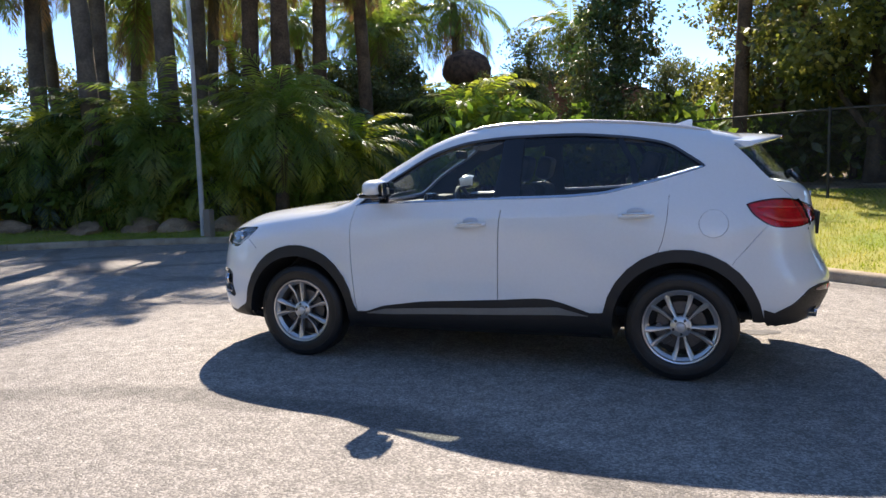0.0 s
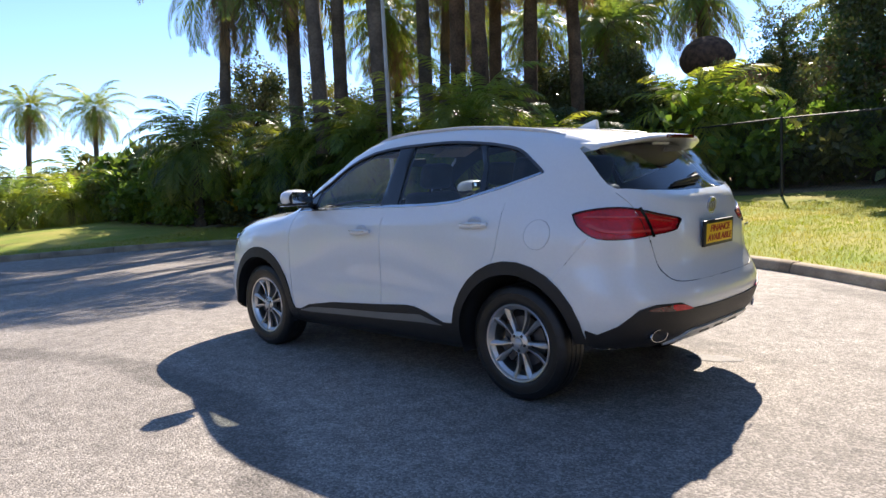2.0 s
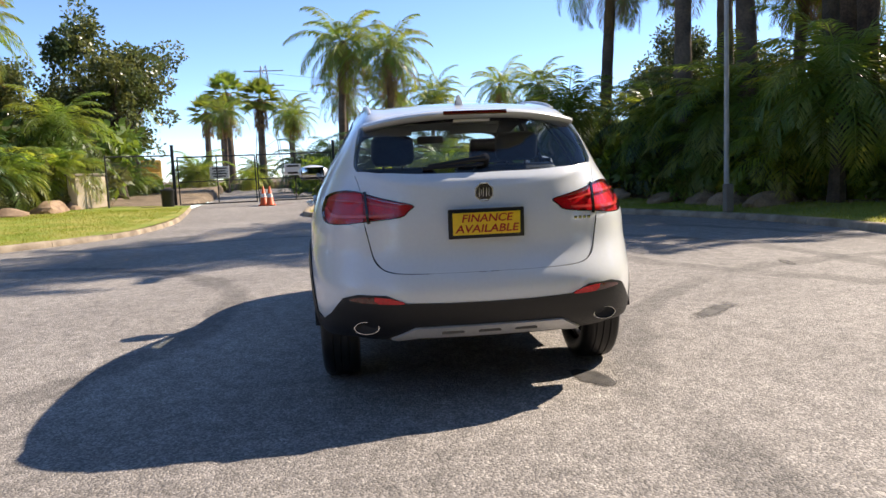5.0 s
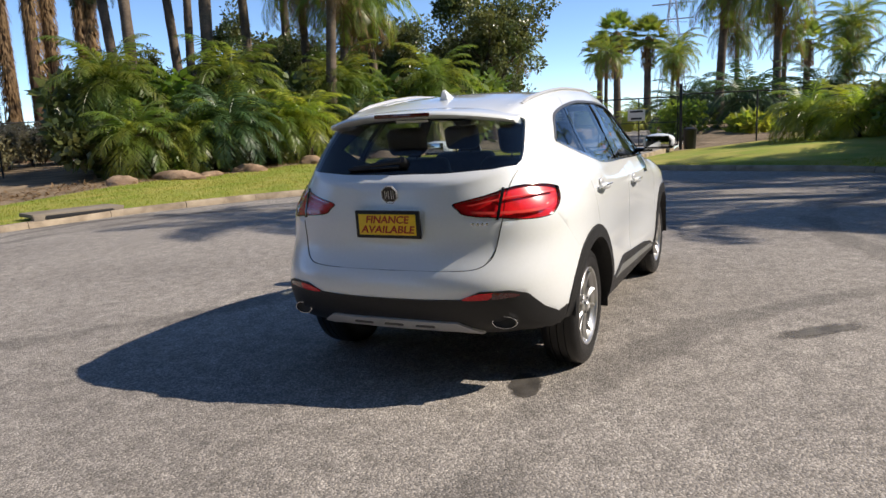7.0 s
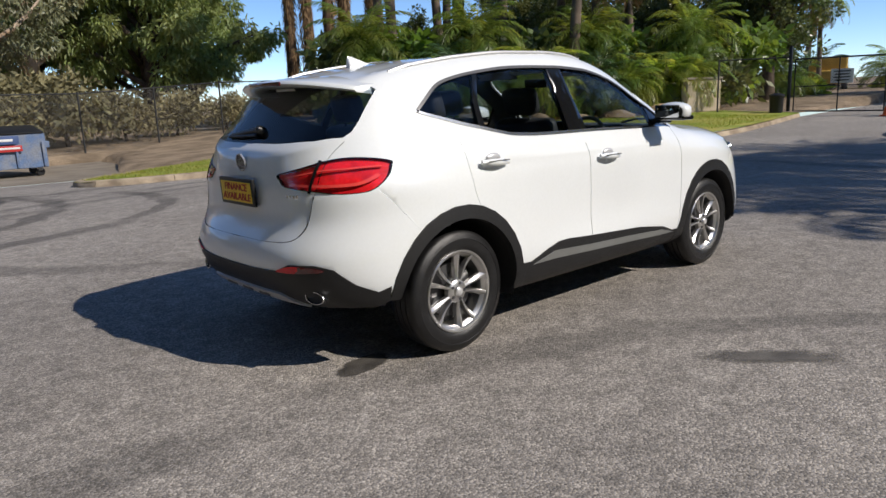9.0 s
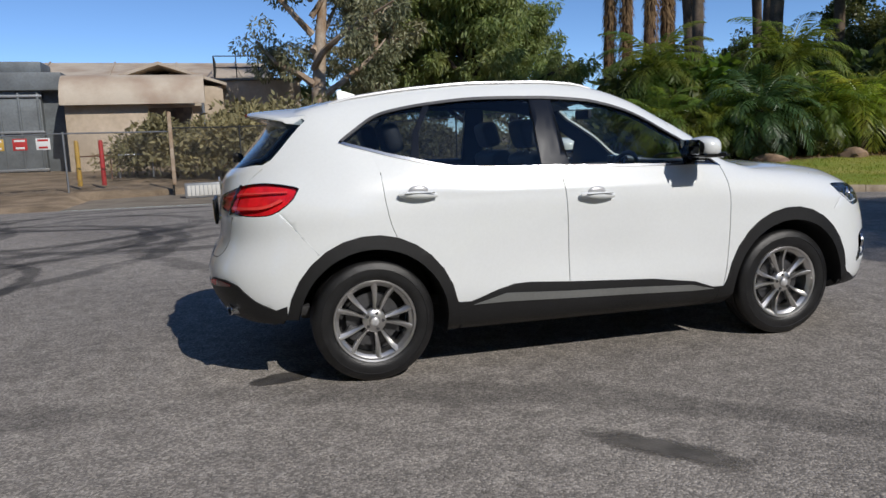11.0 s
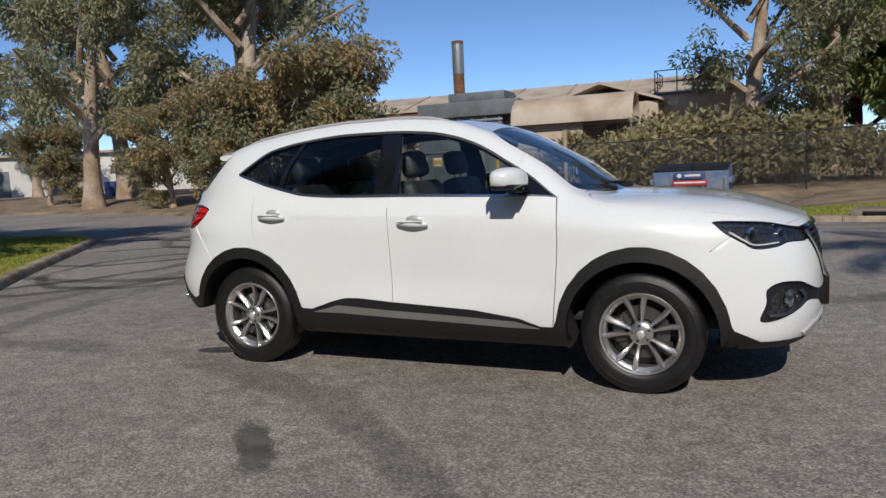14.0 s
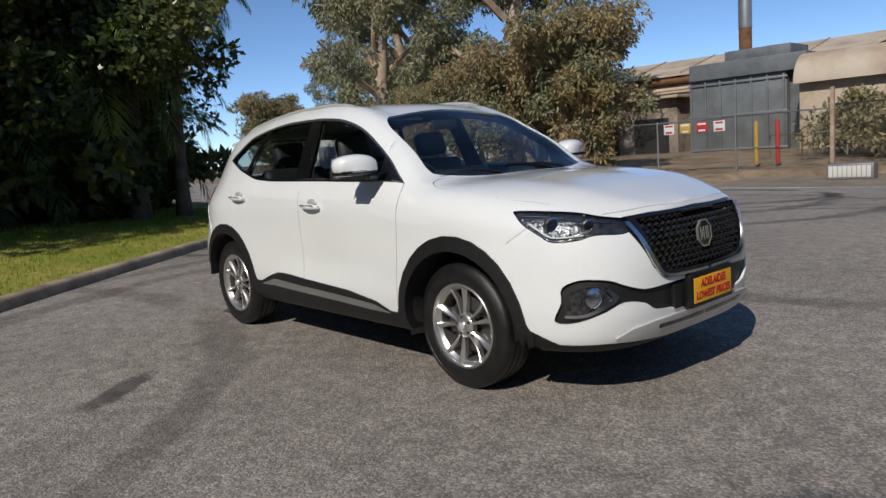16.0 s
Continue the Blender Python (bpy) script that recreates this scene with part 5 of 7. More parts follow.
# ---- kerbs, in stones ----
def kerb(line, name, z_of, flip, piece=1.5):
    """Kerb stones along a line, each a rounded block with an open joint."""
    seg = np.r_[0, np.cumsum(np.linalg.norm(np.diff(line, axis=0), axis=1))]
    at = lambda s: np.array([np.interp(s, seg, line[:, 0]), np.interp(s, seg, line[:, 1])])
    root = None
    s = 0.
    rng = random.Random(4)
    while s < seg[-1] - .3:
        e = min(s + piece - .012, seg[-1])
        vs, fs = [], []
        n = 5
        dz = rng.uniform(-.006, .006)
        for i in range(n):
            q = s + (e - s) * i / (n - 1)
            p, t = at(q), at(min(q + .05, seg[-1])) - at(max(q - .05, 0))
            t /= np.linalg.norm(t)
            nn = np.array([-t[1], t[0]]) * flip
            z0 = float(z_of(p[0], p[1]))
            for o, h in ((-.035, -.05), (-.030, .02), (-.010, .095), (.012, .118), (.04, .126), (.13, .126), (.145, .115), (.148, -.05)):
                vs.append((*(p + nn * o), z0 + h + dz))
        for i in range(n - 1):
            fs += [(i * 8 + j, i * 8 + j + 1, (i + 1) * 8 + j + 1, (i + 1) * 8 + j) for j in range(7)]
        fs += [tuple(range(8)), tuple(range((n - 1) * 8, n * 8))[::-1]]
        if root is None:
            root = part(name, (vs, fs), KERBMAT, None, angle=50)
            tagged(root, "weathered concrete kerb stones along the asphalt", "kerb", kind="structure")
        else:
            part("kerb_stone", (vs, fs), KERBMAT, root, angle=50)
        s += piece


kerb(KERB_SOUTH, "kerb", road_z, 1)
kerb(KERB_NORTH, "kerb", road_z, 1)


def storm_drain(x, y, turn):
    d = tagged(part("storm_drain", box(1.7, .75, .07, .015, at=(0, .28, .112)), CONCRETE, None, m=pose(x, y, 0, 0, 0, turn)), "concrete storm drain inlet set into the kerb", "drain")
    # black block stands in for the shade inside the inlet
    part("opening_shade", box(1.25, .10, .115, .004, at=(0, -.055, .052)), BLACK_STEEL, d)
    for q in (-.74, .74):
        part("cheek", box(.2, .2, .13, .02, at=(q, -.01, .055)), CONCRETE, d)


storm_drain(2.1, -6.62, 196)
storm_drain(4.2, 10.40, -18)


def stain(x, y, sx, sy, turn, mat, wob=.25, seed=0):
    """A flat stain on the asphalt with a ragged outline."""
    rng = random.Random(seed)
    b = bmesh.new()
    vs = [b.verts.new((sx * math.cos(a) * (1 + rng.uniform(-wob, wob)), sy * math.sin(a) * (1 + rng.uniform(-wob, wob)), 0)) for a in (2 * math.pi * k / 28 for k in range(28))]
    b.faces.new(vs)
    tagged(part("stain", b, mat, None, m=pose(x, y, .004, 0, 0, turn)), "dark damp stain on the asphalt", "stain", kind="stuff")


DAMP = surf("damp_asphalt", (.09, .082, .074), .6, var=.3, scale=8, fine=110, bump=.5, bump_scale=110)
PATCH = surf("old_patch", (.14, .128, .114), .75, var=.25, scale=6, fine=110, bump=.6, bump_scale=110)


def fade(m, lo, hi):
    """A film that thins out raggedly towards its rim."""
    N, K = m.node_tree.nodes, m.node_tree.links
    co, nz = N.new("ShaderNodeTexCoord"), N.new("ShaderNodeTexNoise")
    nz.inputs["Scale"].default_value, nz.inputs["Detail"].default_value = 9, 6
    K.new(co.outputs["Object"], nz.inputs["Vector"])
    flat, dist, add, rng_, tr, mx = (N.new("ShaderNode" + k) for k in ("VectorMath", "VectorMath", "Math", "MapRange", "BsdfTransparent", "MixShader"))
    flat.operation, flat.inputs[1].default_value = "MULTIPLY", (1, 1, 0)
    dist.operation, dist.inputs[1].default_value = "DISTANCE", (.5, .5, 0)
    K.new(co.outputs["Generated"], flat.inputs[0])
    K.new(flat.outputs[0], dist.inputs[0])
    add.operation, add.inputs[1].default_value = "MULTIPLY_ADD", .45
    K.new(nz.outputs["Fac"], add.inputs[0])
    K.new(dist.outputs["Value"], add.inputs[2])
    rng_.inputs["From Min"].default_value, rng_.inputs["From Max"].default_value = lo, hi
    rng_.inputs["To Min"].default_value, rng_.inputs["To Max"].default_value = .85, 0
    K.new(add.outputs[0], rng_.inputs["Value"])
    K.new(rng_.outputs[0], mx.inputs[0])
    K.new(tr.outputs[0], mx.inputs[1])
    K.new(N["Principled BSDF"].outputs[0], mx.inputs[2])
    K.new(mx.outputs[0], N["Material Output"].inputs["Surface"])


fade(DAMP, .60, .70)
fade(PATCH, .42, .70)
stain(-1.87, -.64, .22, .10, 12, DAMP, .12, 1)
b = bmesh.new()
for k in range(9):
    for q in (-1, 1):
        b.verts.new((.10 * q + .03 * math.sin(k * 2.1 + q) * math.cos(k * 1.3), -.42 + .105 * k + .03 * q * (k in (0, 8)), 0))
b.verts.ensure_lookup_table()
for k in range(8):
    b.faces.new([b.verts[i] for i in (2 * k, 2 * k + 1, 2 * k + 3, 2 * k + 2)])
tagged(part("asphalt_patch", b, PATCH, None, m=pose(-.34, -2.17, .004, 0, 0, 42)), "dark rectangular asphalt patch", "patch", kind="stuff")
stain(1.9, -4.2, .30, .07, -16, PATCH, .2, 3)


# ---- plants ----
def rhombs(base, tip, wide, bend=None):
    """Leaves as pointed blades: arrays of base points, tips and half-width vectors."""
    mid = base * .55 + tip * .45
    if bend is not None:
        mid = mid + bend
    v = np.stack([base, mid + wide, tip, mid - wide], 1).reshape(-1, 3)
    return v, np.arange(len(v)).reshape(-1, 4)


def unit(a):
    return a / np.linalg.norm(a, axis=-1, keepdims=True).clip(1e-9)


def fronds(rng, count, length, e_hi, e_lo, droop, leaf, pairs=34, width=.018, z0=0., spread=.10, hang=.35):
    """Feather fronds round a point: (verts, faces)."""
    V, Fc, k = [], [], 0
    for i in range(count):
        az = i * 2.39996 + rng.uniform(-.2, .2)
        f = i / max(count - 1, 1)
        e = radians(e_hi + (e_lo - e_hi) * f**.9 + rng.uniform(-6, 6))
        L = length * rng.uniform(.85, 1.1)
        out = np.array([math.cos(az), math.sin(az), 0])
        side = np.array([-math.sin(az), math.cos(az), 0])
        n = 14
        p, pts, tan = np.array([0, 0, z0]) + out * spread, [], []
        for j in range(n):
            a = e - radians(droop) * (j / (n - 1)) ** 1.3
            t = out * math.cos(a) + np.array([0, 0, 1]) * math.sin(a)
            pts.append(p.copy()), tan.append(t)
            p = p + t * L / (n - 1)
        pts, tan = np.array(pts), np.array(tan)
        up = np.cross(side, tan)
        # midrib
        w = np.linspace(.022, .004, n)[:, None]
        rib = np.stack([pts + side * w, pts - up * w * 1.2, pts - side * w], 1).reshape(-1, 3)
        fs = [(a * 3 + b, a * 3 + b + 1, a * 3 + b + 4, a * 3 + b + 3) for a in range(n - 1) for b in range(2)]
        V.append(rib)
        Fc += [tuple(q + k for q in ff) for ff in fs]
        k += len(rib)
        s = np.linspace(.10, .995, pairs)
        c = np.stack([np.interp(s, np.linspace(0, 1, n), pts[:, q]) for q in range(3)], 1)
        t = np.stack([np.interp(s, np.linspace(0, 1, n), tan[:, q]) for q in range(3)], 1)
        ll = leaf * (np.sin(np.pi * np.clip(s * .86 + .14, 0, 1)) ** .6 * .85 + .2) * (1 - .35 * s)
        for sg in (1, -1):
            j1 = np.array([[rng.uniform(-.14, .14) for _ in range(3)] for _ in s])
            d = unit(side * sg * .8 + t * (.45 + .5 * s[:, None]) + np.array([0, 0, .15]) + j1)
            tip = c + d * ll[:, None] + np.array([0, 0, -1]) * (hang * ll * (1 + .3 * j1[:, 0]))[:, None]
            wv = unit(np.cross(d, np.cross(t, d) + 1e-6)) * 0 + unit(t) * width
            v, ff = rhombs(c, tip, wv, np.array([0, 0, 1]) * (.10 * ll)[:, None])
            V.append(v)
            Fc += [tuple(q) for q in (ff + k)]
            k += len(v)
    return np.concatenate(V), Fc


def fans(rng, count, length, e_hi, e_lo, blade):
    """Fan leaves on stalks."""
    V, Fc, k = [], [], 0
    for i in range(count):
        az = i * 2.39996 + rng.uniform(-.2, .2)
        e = radians(e_hi + (e_lo - e_hi) * i / max(count - 1, 1) + rng.uniform(-8, 8))
        d = np.array([math.cos(az) * math.cos(e), math.sin(az) * math.cos(e), math.sin(e)])
        c = d * length * rng.uniform(.8, 1.1)
        s = np.array([-math.sin(az), math.cos(az), 0])
        u = np.cross(d, s)
        th = np.linspace(-1.9, 1.9, 17)
        dirs = d * np.cos(th)[:, None] + s * np.sin(th)[:, None]
        base = np.repeat(c[None], len(th), 0)
        tip = base + dirs * blade * (.75 + .25 * np.cos(th))[:, None] + np.array([0, 0, -.22 * blade])
        v, f = rhombs(base, tip, unit(np.cross(dirs, u + 1e-6)) * blade * .055, -u * .03)
        V.append(v)
        Fc += [tuple(q) for q in (f + k)]
        k += len(v)
        v = np.array([s * .012, -s * .012, c - s * .01, c + s * .01])
        V.append(v)
        Fc.append((k, k + 1, k + 2, k + 3))
        k += 4
    return np.concatenate(V), Fc


def trunk(height, r0, r1, lean=(0, 0), rings=.0, seg=10, n=16, flare=1.5):
    pts = [(lean[0] * (i / n) ** 1.6, lean[1] * (i / n) ** 1.6, height * i / n - .3 * (i == 0)) for i in range(n + 1)]
    rad = [(r0 + (r1 - r0) * i / n) * (flare if i == 0 else 1 + .25 * (flare - 1) if i == 1 else 1) * (1 + rings * (i % 2)) for i in range(n + 1)]
    return sweep(pts, rad, seg)


def palm(seed, height, leafmat, count=26, length=3.0, lean=(.3, .2), r=(.20, .13), dead=8, leaf=.62, bark=None, skirt=0):
    """A tall feather palm: ringed trunk, crown, hanging dead leaves."""
    rng = random.Random(seed)
    t = part("palm_tree", trunk(height, *r, lean, .06), bark or PALM_BARK)
    tagged(t, "tall feather palm with a slender grey trunk", "palm tree", "garden palms")
    topm = Matrix.Translation((lean[0], lean[1], height - .1))
    part("crown", fronds(rng, count + 4, length, 78, -42, 95, leaf * 1.2, 40, .036, hang=.6), leafmat, t, smooth=False, m=topm)
    if dead:
        part("dead_fronds", fronds(rng, dead, length * .85, -30, -78, 35, leaf * .9, 30, .026, -.2, hang=.8), DEAD_LEAF, t, "brown hanging dead fronds", smooth=False, m=topm)
    if skirt:
        part("leaf_skirt", shag(rng, skirt, r[1] * 1.25, 2200), DEAD_LEAF, t, "brown shaggy leaf bases", smooth=False, m=Matrix.Translation((lean[0] * .7, lean[1] * .7, height - skirt - .1)))
    return t


def shag(rng, height, r, count):
    """Old leaf bases that cling to a trunk."""
    g = np.random.default_rng(int(rng.random() * 1e6))
    a, z = g.uniform(0, 2 * np.pi, count), g.uniform(0, height, count)
    o = np.stack([np.cos(a), np.sin(a), 0 * a], 1)
    base = o * r + np.array([0, 0, 1]) * z[:, None]
    L = g.uniform(.25, .6, count)[:, None]
    tip = base + o * L * .35 + np.array([0, 0, -1]) * L + g.normal(0, .05, (count, 3))
    return rhombs(base, tip, np.stack([-o[:, 1], o[:, 0], 0 * a], 1) * .03)


def bush_palm(seed, mat, count=22, length=2.0, stem=.6, leaf=.55, hi=78, lo=-30, label="bushy feather palm with arching green fronds"):
    rng = random.Random(seed)
    t = part("bush_palm", trunk(stem, .13, .12, (rng.uniform(-.1, .1), .05), .08, 8, 6), DARK_BARK)
    tagged(t, label, "palm", "garden bushes")
    part("crown", fronds(rng, count, length, hi, lo, 95, leaf * 1.1, 30, .025, stem - .05, .06, .42), mat, t, smooth=False)
    return t


def cloud(g, clumps, per, size, droop=0., blob=None, leaf=(.10, .03), shell=.5):
    """Leaves in clumps: clumps is (n, 4) of centre and radius."""
    n = len(clumps)
    c = np.repeat(clumps[:, :3], per, 0)
    r = np.repeat(clumps[:, 3], per)
    d = unit(g.normal(0, 1, (n * per, 3)))
    base = c + d * (r * g.uniform(shell, 1.05, n * per) ** .7)[:, None] * np.array([1, 1, .8])
    way = unit(d * .6 + g.normal(0, .6, (n * per, 3)) + np.array([0, 0, -1]) * droop)
    L = leaf[0] * g.uniform(.7, 1.35, n * per)[:, None]
    wd = unit(np.cross(way, g.normal(0, 1, (n * per, 3)))) * leaf[1]
    return rhombs(base, base + way * L, wd)


def limbs(rng, height, spread, n, r, z0=.35, kink=.25):
    """Branch lines from a trunk; returns tubes and the tips."""
    tubes, tips = [], []
    for i in range(n):
        az = i * 2.4 + rng.uniform(-.4, .4)
        zb = height * (z0 + (.75 - z0) * i / max(n - 1, 1))
        L = spread * rng.uniform(.6, 1.05) * (1.1 - .4 * i / n)
        p = np.array([0, 0, zb])
        pts = [p]
        e = rng.uniform(.5, 1.0)
        for j in range(5):
            az += rng.uniform(-kink, kink)
            p = p + np.array([math.cos(az) * math.cos(e), math.sin(az) * math.cos(e), math.sin(e)]) * L / 5
            e += rng.uniform(-.2, .2)
            pts.append(p)
        v, f = sweep(pts, [r * (1 - .8 * k / 5) * (.75 - .3 * i / n) for k in range(6)], 6)
        tubes.append((v, f))
        tips += pts[2:]
    return tubes, np.array(tips)


def tree(seed, name, label, height, spread, mats, leaf=(.11, .028), clumps=60, per=190, droop=.3, clump_r=.55, bark=None, z0=.3, nlimb=9, r=.22, lean=(0, 0), low=.0, group="trees"):
    """A broad tree: trunk, forked limbs and a crown of leaf clumps with gaps."""
    rng, g = random.Random(seed), np.random.default_rng(seed)
    bark = bark or DARK_BARK
    t = part(name, trunk(height * .72, r, r * .35, lean, .03, 10, 14), bark)
    tagged(t, label, "tree", group)
    br, tips = limbs(rng, height * .9, spread, nlimb, r * .62, z0)
    off = np.stack([np.interp(tips[:, 2], [0, height], [0, l]) for l in (*lean, 0)], 1)
    tips = tips + off
    for q in br:
        part("branch", q, bark, t)
    # twigs carry the clumps out from the limbs
    pick = []
    for k in range(clumps):
        p = tips[int(g.integers(0, len(tips)))]
        way = unit((g.normal(0, 1, 3) + unit(p * np.array([1, 1, .2])) * .8)[None])[0] * np.array([1, 1, .75])
        q = p + way * clump_r * g.uniform(.5, 2.0)
        pick.append(q)
        if k % 3 == 0:
            part("twig", sweep([p, (p + q) / 2 + g.normal(0, .08, 3), q], [r * .10, r * .07, r * .03], 5), bark, t)
    pick = np.array(pick)
    pick[:, 2] = np.maximum(pick[:, 2], height * low)
    cl = np.c_[pick, clump_r * g.uniform(.5, 1.3, clumps)]
    half = len(cl) * 2 // 3
    part("crown", cloud(g, cl[:half], per, 0, droop, None, leaf), mats[0], t, smooth=False)
    part("crown", cloud(g, cl[half:], per, 0, droop, None, leaf), mats[-1], t, smooth=False)
    return t


def shrub(seed, mat, r=.7, h=1.0, n=14, per=70, leaf=(.16, .05), label="leafy green garden shrub", name="shrub"):
    g = np.random.default_rng(seed)
    c = np.c_[g.normal(0, r * .42, (n, 2)), g.uniform(.15, 1, n)[:, None] ** .8 * h * .8, g.uniform(.55, 1.1, n)[:, None] * r * .42]
    t = part(name, sweep([(0, 0, -.1), (.05, .02, h * .35), (.0, .06, h * .6)], [.05, .04, .02], 6), DARK_BARK)
    tagged(t, label, "shrub", "garden bushes")
    part("foliage", cloud(g, c, per, 0, .15, None, leaf, .3), mat, t, smooth=False)
    return t


def place(proto, x, y, turn=0., s=1., z=None, lift=0.):
    return copy_thing_scaled(proto, x, y, gz(x, y) - .05 + lift if z is None else z, turn, s)


def copy_thing_scaled(proto, x, y, z, turn, s):
    ob = copy_thing(proto, pose(x, y, z, 0, 0, turn))
    ob.scale = (s, s, s)
    return ob


def settle(proto, x, y, turn=0., s=1.):
    """Puts the first of a kind in its own place."""
    proto.matrix_basis = pose(x, y, gz(x, y) - .05, 0, 0, turn) @ Matrix.Diagonal((s, s, s, 1))


R = random.Random(11)
# kinds
tall = [palm(1, 8.6, PALM_LEAF, 26, 3.4, (.5, .2), (.22, .16), dead=16), palm(2, 10.8, PALM_DARK, 22, 3.2, (-.4, .5), (.22, .16), dead=16), palm(3, 7.4, PALM_LEAF, 26, 3.0, (.2, -.4), (.21, .16), dead=14), palm(4, 12.0, PALM_DARK, 20, 3.0, (.6, .6), (.24, .17), dead=14)]
old_palm = palm(7, 7.4, PALM_LEAF, 3, 1.8, (.2, .1), (.21, .17), dead=9, bark=SHAG_BARK)
old_palm["label"] = "old palm with a thin crown and hanging dead fronds"
shaggy = [palm(5, 12.0, PALM_DARK, 18, 2.4, (.2, .1), (.34, .27), dead=10, bark=SHAG_BARK, skirt=11.2), palm(6, 13.0, PALM_DARK, 16, 2.2, (-.3, .2), (.32, .27), dead=10, bark=SHAG_BARK, skirt=12.2)]
bushy = [bush_palm(11, PALM_LEAF, 36, 1.75, 1.1), bush_palm(12, PALM_LIME, 32, 1.7, 1.2), bush_palm(13, PALM_DARK, 36, 1.9, 1.2), bush_palm(14, PALM_LEAF, 42, 2.0, 2.3, .58, 80, -45, "stout palm with arching fronds on a brown stem")]
shrubs = [shrub(21, SHRUB_LEAF), shrub(22, SHRUB_LEAF, .9, 1.3, 18), shrub(23, FIG_LEAF, .8, 1.2, 22, 90), shrub(24, PALM_LIME, .6, .8, 12, 60, (.26, .06), "lime green strap-leaved shrub"), shrub(25, SHRUB_LEAF, .8, 1.5, 14, 60, (.27, .075), "big-leaved tropical garden shrub")]
ARUM = shrub(26, YELLOW_LEAF, .5, .9, 5, 22, (.45, .10), "yellowing strap-leaved garden plant")

# ---- garden bed south of the turning circle ----
bedline = smooth_line([(19.5, -5.3), (17.4, -5.3), (15.2, -5.9), (12.6, -7.2), (9.7, -8.0), (7.4, -9.5), (6.4, -11.3), (5.9, -13.2)], False, 6)
settle(bushy[3], 15.2, -5.7, 20, 1.05)
place(bushy[3], 7.7, -8.9, 70, 1.1)
place(bushy[3], 10.7, -8.2, 150, 1.05)
place(bushy[3], 13.0, -7.5, 230, .95)
settle(tall[1], 13.5, -9.6, 30, 1.0)
settle(tall[3], 12.0, -11.7, 100, .95)
settle(tall[0], 15.9, -7.0, 200, .86)
settle(tall[2], 15.0, -9.0, 10, 1.1)
settle(old_palm, 8.0, -9.8, 60, 1.0)
for x, y, s in ((9.3, -10.2, 1.05), (8.6, -12.4, 1.0), (7.6, -13.4, .95), (-2.2, -14.6, .9), (10.2, -12.8, 1.0)):
    place(old_palm, x, y, R.uniform(0, 360), s)
settle(ARUM, 14.2, -6.9, 0, 1.0)
for x, y, s, which in ((11.9, -7.7, 1.0, 1), (10.4, -8.6, 1.0, 3), (13.0, -13.4, .9, 0), (17.6, -12.0, .9, 1), (15.6, -13, .9, 2), (3.4, -24, .8, 2), (9.8, -19.5, .84, 2), (12.6, -18.4, .86, 2), (14.8, -17.2, .74, 0), (11.2, -21.5, .98, 2), (7.4, -21, .92, 2), (17.6, -15.6, .8, 2), (8.8, -17.0, .74, 2), (-3.2, -16.4, .8, 2)):
    place(tall[which], x, y, R.uniform(0, 360), s)
settle(bushy[0], 11.1, -8.2, 0, 1.05)
settle(bushy[1], 9.0, -8.6, 80, .9)
settle(bushy[2], 13.4, -7.8, 10, 1.1)
for x, y, s, which in ((10.0, -9.3, 1.15, 0), (12.2, -8.6, 1.2, 2), (16.9, -6.6, 1.1, 2), (18.6, -6.5, .9, 0), (9.2, -9.6, 1.1, 1), (6.9, -10.6, 1.0, 1), (12.8, -9.2, 1.2, 1), (8.4, -10.9, 1.2, 2), (14.6, -8.4, 1.1, 0), (5.4, -16.0, 1.5, 1), (7.0, -12.0, 1.0, 2)):
    place(bushy[which], x, y, R.uniform(0, 360), s, lift=.4)
for k, s_ in enumerate(shrubs):
    x, y = bedline[k * 7 + 3]
    settle(s_, x + .2, y - .2, 40 * k, .9)
for k, q in enumerate(np.linspace(0, len(bedline) - 1, 24)):
    x, y = bedline[int(q)]
    nx, ny = (x - 4) / math.hypot(x - 4, y - 1), (y - 1) / math.hypot(x - 4, y - 1)
    place(shrubs[(1, 0, 2, 4, 3, 4)[k % 6]], x + nx * R.uniform(.1, .5), y + ny * R.uniform(.1, .5), R.uniform(0, 360), R.uniform(.6, 1.0))
    place(shrubs[(1, 4, 2, 0, 4)[k % 5]], x + nx * R.uniform(.8, 1.5), y + ny * R.uniform(.8, 1.5), R.uniform(0, 360), R.uniform(.9, 1.25))
    place(shrubs[(2, 1, 4)[k % 3]], x + nx * R.uniform(1.8, 2.6), y + ny * R.uniform(1.8, 2.6), R.uniform(0, 360), R.uniform(1.1, 1.5))
    if k % 2:
        place(shrubs[(2, 4)[k % 4 // 2]], x + nx * R.uniform(3.2, 4.6), y + ny * R.uniform(3.2, 4.6), R.uniform(0, 360), R.uniform(1.5, 2.1))

fig = tree(31, "broad_tree", "dense dark green broadleaf tree", 7.5, 3.0, [FIG_LEAF, FIG_LEAF], (.17, .055), 110, 150, .1, .62, None, .2, 12, .26)
settle(fig, 30.0, 11.6, 0, 1.15)
sunny = tree(33, "broad_tree", "light green broadleaf tree behind the garden", 7.5, 3.0, [SUN_LEAF, FIG_LEAF], (.17, .05), 95, 140, .15, .65, None, .15, 12, .22)
settle(sunny, -5.2, -14.2, 0, 1.05)
conifer = tree(32, "conifer", "dark upright conifer behind the fence", 9.5, 1.35, [FIG_LEAF, PALM_DARK], (.14, .034), 120, 130, .35, .5, None, .1, 16, .2)
settle(conifer, 1.1, -16.9, 0, 1.0)
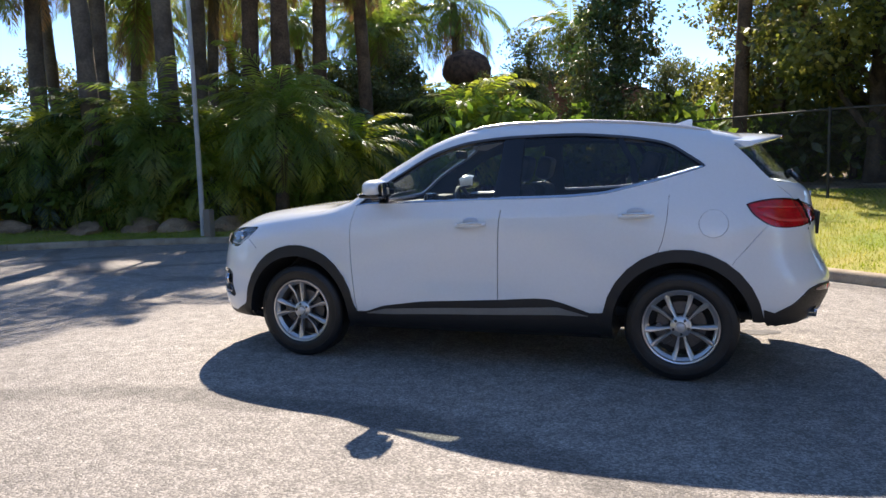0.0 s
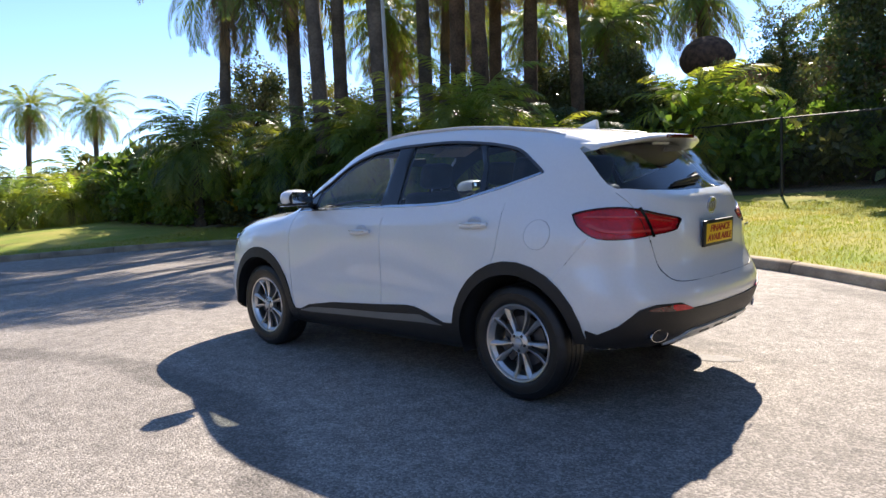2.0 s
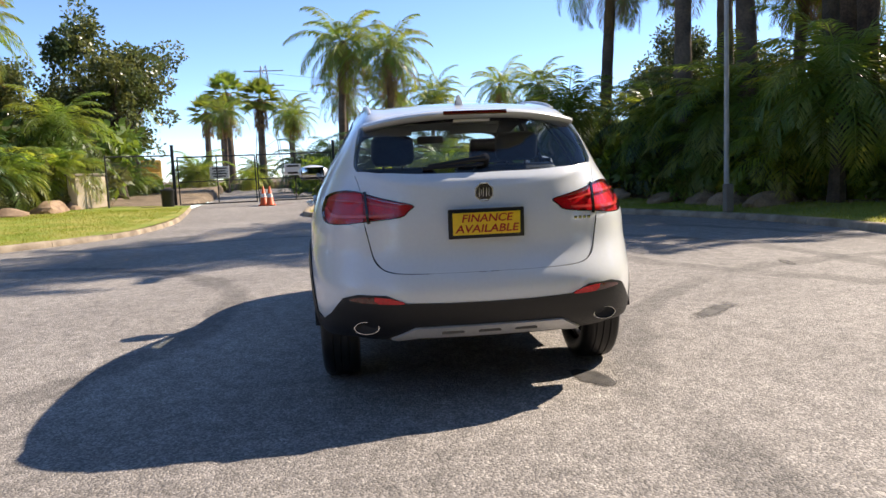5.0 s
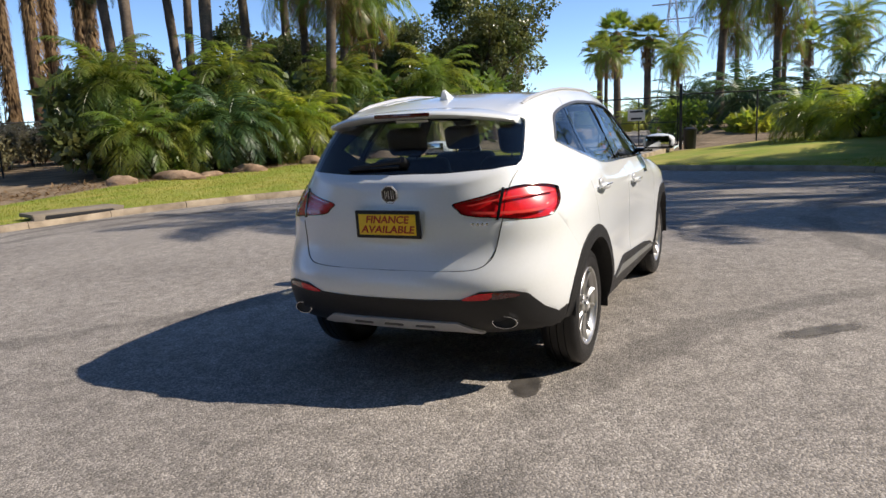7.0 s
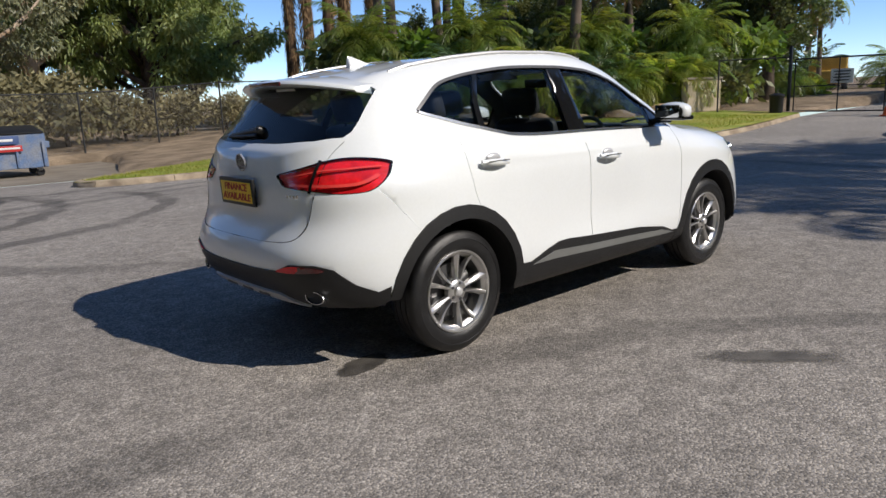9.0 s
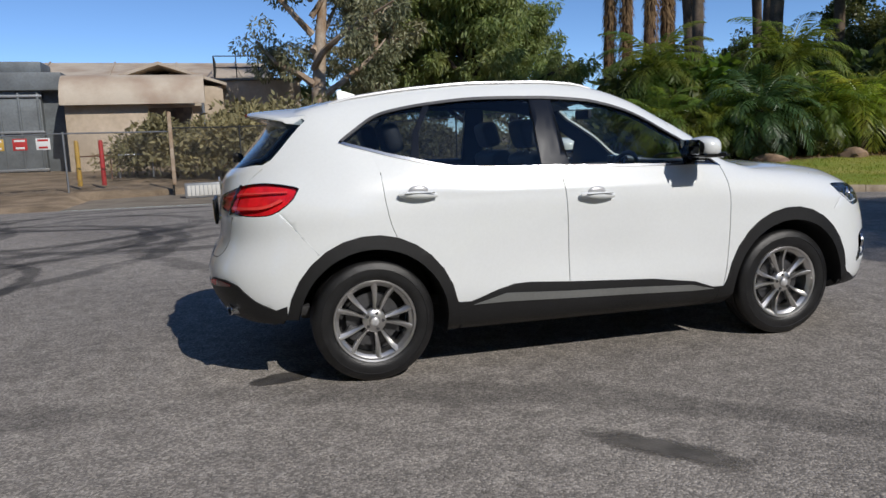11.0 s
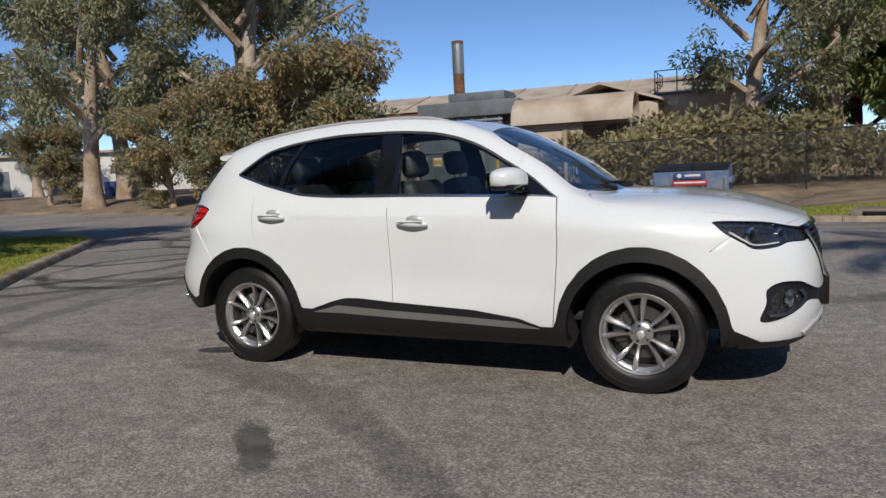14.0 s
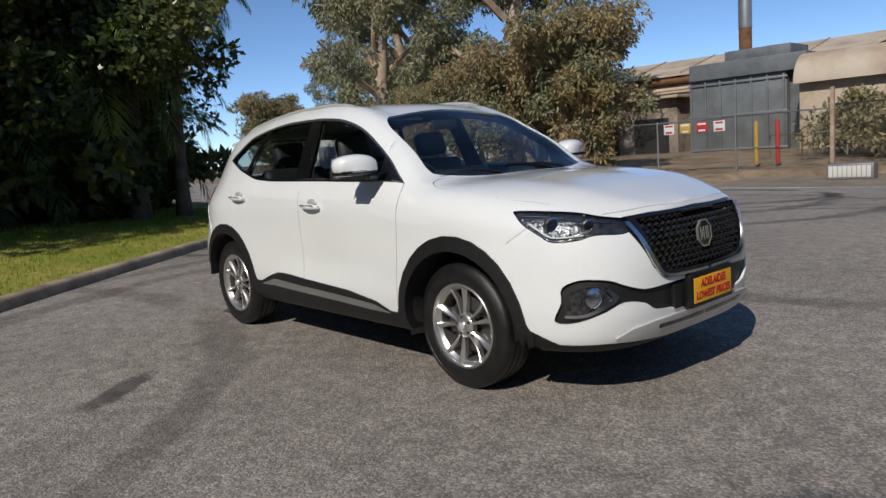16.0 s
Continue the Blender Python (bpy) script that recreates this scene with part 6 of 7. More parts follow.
for x, y, s, which in ((4.6, -20.6, .72, 1), (2.2, -18.0, .5, 1), (-.2, -18.2, .5, 1), (-8.6, -14.4, 1.1, 0), (-3.4, -18, .85, 0), (-9, -20, 1.1, 2), (9.5, -21, .5, 0), (12.5, -18, .5, 0), (-12, -17, 1.1, 2), (16, -18, .6, 0), (20, -15, .7, 0), (24, -13, .8, 2), (-1.2, -21, .6, 0), (7.9, -18.6, .52, 0), (6.2, -18.4, .50, 0), (5.2, -17.4, .46, 0), (9.0, -16.6, .56, 2), (8.0, -15.6, .62, 2), (10.4, -15.4, .6, 2), (11.6, -16.6, .62, 0), (13.8, -16.4, .62, 2), (15.0, -15.8, .6, 0)):
    place((sunny, conifer, fig)[which], x, y, R.uniform(0, 360), s)
for k in range(28):
    x = -14 + k * 1.0
    place(shrubs[(2, 0, 2, 1)[k % 4]], x, -15.4 - R.uniform(0, 2.2) - .05 * abs(x), R.uniform(0, 360), R.uniform(1.5, 2.3))

# ---- street lamp, post ----
lp = tagged(part("lamp_post", sweep([(0, 0, -.3), (0, 0, 3), (.03, 0, 7.5)], [.058, .046, .036], 14), LAMP_GREY, None, m=pose(8.4, -6.95, gz(8.4, -6.95))), "tall galvanised steel lamp post on the verge", "lamp post")
part("arm", sweep([(.03, 0, 7.4), (-.3, .3, 7.9), (-1.0, .9, 8.1)], .035, 8), LAMP_GREY, lp)
part("lamp_head", box(.55, .22, .12, .04, at=(-1.15, 1.0, 8.1)), GREY_STEEL, lp)
tagged(part("service_post", box(.16, .16, .62, .02, at=(0, 0, .26)), CONCRETE, None, m=pose(8.17, -6.86, gz(8.17, -6.86))), "short square concrete service post", "post")


# ---- fences ----
def fence(line, height, wire, post, label, gap=2.6, rail=True, z_of=gz):
    """A chain-link fence: posts, top rail and woven wire."""
    line = np.array(line, float)
    seg = np.r_[0, np.cumsum(np.linalg.norm(np.diff(line, axis=0), axis=1))]
    at = lambda s: (float(np.interp(s, seg, line[:, 0])), float(np.interp(s, seg, line[:, 1])))
    n = max(1, int(seg[-1] / gap))
    S_ = np.linspace(0, seg[-1], n + 1)
    foot = [(*at(s), z_of(*at(s))) for s in S_]
    root = None
    for p in foot:
        ob = part("chain_link_fence" if root is None else "fence_post", rod((p[0], p[1], p[2] - .2), (p[0], p[1], p[2] + height + .05), .03), post, root)
        if root is None:
            root = tagged(ob, label, "fence")
    for a, b in zip(foot[:-1], foot[1:]):
        A, B = np.array(a), np.array(b)
        up = np.array([0, 0, height])
        if rail:
            part("top_rail", rod(A + up, B + up, .022, seg=6), post, root)
        d = unit((B - A)[None])[0]
        L = np.linalg.norm(B - A)
        V, Fc, k = [], [], 0
        st = .085
        for sg in (1, -1):
            for o in np.arange(-height, L, st):
                u0, u1 = max(o, 0), min(o + height, L)
                if u1 <= u0:
                    continue
                z0, z1 = (u0 - o, u1 - o) if sg > 0 else (height - (u0 - o), height - (u1 - o))
                p, q = A + (B - A) * u0 / L + np.array([0, 0, z0]), A + (B - A) * u1 / L + np.array([0, 0, z1])
                w = np.array([0, 0, .0035])
                V += [p - w, p + w, q + w, q - w]
                Fc.append((k, k + 1, k + 2, k + 3))
                k += 4
        part("wire_mesh", (V, Fc), wire, root, smooth=False)
    return root


fence([(-16, -9.5), (-9.5, -10.0), (-4.2, -10.6), (0.5, -12.2), (3.2, -13.6), (7.5, -15.8)], 1.75, FENCE_DARK, FENCE_DARK, "black chain-link fence at the top of the lawn", 2.9)
fence([(-19, 21.0), (-9.5, 19.3), (-4.2, 19.0)], 1.75, WIRE, STEEL, "galvanised chain-link fence before the plant yard", 2.6)
fence([(-4.2, 19.0), (-3.0, 20.3), (2.6, 21.0), (7.5, 22.0), (13.5, 22.5)], 1.85, WIRE, FENCE_DARK, "chain-link fence before dry scrub", 2.6)
fence([(22.6, 1.4), (23.4, -.8), (26, -6)], 1.9, FENCE_DARK, FENCE_DARK, "black chain-link fence beside the gateway", 2.6, z_of=lambda x, y: .25)
fence([(21.9, 7.2), (20.8, 9.2)], 1.9, FENCE_DARK, FENCE_DARK, "short black chain-link wing beside the gateway", 2.2, z_of=lambda x, y: .25)

# ---- gateway ----
GZ0 = .22
for x, y in ((22.6, 1.4), (21.9, 7.2)):
    g_ = tagged(part("gate_post", box(.10, .10, 2.35, .01, at=(0, 0, 1.1)), BLACK_STEEL, None, m=pose(x, y, GZ0)), "black square steel gate post", "post", "gate posts")
    part("post_cap", box(.12, .12, .03, .006, at=(0, 0, 2.29)), BLACK_STEEL, g_)


def gate_leaf(x, y, turn, w):
    g_ = tagged(part("gate", rod((0, 0, .12), (w, 0, .12), .025, seg=8), BLACK_STEEL, None, m=pose(x, y, GZ0, 0, 0, turn)), "black steel mesh gate leaf", "gate", "gate leaves")
    part("frame_bar", rod((0, 0, 1.85), (w, 0, 1.85), .025, seg=8), BLACK_STEEL, g_)
    for q in (0, w / 2, w):
        part("frame_bar", rod((q, 0, .1), (q, 0, 1.87), .022, seg=8), BLACK_STEEL, g_)
    part("frame_bar", rod((0, 0, .95), (w, 0, .95), .016, seg=8), BLACK_STEEL, g_)
    V, Fc, k = [], [], 0
    for sg in (1, -1):
        for o in np.arange(-1.73, w, .1):
            u0, u1 = max(o, 0), min(o + 1.73, w)
            z0, z1 = (u0 - o + .12, u1 - o + .12) if sg > 0 else (1.85 - (u0 - o), 1.85 - (u1 - o))
            V += [(u0, 0, z0 - .003), (u0, 0, z0 + .003), (u1, 0, z1 + .003), (u1, 0, z1 - .003)]
            Fc.append((k, k + 1, k + 2, k + 3))
            k += 4
    part("wire_mesh", (V, Fc), FENCE_DARK, g_, smooth=False)
    return g_


gate_leaf(22.55, 1.5, 96, 2.75)
gate_leaf(21.95, 7.05, -86, 2.75)


def sign(x, y, z, turn, w, h, mat, label, bars=3, ink=None):
    s = tagged(part("sign", box(w, .012, h, .004), mat, None, m=pose(x, y, z, 0, 0, turn)), label, "sign")
    for k in range(bars):
        part("ink_bar", box(w * (.75 - .12 * (k % 2)), .004, h * .5 / max(bars, 1) * .7, .001, at=(0, -.008, h * (.32 - .62 * k / max(bars - 1, 1)))), ink or FENCE_DARK, s)
    return s


sign(22.35, 2.95, GZ0 + 1.25, -84, .62, .42, SIGN_WHITE, "white notice board with faded print on the gate", 2)
sign(22.1, 5.6, GZ0 + 1.25, -94, .72, .46, SIGN_WHITE, "pale notice board on the gate mesh", 4)
sign(5.45, -14.70, gz(5.45, -14.85) + 1.3, 150, .34, .30, SIGN_WHITE, "small white notice on the black fence", 2)
for x, y in ((21.4, 3.75), (21.6, 4.0)):
    cn = tagged(part("traffic_cone", lathe([(.17, .03), (.15, .05), (.03, .70), (.02, .71), (.0005, .71)], 20, "z"), CONE, None, m=pose(x, y, float(road_z(x, y)))), "orange plastic traffic cone", "cone", "traffic cones")
    part("cone_foot", box(.38, .38, .035, .008, at=(0, 0, .02)), CONE, cn)
    part("white_band", lathe([(.108, .30), (.082, .44)], 20, "z"), SIGN_WHITE, cn)
for x, y in ((21.4, .95), (21.2, 7.3)):
    wb = tagged(part("litter_bin", lathe([(.0005, .0), (.20, .0), (.23, .62), (.245, .64), (.245, .68), (.0005, .70)], 20, "z"), BLACK_STEEL, None, m=pose(x, y, GZ0)), "small black litter bin beside the gate post", "bin", "gate bins")
    part("lid", lathe([(.25, .66), (.25, .70), (.10, .76), (.0005, .76)], 20, "z"), BLACK_STEEL, wb)
pw = tagged(part("pillar_wall", box(1.5, .35, 1.25, .03, at=(0, 0, .5)), BEIGE, None, m=pose(20.9, 9.9, gz(20.9, 9.9), 0, 0, -20)), "low rendered beige entrance wall", "wall")
part("coping", box(1.6, .45, .08, .02, at=(0, 0, 1.16)), CONCRETE, pw)


# yellow yard truck seen through the gate
def yard_truck(x, y, turn):
    t = tagged(new("yard_truck"), "faded yellow yard truck parked beyond the gate", "truck")
    t.matrix_basis = pose(x, y, .25, 0, 0, turn)
    part("chassis", box(5.2, .9, .25, .03, at=(0, 0, .75)), BLACK_STEEL, t)
    part("cab", box(1.6, 2.1, 1.5, .12, 3, at=(1.8, 0, 1.65)), TRUCK_YELLOW, t)
    part("bonnet", box(.9, 1.7, .8, .1, 3, at=(2.9, 0, 1.2)), TRUCK_YELLOW, t)
    part("cab_window", box(.9, 2.13, .55, .03, at=(1.85, 0, 2.0)), GLOSS, t)
    part("tray", box(3.3, 2.2, .7, .04, at=(-1.0, 0, 1.35)), TRUCK_YELLOW, t)
    for q in (2.3, -1.4):
        for s in (-1, 1):
            w = part("wheel", lathe([(.2, -.14), (.46, -.14), (.48, -.1), (.48, .1), (.46, .14), (.25, .14), (.22, .06), (.0005, .06)], 24), TYRE, t, m=Matrix.Translation((q, s * .95, .48)))
    return t


yard_truck(46.0, 15.0, 200)

# ---- garden bed north of the turning circle ----
nbed = smooth_line([(6.2, 15.2), (9, 14.6), (11.6, 13.8), (14, 12.8), (16.5, 11.8), (19.4, 10.8), (21.6, 9.9)], False, 6)
for k, q in enumerate(np.linspace(8, len(nbed) - 1, 14)):
    x, y = nbed[int(q)]
    nx, ny = (x - 3) / math.hypot(x - 3, y - 1), (y - 1) / math.hypot(x - 3, y - 1)
    if k % 2:
        place(shrubs[(2, 4, 2)[k % 3]], x + nx * R.uniform(.3, .7), y + ny * R.uniform(.3, .7), R.uniform(0, 360), R.uniform(.5, .85))
    if k % 3 != 1:
        place(bushy[(0, 1, 0, 2, 0)[k % 5]], x + nx * R.uniform(.7, 1.3), y + ny * R.uniform(.7, 1.3), R.uniform(0, 360), R.uniform(.9, 1.1), lift=.25)
    if k % 2 == 0:
        place(bushy[(3, 2)[k % 4 // 2]], x + nx * R.uniform(2.8, 3.8), y + ny * R.uniform(2.8, 3.8), R.uniform(0, 360), R.uniform(1.0, 1.2), lift=.4)
    # dark-leaved shrubs behind the palms stand in for the shade between them
    place(shrubs[2], x + nx * R.uniform(2.0, 3.0), y + ny * R.uniform(2.0, 3.0), R.uniform(0, 360), R.uniform(1.5, 2.1))
    place(shrubs[(2, 1, 2)[k % 3]], x + nx * R.uniform(4.4, 6.2), y + ny * R.uniform(4.4, 6.2), R.uniform(0, 360), R.uniform(2.2, 3.0))
    if k % 2 == 0 and k > 5:
        place(fig, x + nx * R.uniform(9, 12), y + ny * R.uniform(9, 12), R.uniform(0, 360), R.uniform(.6, .8))
for x, y, s, which in ((14.4, 19.4, 1.0, 1), (16.2, 17.6, 1.05, 3), (20.2, 18.8, 1.0, 1), (18.2, 13.6, .98, 0), (20.8, 14.6, .9, 2), (15.6, 21.5, .9, 3), (18.4, 21, .95, 1), (22.5, 17.5, .95, 0), (23.0, 14.2, .9, 2), (17.4, 19.6, .8, 3), (24.5, 20, 1.0, 3)):
    place(tall[which], x, y, R.uniform(0, 360), s)
settle(shaggy[0], 17.7, 32.6, 0, .9)
settle(shaggy[1], 18.6, 32.0, 50, .9)
for x, y, s in ((19.3, 31.2, .95), (20.4, 31.4, .9), (21.9, 33.0, .8), (22.6, 31.6, .85), (18.8, 26.6, .7)):
    place(shaggy[int(x) % 2], x, y, R.uniform(0, 360), s)
for x, y, s in ((31, 18, 1.1), (27, 24, 1.0), (34, 14.5, .9), (17.4, 24.2, .62), (20.4, 24, .66), (23.4, 23, .7), (26, 18.6, .75)):
    place(fig, x, y, R.uniform(0, 360), s)


def boulder(seed, sx, sy, sz):
    b = bmesh.new()
    bmesh.ops.create_icosphere(b, subdivisions=3, radius=1)
    o = Vector((seed * 3.1, seed * 1.7, 0))
    for v in b.verts:
        n = noise.noise(v.co * 1.1 + o) * .35 + noise.noise(v.co * 3 + o) * .12
        v.co = Vector((v.co.x * sx, v.co.y * sy, v.co.z * sz)) * (1 + n)
    return tagged(part("boulder", b, ROCK, None, angle=30), "weathered sandstone boulder at the garden edge", "boulder", "garden rocks")


rocks = [boulder(1, .75, .45, .32), boulder(2, .5, .4, .28), boulder(3, .95, .5, .30)]
for k, (x, y, s) in enumerate(((19.4, 10.6, 1.2), (20.4, 10.3, .9), (10.4, 13.9, 1.0), (12.6, 13.1, .8), (14.6, 12.2, 1.0), (16.0, 11.7, .8), (17.6, 11.2, .9), (8.8, 14.4, .9), (11.4, 13.6, .6), (8.6, -8.1, .9), (10.6, -7.55, 1.1), (11.8, -7.2, .9), (13.4, -6.5, .8), (9.6, -7.7, 1.0))):
    if k < 3:
        settle(rocks[k], x, y, 40 * k, s)
    else:
        place(rocks[k % 3], x, y, R.uniform(0, 360), s)

# ---- far palms and woods beyond the gate ----
def fan_palm(seed, h):
    rng = random.Random(seed)
    t = part("fan_palm", trunk(h, .32, .24, (.2, .1), .04), PALM_BARK)
    tagged(t, "distant fan palm with a round crown", "palm tree", "far fan palms")
    part("crown", fans(rng, 46, 1.15, 85, -40, 1.05), PALM_LEAF, t, smooth=False, m=Matrix.Translation((.2, .1, h)))
    part("leaf_skirt", shag(rng, 2.2, .45, 700), DEAD_LEAF, t, smooth=False, m=Matrix.Translation((.2, .1, h - 2.2)))
    return t


fanp = fan_palm(61, 7.6)
settle(fanp, 63.2, 11.75, 0, 1.1)
for x, y, s in ((59.6, 8.5, 1.05), (75, 16, 1.1), (58, 24, .9), (80, 30, 1.1), (70, -4, 1.0), (85, 16, 1.15)):
    place(fanp, x, y, R.uniform(0, 360), s, 0)
for x, y, s in ((39.2, 1.3, 1.2), (37.2, -1.7, 1.08), (33.5, -4.5, .5), (54, -5.8, .78), (46, 4.8, .6), (44, -2, .72), (52, 1, .85), (38, -8, .7), (50, 10, .7), (56, -6, .9), (30, -8.5, .6), (60, 6, .8), (42, 14, .7)):
    place(tall[int(x) % 2 * 2], x, y, R.uniform(0, 360), s, .2)
for k in range(64):
    x, y = R.uniform(28, 62), R.uniform(-16, 22)
    if 2 < y - .12 * (x - 22) < 8 and x < 48:
        continue
    place((bushy[k // 2 % 3], shrubs[k % 4])[k % 2], x, y, R.uniform(0, 360), R.uniform(.9, 1.6), .15)
for k, (x, y, s) in enumerate(((22.1, -2.8, 1.3), (24.7, -4.6, 1.6), (20.6, -4.1, 1.2), (25.0, -6.8, 1.7), (20.9, -6.2, 1.2), (30.6, -5.7, 2.0), (30.8, -8.3, 2.0), (23.3, -8.3, 1.4))):
    place((bushy[k // 2 % 3], shrubs[k % 5])[k % 2], x, y, R.uniform(0, 360), s * .8, .15)
pylon = tagged(new("power_pylon"), "distant lattice power pylon", "pylon")
pylon.matrix_basis = pose(150, 18, 0)
for a, b_ in ((-1, -1), (1, -1), (1, 1), (-1, 1)):
    part("leg", rod((a * 3, b_ * 3, 0), (a * .5, b_ * .5, 24), .10, seg=6), STEEL, pylon)
for k in range(8):
    z0, z1 = k * 3, k * 3 + 3
    w0, w1 = 3 - 2.5 * z0 / 24, 3 - 2.5 * z1 / 24
    part("brace", rod((-w0, -w0, z0), (-w1, w1, z1), .06, seg=5), STEEL, pylon)
    part("brace", rod((-w0, w0, z0), (-w1, -w1, z1), .06, seg=5), STEEL, pylon)
for z in (17, 20, 23):
    part("cross_arm", rod((0, -4, z), (0, 4, z), .12, seg=6), STEEL, pylon)
for k, z in enumerate((17, 20)):
    pts = [(150, 22 - 190 * f, z + 3 - 6 * 4 * f * (1 - f)) for f in np.linspace(0, 1, 14)]
    tagged(part("power_line", sweep(pts, .03, 5), BLACK_STEEL), "thin dark overhead power line", "cable")

# ---- trees and scrub to the north ----
gum = tree(41, "gum_tree", "tall gum tree with pale trunk and open crown", 10.5, 4.8, [GUM_LEAF, GUM_LEAF], (.22, .036), 120, 130, .8, .55, GUM_BARK, .24, 9, .34, (.7, .4))
settle(gum, 1.2, 28.6, 0, 1.2)
olive = tree(42, "brown_gum_tree", "olive-brown bushy gum tree on bare earth", 6.2, 3.1, [GUM_BROWN, GUM_LEAF], (.19, .036), 150, 150, .6, .48, GUM_BARK, .16, 11, .18, (.5, .2))
settle(olive, -14.0, 18.8, 0, 1.12)
pepper = tree(43, "weeping_tree", "dense weeping tree with hanging green foliage", 9.6, 5.0, [WEEP_LEAF, WEEP_LEAF], (.30, .042), 210, 170, 1.1, .62, DARK_BARK, .14, 14, .34, (.3, .2))
settle(pepper, 9.2, 31.0, 0, 1.15)
for x, y, s in ((-21.2, 23.8, 1.6), (-30.8, 22.8, 1.4), (-34.5, 28.5, 1.6), (-45, 34, 1.2), (-58, 40, 1.2), (4.8, 33, 1.05), (-24.6, 28.5, 1.5)):
    place(gum, x, y, R.uniform(0, 360), s)
for x, y, s in ((-17.2, 19.8, 1.0), (-20.8, 21.2, .95), (-24.5, 22.0, .9), (-37, 25, .85), (-52, 27, 1.25), (-66, 36, 1.3)):
    place(olive, x, y, R.uniform(0, 360), s)
for x, y, s in ((13.6, 36.5, .95), (10.8, 35.5, 1.1), (6.0, 37, 1.0)):
    place(pepper, x, y, R.uniform(0, 360), s)
scrub = shrub(44, DRY_LEAF, 1.0, 1.3, 22, 130, (.13, .03), "dry olive scrub bush", "scrub_bush")
settle(scrub, -2.8, 22.2, 0, 1.9)
for x, y, s in ((-.8, 22.6, 2.0), (1.2, 23.0, 1.8), (3.2, 23.2, 1.9), (5.2, 23.4, 1.5), (7.2, 23.8, 1.4), (-4.4, 23.0, 1.8), (-1.8, 24.6, 2.3), (.8, 25.4, 2.2), (2.8, 25.6, 2.0), (9.6, 24.6, 1.2), (11.8, 25.0, 1.3), (13.8, 26.6, 1.5), (15.8, 27.4, 1.5), (17.8, 28.4, 1.5), (-6, 24.5, 1.3), (-20, 20.6, .7), (-25, 21.5, .8), (-33, 24, .9), (-12.6, 19.9, .5)):
    place(scrub, x, y, R.uniform(0, 360), s)

# palm thicket at the west end of the lawn; dark leaf colours carry part of its shade
for k, (x, y, s) in enumerate(((-12.6, 1.2, 1.2), (-13.4, -.8, 1.3), (-12.4, -2.6, 1.25), (-11.6, -4.4, 1.2), (-14.6, 2.8, 1.1), (-10.8, -6.2, 1.2), (-15.5, .5, 1.4), (-14.5, -3, 1.5), (-13.5, -5.5, 1.4), (-16.5, -2, 1.5), (-12.8, -7.5, 1.3), (-17, 3.5, 1.2))):
    place(bushy[2 if k % 2 else 3], x, y, R.uniform(0, 360), s * 1.25)
    place(shrubs[2], x + .5, y + .3, R.uniform(0, 360), s * 1.5)
for x, y, s in ((-12.0, 3.0, .70), (-11.9, 2.0, .92), (-12.8, -.4, .95), (-15.2, -2.0, .8), (-13.0, -4.6, .75), (-17.2, 1.8, .8), (-10.9, -3.6, .75)):
    place(tall[2], x, y, R.uniform(0, 360), s)
# Figs of scale 1.7 and up: unseen trees added to shade the thicket
for x, y, s in ((-17.5, -3.5, 1.1), (-16.5, .2, 1.0), (-15, -7, 1.1), (-12.2, -.6, 1.1), (-11.6, -3.4, 1.15), (-13.4, 1.0, .95), (-10.9, -5.8, 1.1), (-13.5, -2.5, 1.25), (-9.6, -11.5, 1.7), (-12.2, -9.6, 1.75), (-14.8, -9.5, 1.7), (-9.4, -14.5, 1.8), (-12.5, -13.5, 1.8), (-16, -6, 1.7), (-13.6, -.4, 1.35), (-12.4, 2.0, 1.0)):
    place(fig, x, y, R.uniform(0, 360), s)

# ---- plant yard: buildings ----
hall = tagged(new("factory_hall"), "beige factory hall with low gabled roof", "building")
hall.matrix_basis = pose(-14.5, 38, 0, 0, 0, 4)
part("wall", box(27, 8, 4.6, .02, at=(0, 0, 2.3)), BEIGE, hall)
rf = bmesh.new()
for x in (-13.9, 13.9):
    for y, z in ((-4.5, 4.55), (0, 5.7), (4.5, 4.55), (4.5, 4.45), (-4.5, 4.45)):
        rf.verts.new((x, y, z))
rf.verts.ensure_lookup_table()
for i in range(5):
    rf.faces.new([rf.verts[q] for q in (i, (i + 1) % 5, 5 + (i + 1) % 5, 5 + i)])
rf.faces.new(rf.verts[:5]), rf.faces.new(rf.verts[5:])
part("roof", rf, ROOFMAT, hall, "weathered cream metal roof", smooth=False)
for k in range(6):
    part("cladding_band", box(26.9, .06, .05, .01, at=(0, -4.03, .9 + .62 * k)), RUST if k in (4, 5) else BEIGE, hall)
for k in range(9):
    part("roof_sheet_rib", box(.06, 4.7, .05, .01, at=(-12.5 + 3.1 * k, -2.25, 5.17), rot=Euler((radians(14.3), 0, 0)).to_matrix()), ROOFMAT, hall)
for z, r, m_ in ((4.2, .16, RUST), (3.75, .10, BEIGE), (3.3, .12, STEEL), (2.5, .08, RUST)):
    part("pipe", rod((-13, -4.35, z), (4, -4.35, z), r, seg=10), m_, hall)
for x in (-11, -8.2, -6.5, -1.5, 4.5):
    part("down_pipe", rod((x, -4.3, 0), (x, -4.3, 4.4), .09, seg=8), RUST if x < -7 else BEIGE, hall)
for x, w in ((-9.6, 2.2), (-6.8, 1.6)):
    part("doorway", box(w, .12, 2.4, .02, at=(x, -4.02, 1.2)), SHED_WALL, hall)
for x in (-12.2, -4.6):
    part("wall_patch", box(1.3, .09, 1.6, .02, at=(x, -4.02, 1.6)), SHED_WALL, hall)

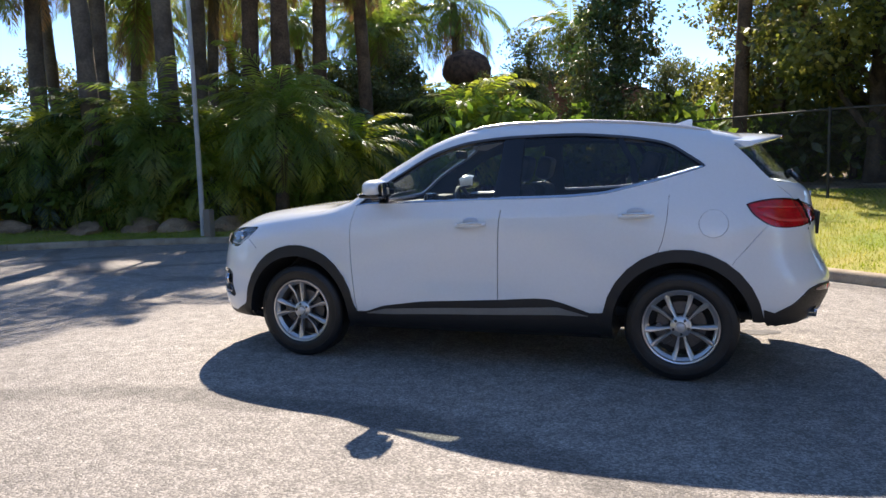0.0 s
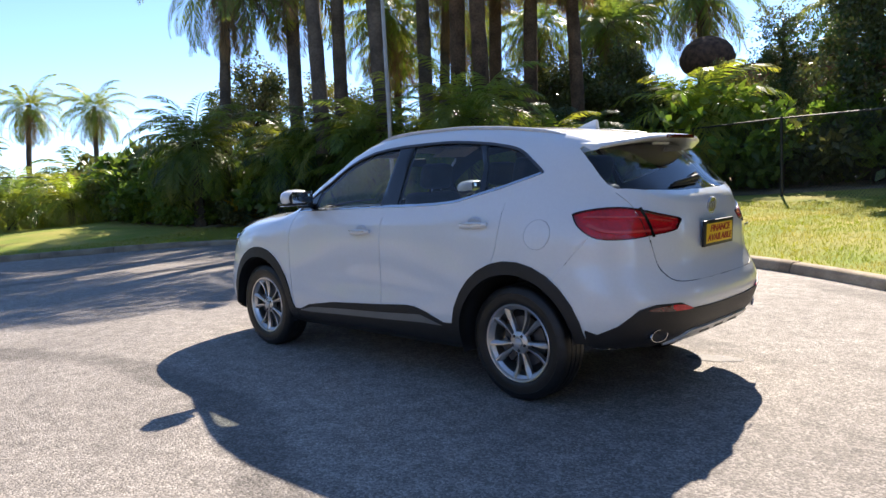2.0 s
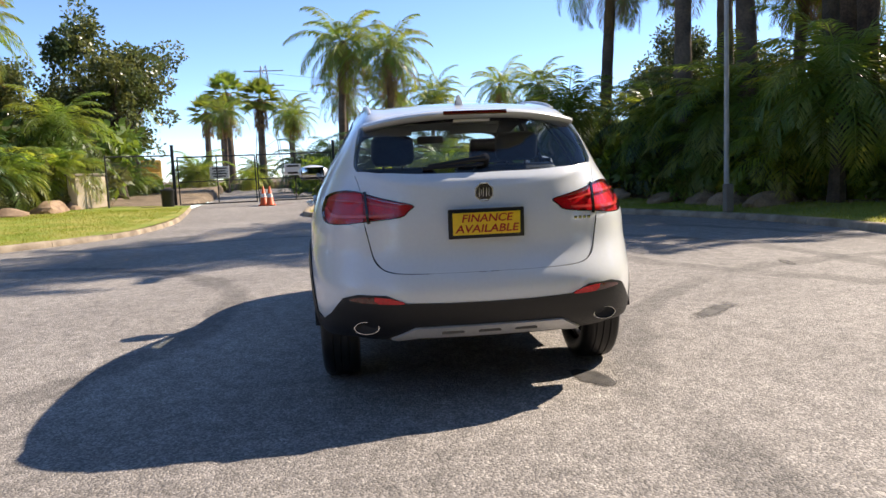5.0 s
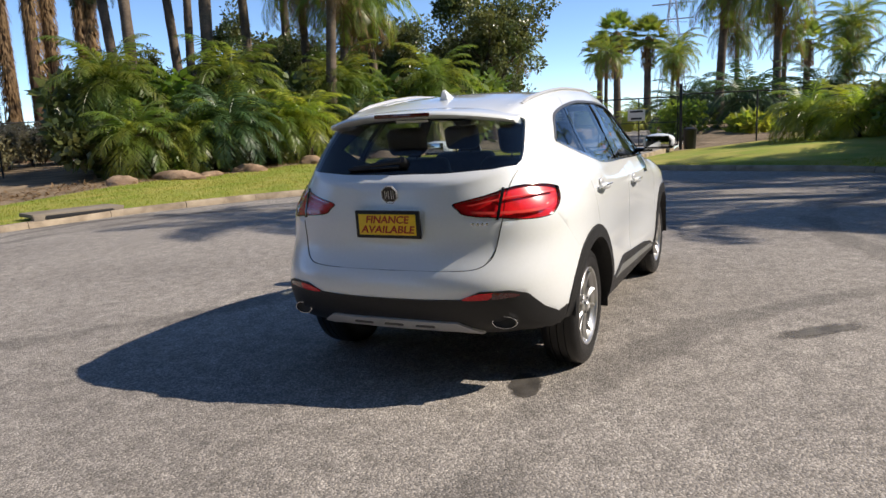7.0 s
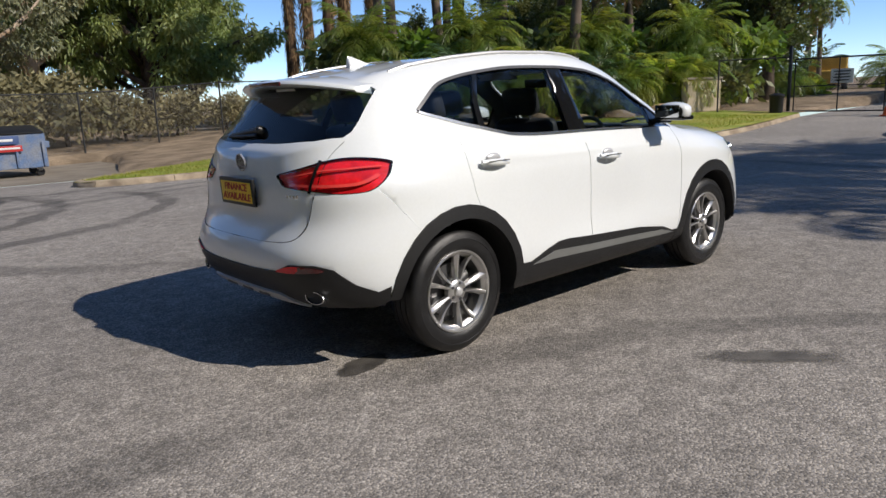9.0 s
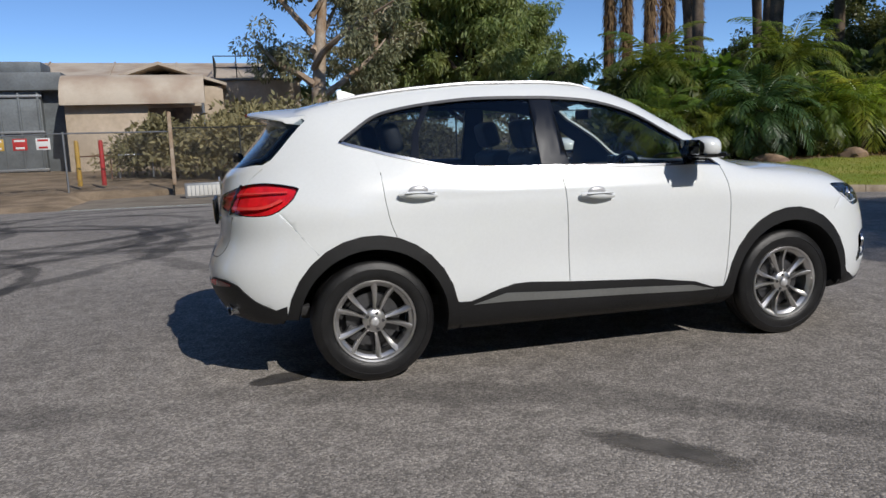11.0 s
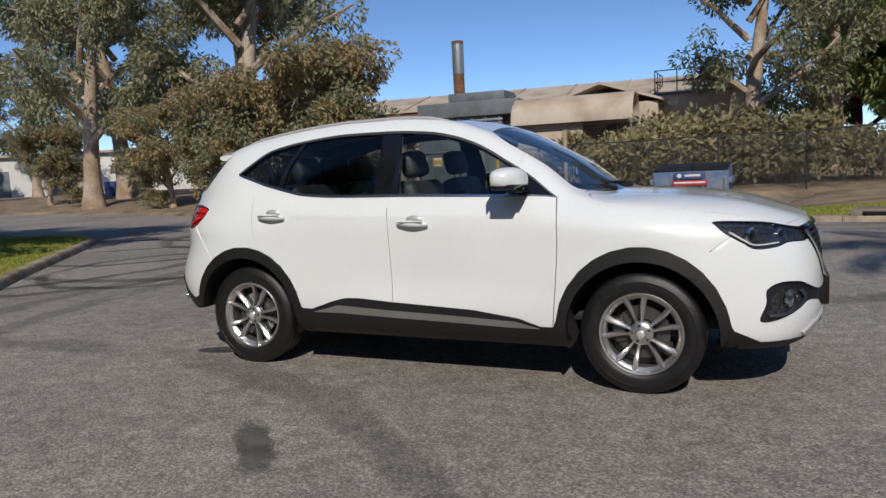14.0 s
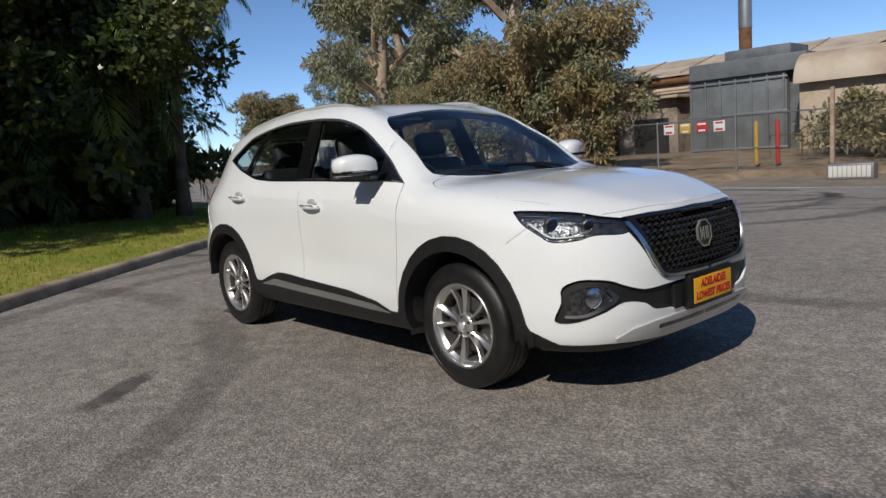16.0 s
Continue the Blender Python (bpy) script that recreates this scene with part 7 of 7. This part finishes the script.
gh = tagged(new("gabled_store"), "beige rendered store with a barrel awning", "building")
gh.matrix_basis = pose(-5.6, 33.5, 0, 0, 0, 2)
part("wall", box(5.4, 5, 3.9, .03, at=(0, 0, 1.95)), BEIGE, gh)
part("roof", prism([(-2.9, 3.9), (0, 4.85), (2.9, 3.9), (2.9, 4.0), (0, 4.98), (-2.9, 4.0)][:3] + [(2.9, 4.02), (0, 4.99), (-2.9, 4.02)], 5.4, "y"), ROOFMAT, gh, m=Matrix.Translation((0, -2.7, 0)))
arc = [(c * math.cos(a), c * math.sin(a)) for c, row in ((1.28, np.linspace(0, math.pi, 18)), (1.22, np.linspace(math.pi, 0, 18))) for a in row]
part("barrel_awning", prism([(-4.1 + y, 3.0 + z) for y, z in arc], 5.6, "x", .0), ROOFMAT, gh, "cream barrel-vault canopy", m=Matrix.Translation((-3.7, 0, 0)))
part("side_wall", box(3.2, .15, 3.0, .02, at=(-2.0, -4.9, 1.5)), BEIGE, gh)
part("awning_rafter", box(.10, 2.5, .12, .01, at=(1.8, -4.1, 2.98)), STEEL, gh)
# dark brown slab on the wall, in place of the opening's shade
part("doorway", box(2.6, .12, 2.9, .02, at=(0, -2.52, 1.5)), SHED_WALL, gh)
for y in (-5.3, -2.9):
    part("awning_post", rod((1.8, y, 0), (1.8, y, 3.0), .05, seg=8), STEEL, gh)

cool = tagged(new("cooling_unit"), "grey steel cooling plant with ribbed panels", "machine")
cool.matrix_basis = pose(-12.6, 31.2, 0, 0, 0, 3)
part("tank", box(4.6, 2.6, 3.6, .06, at=(0, 0, 1.95)), GREY_STEEL, cool)
part("hood", box(5.4, 3.0, .75, .05, at=(.5, 0, 4.1)), GREY_STEEL, cool)
part("top_box", box(3.0, 2.2, .5, .05, at=(.9, 0, 4.7)), GREY_STEEL, cool)
part("side_duct", box(1.5, 2.2, 4.2, .08, at=(3.0, .2, 2.1)), GREY_STEEL, cool)
for k in range(7):
    part("panel_rib", box(.09, .09, 3.4, .015, at=(-2.2 + .73 * k, -1.33, 1.95)), GREY_STEEL, cool)
for z in (.4, 2.0, 3.5):
    part("cross_rib", box(4.7, .08, .10, .01, at=(0, -1.34, z)), STEEL, cool)
part("plinth", box(5.2, 3.0, .25, .03, at=(0, 0, .1)), CONCRETE, cool)
chim = tagged(part("exhaust_chimney", lathe([(.33, 0), (.33, 3.9), (.35, 3.92), (.35, 4.1), (.30, 4.1), (.28, 3.0)], 24, "z"), RUST, None, m=pose(-14.7, 35.4, 4.4)), "tall weathered steel exhaust stack on the roof", "chimney")
part("stack_band", lathe([(.345, 2.2), (.35, 2.25), (.35, 3.9), (.345, 3.95)], 24, "z"), STEEL, chim)
shed = tagged(new("machine_shed"), "machine shed with stained walls and black slabs for shaded openings", "building")
shed.matrix_basis = pose(-21.5, 33.5, 0, 0, 0, 6)
part("wall", box(9, 4, 3.2, .03, at=(0, 0, 1.6)), SHED_WALL, shed)
part("roof", box(9.6, 4.8, .14, .03, at=(0, -.2, 3.28)), ROOFMAT, shed)
# black slabs on the closed wall stand in for shaded openings
for x in (-3, 0, 3):
    part("opening_shade", box(2.0, .1, 2.2, .02, at=(x, -2.0, 1.1)), BLACK_STEEL, shed)
plat = tagged(new("tank_platform"), "rooftop tank with steel handrail", "tank")
plat.matrix_basis = pose(-1.1, 34.4, 0)
part("tank", box(4.0, 2.6, 4.3, .08, at=(0, 0, 2.15)), BEIGE, plat)
part("deck", box(4.3, 2.9, .10, .01, at=(0, 0, 4.35)), GREY_STEEL, plat)
for x in (-2.1, -1.05, 0, 1.05, 2.1):
    part("rail_post", rod((x, -1.4, 4.35), (x, -1.4, 5.45), .03, seg=6), FENCE_DARK, plat)
for y in (-.4, .5, 1.4):
    part("rail_post", rod((-2.1, y, 4.35), (-2.1, y, 5.45), .03, seg=6), FENCE_DARK, plat)
for z in (4.9, 5.45):
    part("rail", rod((-2.1, -1.4, z), (2.1, -1.4, z), .026, seg=6), FENCE_DARK, plat)
    part("rail", rod((-2.1, -1.4, z), (-2.1, 1.4, z), .026, seg=6), FENCE_DARK, plat)
silo = tagged(part("storage_silo", lathe([(.0005, 5.2), (.35, 5.1), (1.1, 4.5), (1.12, 4.4), (1.12, 1.3), (1.1, 1.2), (.25, .5), (.0005, .5)], 32, "z"), LAMP_GREY, None, m=pose(-27.4, 29.6, .1)), "pale galvanised silo on a steel frame", "silo")
for k in range(4):
    a = radians(45 + 90 * k)
    part("leg", rod((1.05 * math.cos(a), 1.05 * math.sin(a), -.1), (1.05 * math.cos(a), 1.05 * math.sin(a), 1.6), .06, seg=8), STEEL, silo)
for z in (1.9, 2.7, 3.5):
    part("hoop", lathe([(1.115, z), (1.135, z + .02), (1.135, z + .06), (1.115, z + .08)], 32, "z"), STEEL, silo)
for x, y in ((-23.4, 25.0), (-21.4, 24.6)):
    fr = tagged(part("steel_frame", sweep([(-.9, 0, -.1), (-.9, 0, 1.7), (.9, 0, 1.7), (.9, 0, -.1)], .035, 8), WHITE_WALL, None, m=pose(x, y, .15, 0, 0, 8)), "white pipe rack frame in the plant yard", "frame", "pipe frames")
    for z in (.5, 1.1):
        part("rail", rod((-.9, 0, z), (.9, 0, z), .025, seg=6), WHITE_WALL, fr)
    part("brace", rod((-.9, 0, .1), (.9, 0, 1.65), .02, seg=6), WHITE_WALL, fr)
wh = tagged(new("white_warehouse"), "low white warehouse in the distance", "building")
wh.matrix_basis = pose(-62, 52, 0, 0, 0, 20)
part("wall", box(30, 12, 4.2, .02, at=(0, 0, 2.1)), WHITE_WALL, wh)
part("roof", box(31, 13, .25, .02, at=(0, 0, 4.3)), ROOFMAT, wh)
for x in (-9, -2, 5):
    part("door", box(3.0, .1, 2.8, .02, at=(x, -6.03, 1.4)), GREY_STEEL, wh)
for k, m_ in enumerate((SIGN_BLUE, CONE, TRUCK_YELLOW)):
    dr = tagged(part("drum", lathe([(.0005, 0), (.42, 0), (.44, .02), (.44, 1.2), (.42, 1.24), (.0005, 1.24)], 18, "z"), m_, None, m=pose(-41 + 1.3 * k, 33 + .2 * k, .1)), "painted steel drum by the far warehouse", "drum", "drums")

# house behind the south fence
ho = tagged(new("garden_house"), "low house behind the garden trees", "house")
ho.matrix_basis = pose(6, -31, .9, 0, 0, -6)
part("wall", box(14, 7, 2.8, .02, at=(0, 0, 1.4)), BEIGE, ho)
part("roof", prism([(-7.6, 2.7), (-3, 4.6), (3, 4.6), (7.6, 2.7)], 8, "y"), surf("roof_tiles", (.22, .10, .065), .8, var=.2, scale=2, fine=25, bump=.4, bump_scale=8), ho, m=Matrix.Translation((0, -4, 0)))
for x in (-4, 0, 4):
    part("window", box(1.4, .08, 1.2, .02, at=(x, 3.52, 1.5)), GLOSS, ho)
b = bmesh.new()
bmesh.ops.create_icosphere(b, subdivisions=4, radius=1)
for v in b.verts:
    v.co = Vector((v.co.x * .86, v.co.y * .86, v.co.z * (.76 if v.co.z > 0 else .6))) * (1 + .05 * noise.noise(v.co * 9))
dome = tagged(part("clipped_tree", rod((0, 0, -4.5), (0, 0, 0), .2, .16), DARK_BARK, None, m=pose(6.55, -19.3, 4.75)), "dome-clipped tree with rusty brown foliage", "tree")
part("clipped_crown", b, surf("clipped_brown_foliage", (.15, .08, .05), .95, var=.3, scale=6, fine=50, bump=1., bump_scale=22), dome, "rounded clipped brown crown")


# ---- skip bin, air unit, warning signs ----
def skip_bin(x, y, turn):
    s = tagged(new("skip_bin"), "blue-grey front-lift steel waste bin on castors", "waste bin")
    s.matrix_basis = pose(x, y, float(road_z(x, y)) + .006, 0, 0, turn)
    bm = prism([(-.62, .22), (.62, .22), (.72, .85), (.72, 1.22), (-.60, 1.06), (-.60, .85)], 2.05, "x", .012)
    bmesh.ops.translate(bm, vec=(-1.02, 0, 0), verts=bm.verts)
    part("body", bm, BIN_BLUE, s)
    for q in (-1, 1):
        part("lid", box(1.0, 1.36, .035, .01, at=(.515 * q, .06, 1.17), rot=Euler((radians(6.8), 0, 0)).to_matrix()), BLACK_STEEL, s)
        part("fork_pocket", box(.10, 1.1, .16, .01, at=(1.07 * q, 0, .78)), BIN_BLUE, s)
        for e in (-1, 1):
            c = part("castor", lathe([(.0005, -.03), (.09, -.03), (.1, -.02), (.1, .02), (.09, .03), (.0005, .03)], 16), BLACK_STEEL, s, m=Matrix.Translation((.85 * q, .45 * e, .10)))
            part("castor_bracket", box(.10, .08, .12, .01, at=(0, 0, .09)), STEEL, c)
    for q in (-.95, -.3, .35, .95):
        part("stiffener", box(.06, .05, .62, .01, at=(q, -.64, .55)), BIN_BLUE, s)
    part("logo_panel", box(.85, .008, .20, .002, at=(0, -.682, .94)), SIGN_BLUE, s, "dark blue maker's panel")
    part("logo_disc", lathe([(.0005, 0), (.06, 0), (.06, .006), (.0005, .006)], 18), SIGN_WHITE, s, m=Matrix.Translation((-.28, -.69, .94)))
    part("logo_bar", box(.42, .006, .06, .001, at=(.08, -.69, .94)), SIGN_WHITE, s)
    part("notice", box(.95, .008, .15, .002, at=(0, -.682, .73)), SIGN_RED, s, "red notice strip")
    part("notice_bar", box(.85, .006, .045, .001, at=(0, -.688, .74)), SIGN_WHITE, s)
    return s


skip_bin(-.05, 17.5, -2)
ac = tagged(part("air_unit", box(1.15, .45, .42, .02, at=(0, 0, .24)), STEEL, None, m=pose(-3.2, 17.6, float(road_z(-3.2, 17.6)) - .02, 0, 0, 4)), "low galvanised ventilation box on the ground", "box")
for k in range(9):
    part("vent_slat", box(.10, .02, .30, .004, at=(-.46 + .115 * k, -.225, .24)), WHITE_WALL, ac)
for k, (m_, lab) in enumerate(((SIGN_WHITE, "white safety notice on the fence"), (TRUCK_YELLOW, "yellow hazard sign on the fence"), (SIGN_RED, "red prohibition sign on the fence"), (SIGN_WHITE, "white safety notice on the fence"))):
    sign(-9.6 + .62 * k, 19.24 - .02 * k, 1.45, 2, .38, .34, m_, lab, 2, SIGN_RED if m_ is SIGN_WHITE else SIGN_WHITE)
for x, m_ in ((-7.1, TRUCK_YELLOW), (-6.4, SIGN_RED)):
    tagged(part("bollard", lathe([(.07, -.1), (.07, 1.25), (.05, 1.32), (.0005, 1.33)], 16, "z"), m_, None, m=pose(x, 20.4, .2)), "painted steel safety bollard behind the fence", "bollard", "bollards")
tp = tagged(part("timber_post", box(.11, .11, 2.2, .015, at=(0, 0, 1.05)), GUM_BARK, None, m=pose(-4.15, 18.85, .15)), "thick grey timber fence corner post", "post")
for k in range(3):
    tagged(part("pipe_rack", sweep([(0, 0, 0), (0, 0, .8), (1.1, 0, .8), (1.1, 0, 0)], .03, 8), (RUST, STEEL, STEEL)[k], None, m=pose(-7.6 + 1.3 * k, 22.5 + .4 * k, .2)), "bent steel pipe stand in the yard", "pipe stand", "pipe stands")


# ---- grass blades and litter ----
def scatter_grass(poly, count, seed, box_, h=(.03, .075)):
    g = np.random.default_rng(seed)
    p = np.stack([g.uniform(box_[0], box_[1], count * 3), g.uniform(box_[2], box_[3], count * 3)], 1)
    p = p[inside(poly, p)]
    edge_d = np.minimum(away(p, KERB_SOUTH), away(p, KERB_NORTH))
    p = p[edge_d > .16][:count]
    z = rise(p[:, 0], p[:, 1])
    base = np.c_[p, z - .01]
    a = g.uniform(0, 2 * np.pi, len(p))
    hh = g.uniform(*h, len(p))
    tip = base + np.stack([np.cos(a) * hh * .7, np.sin(a) * hh * .7, hh], 1)
    wd = np.stack([-np.sin(a), np.cos(a), 0 * a], 1) * .006
    v = np.stack([base - wd, base + wd, tip], 1).reshape(-1, 3)
    return v, np.arange(len(v)).reshape(-1, 3)


for poly, n, bx, sd in ((LAWN_S, 120000, (-13, 14.5, -12, 7), 5), (LAWN_N, 36000, (-1, 20, 6, 16), 6)):
    tagged(part("grass", scatter_grass(poly, n, sd, bx), BLADE, None, smooth=False), "short mown grass blades on the lawn", "grass", kind="stuff")


def litter(line, n, seed, lo, hi, mat, size):
    """Fallen leaves and bark strewn along a line."""
    g = np.random.default_rng(seed)
    i = g.integers(0, len(line), n)
    c = np.array([4, 2.])
    out = unit(line[i] - c)
    p = line[i] + out * g.uniform(lo, hi, n)[:, None] + g.normal(0, .4, (n, 2))
    z = rise(p[:, 0], p[:, 1])
    base = np.c_[p, z + .012]
    d = unit(np.c_[g.normal(0, 1, (n, 2)), g.normal(.1, .15, n)])
    return rhombs(base, base + d * g.uniform(.5, 1.3, (n, 1)) * size, unit(np.cross(d, [0, 0, 1.])) * size * .22)


for line, sd in ((bedline, 8), (nbed, 9)):
    tagged(part("leaf_litter", litter(line, 5000, sd, -.3, 1.6, DEAD_LEAF, .14), DEAD_LEAF, None, smooth=False), "brown fallen leaves on the garden soil", "leaf litter", kind="stuff")
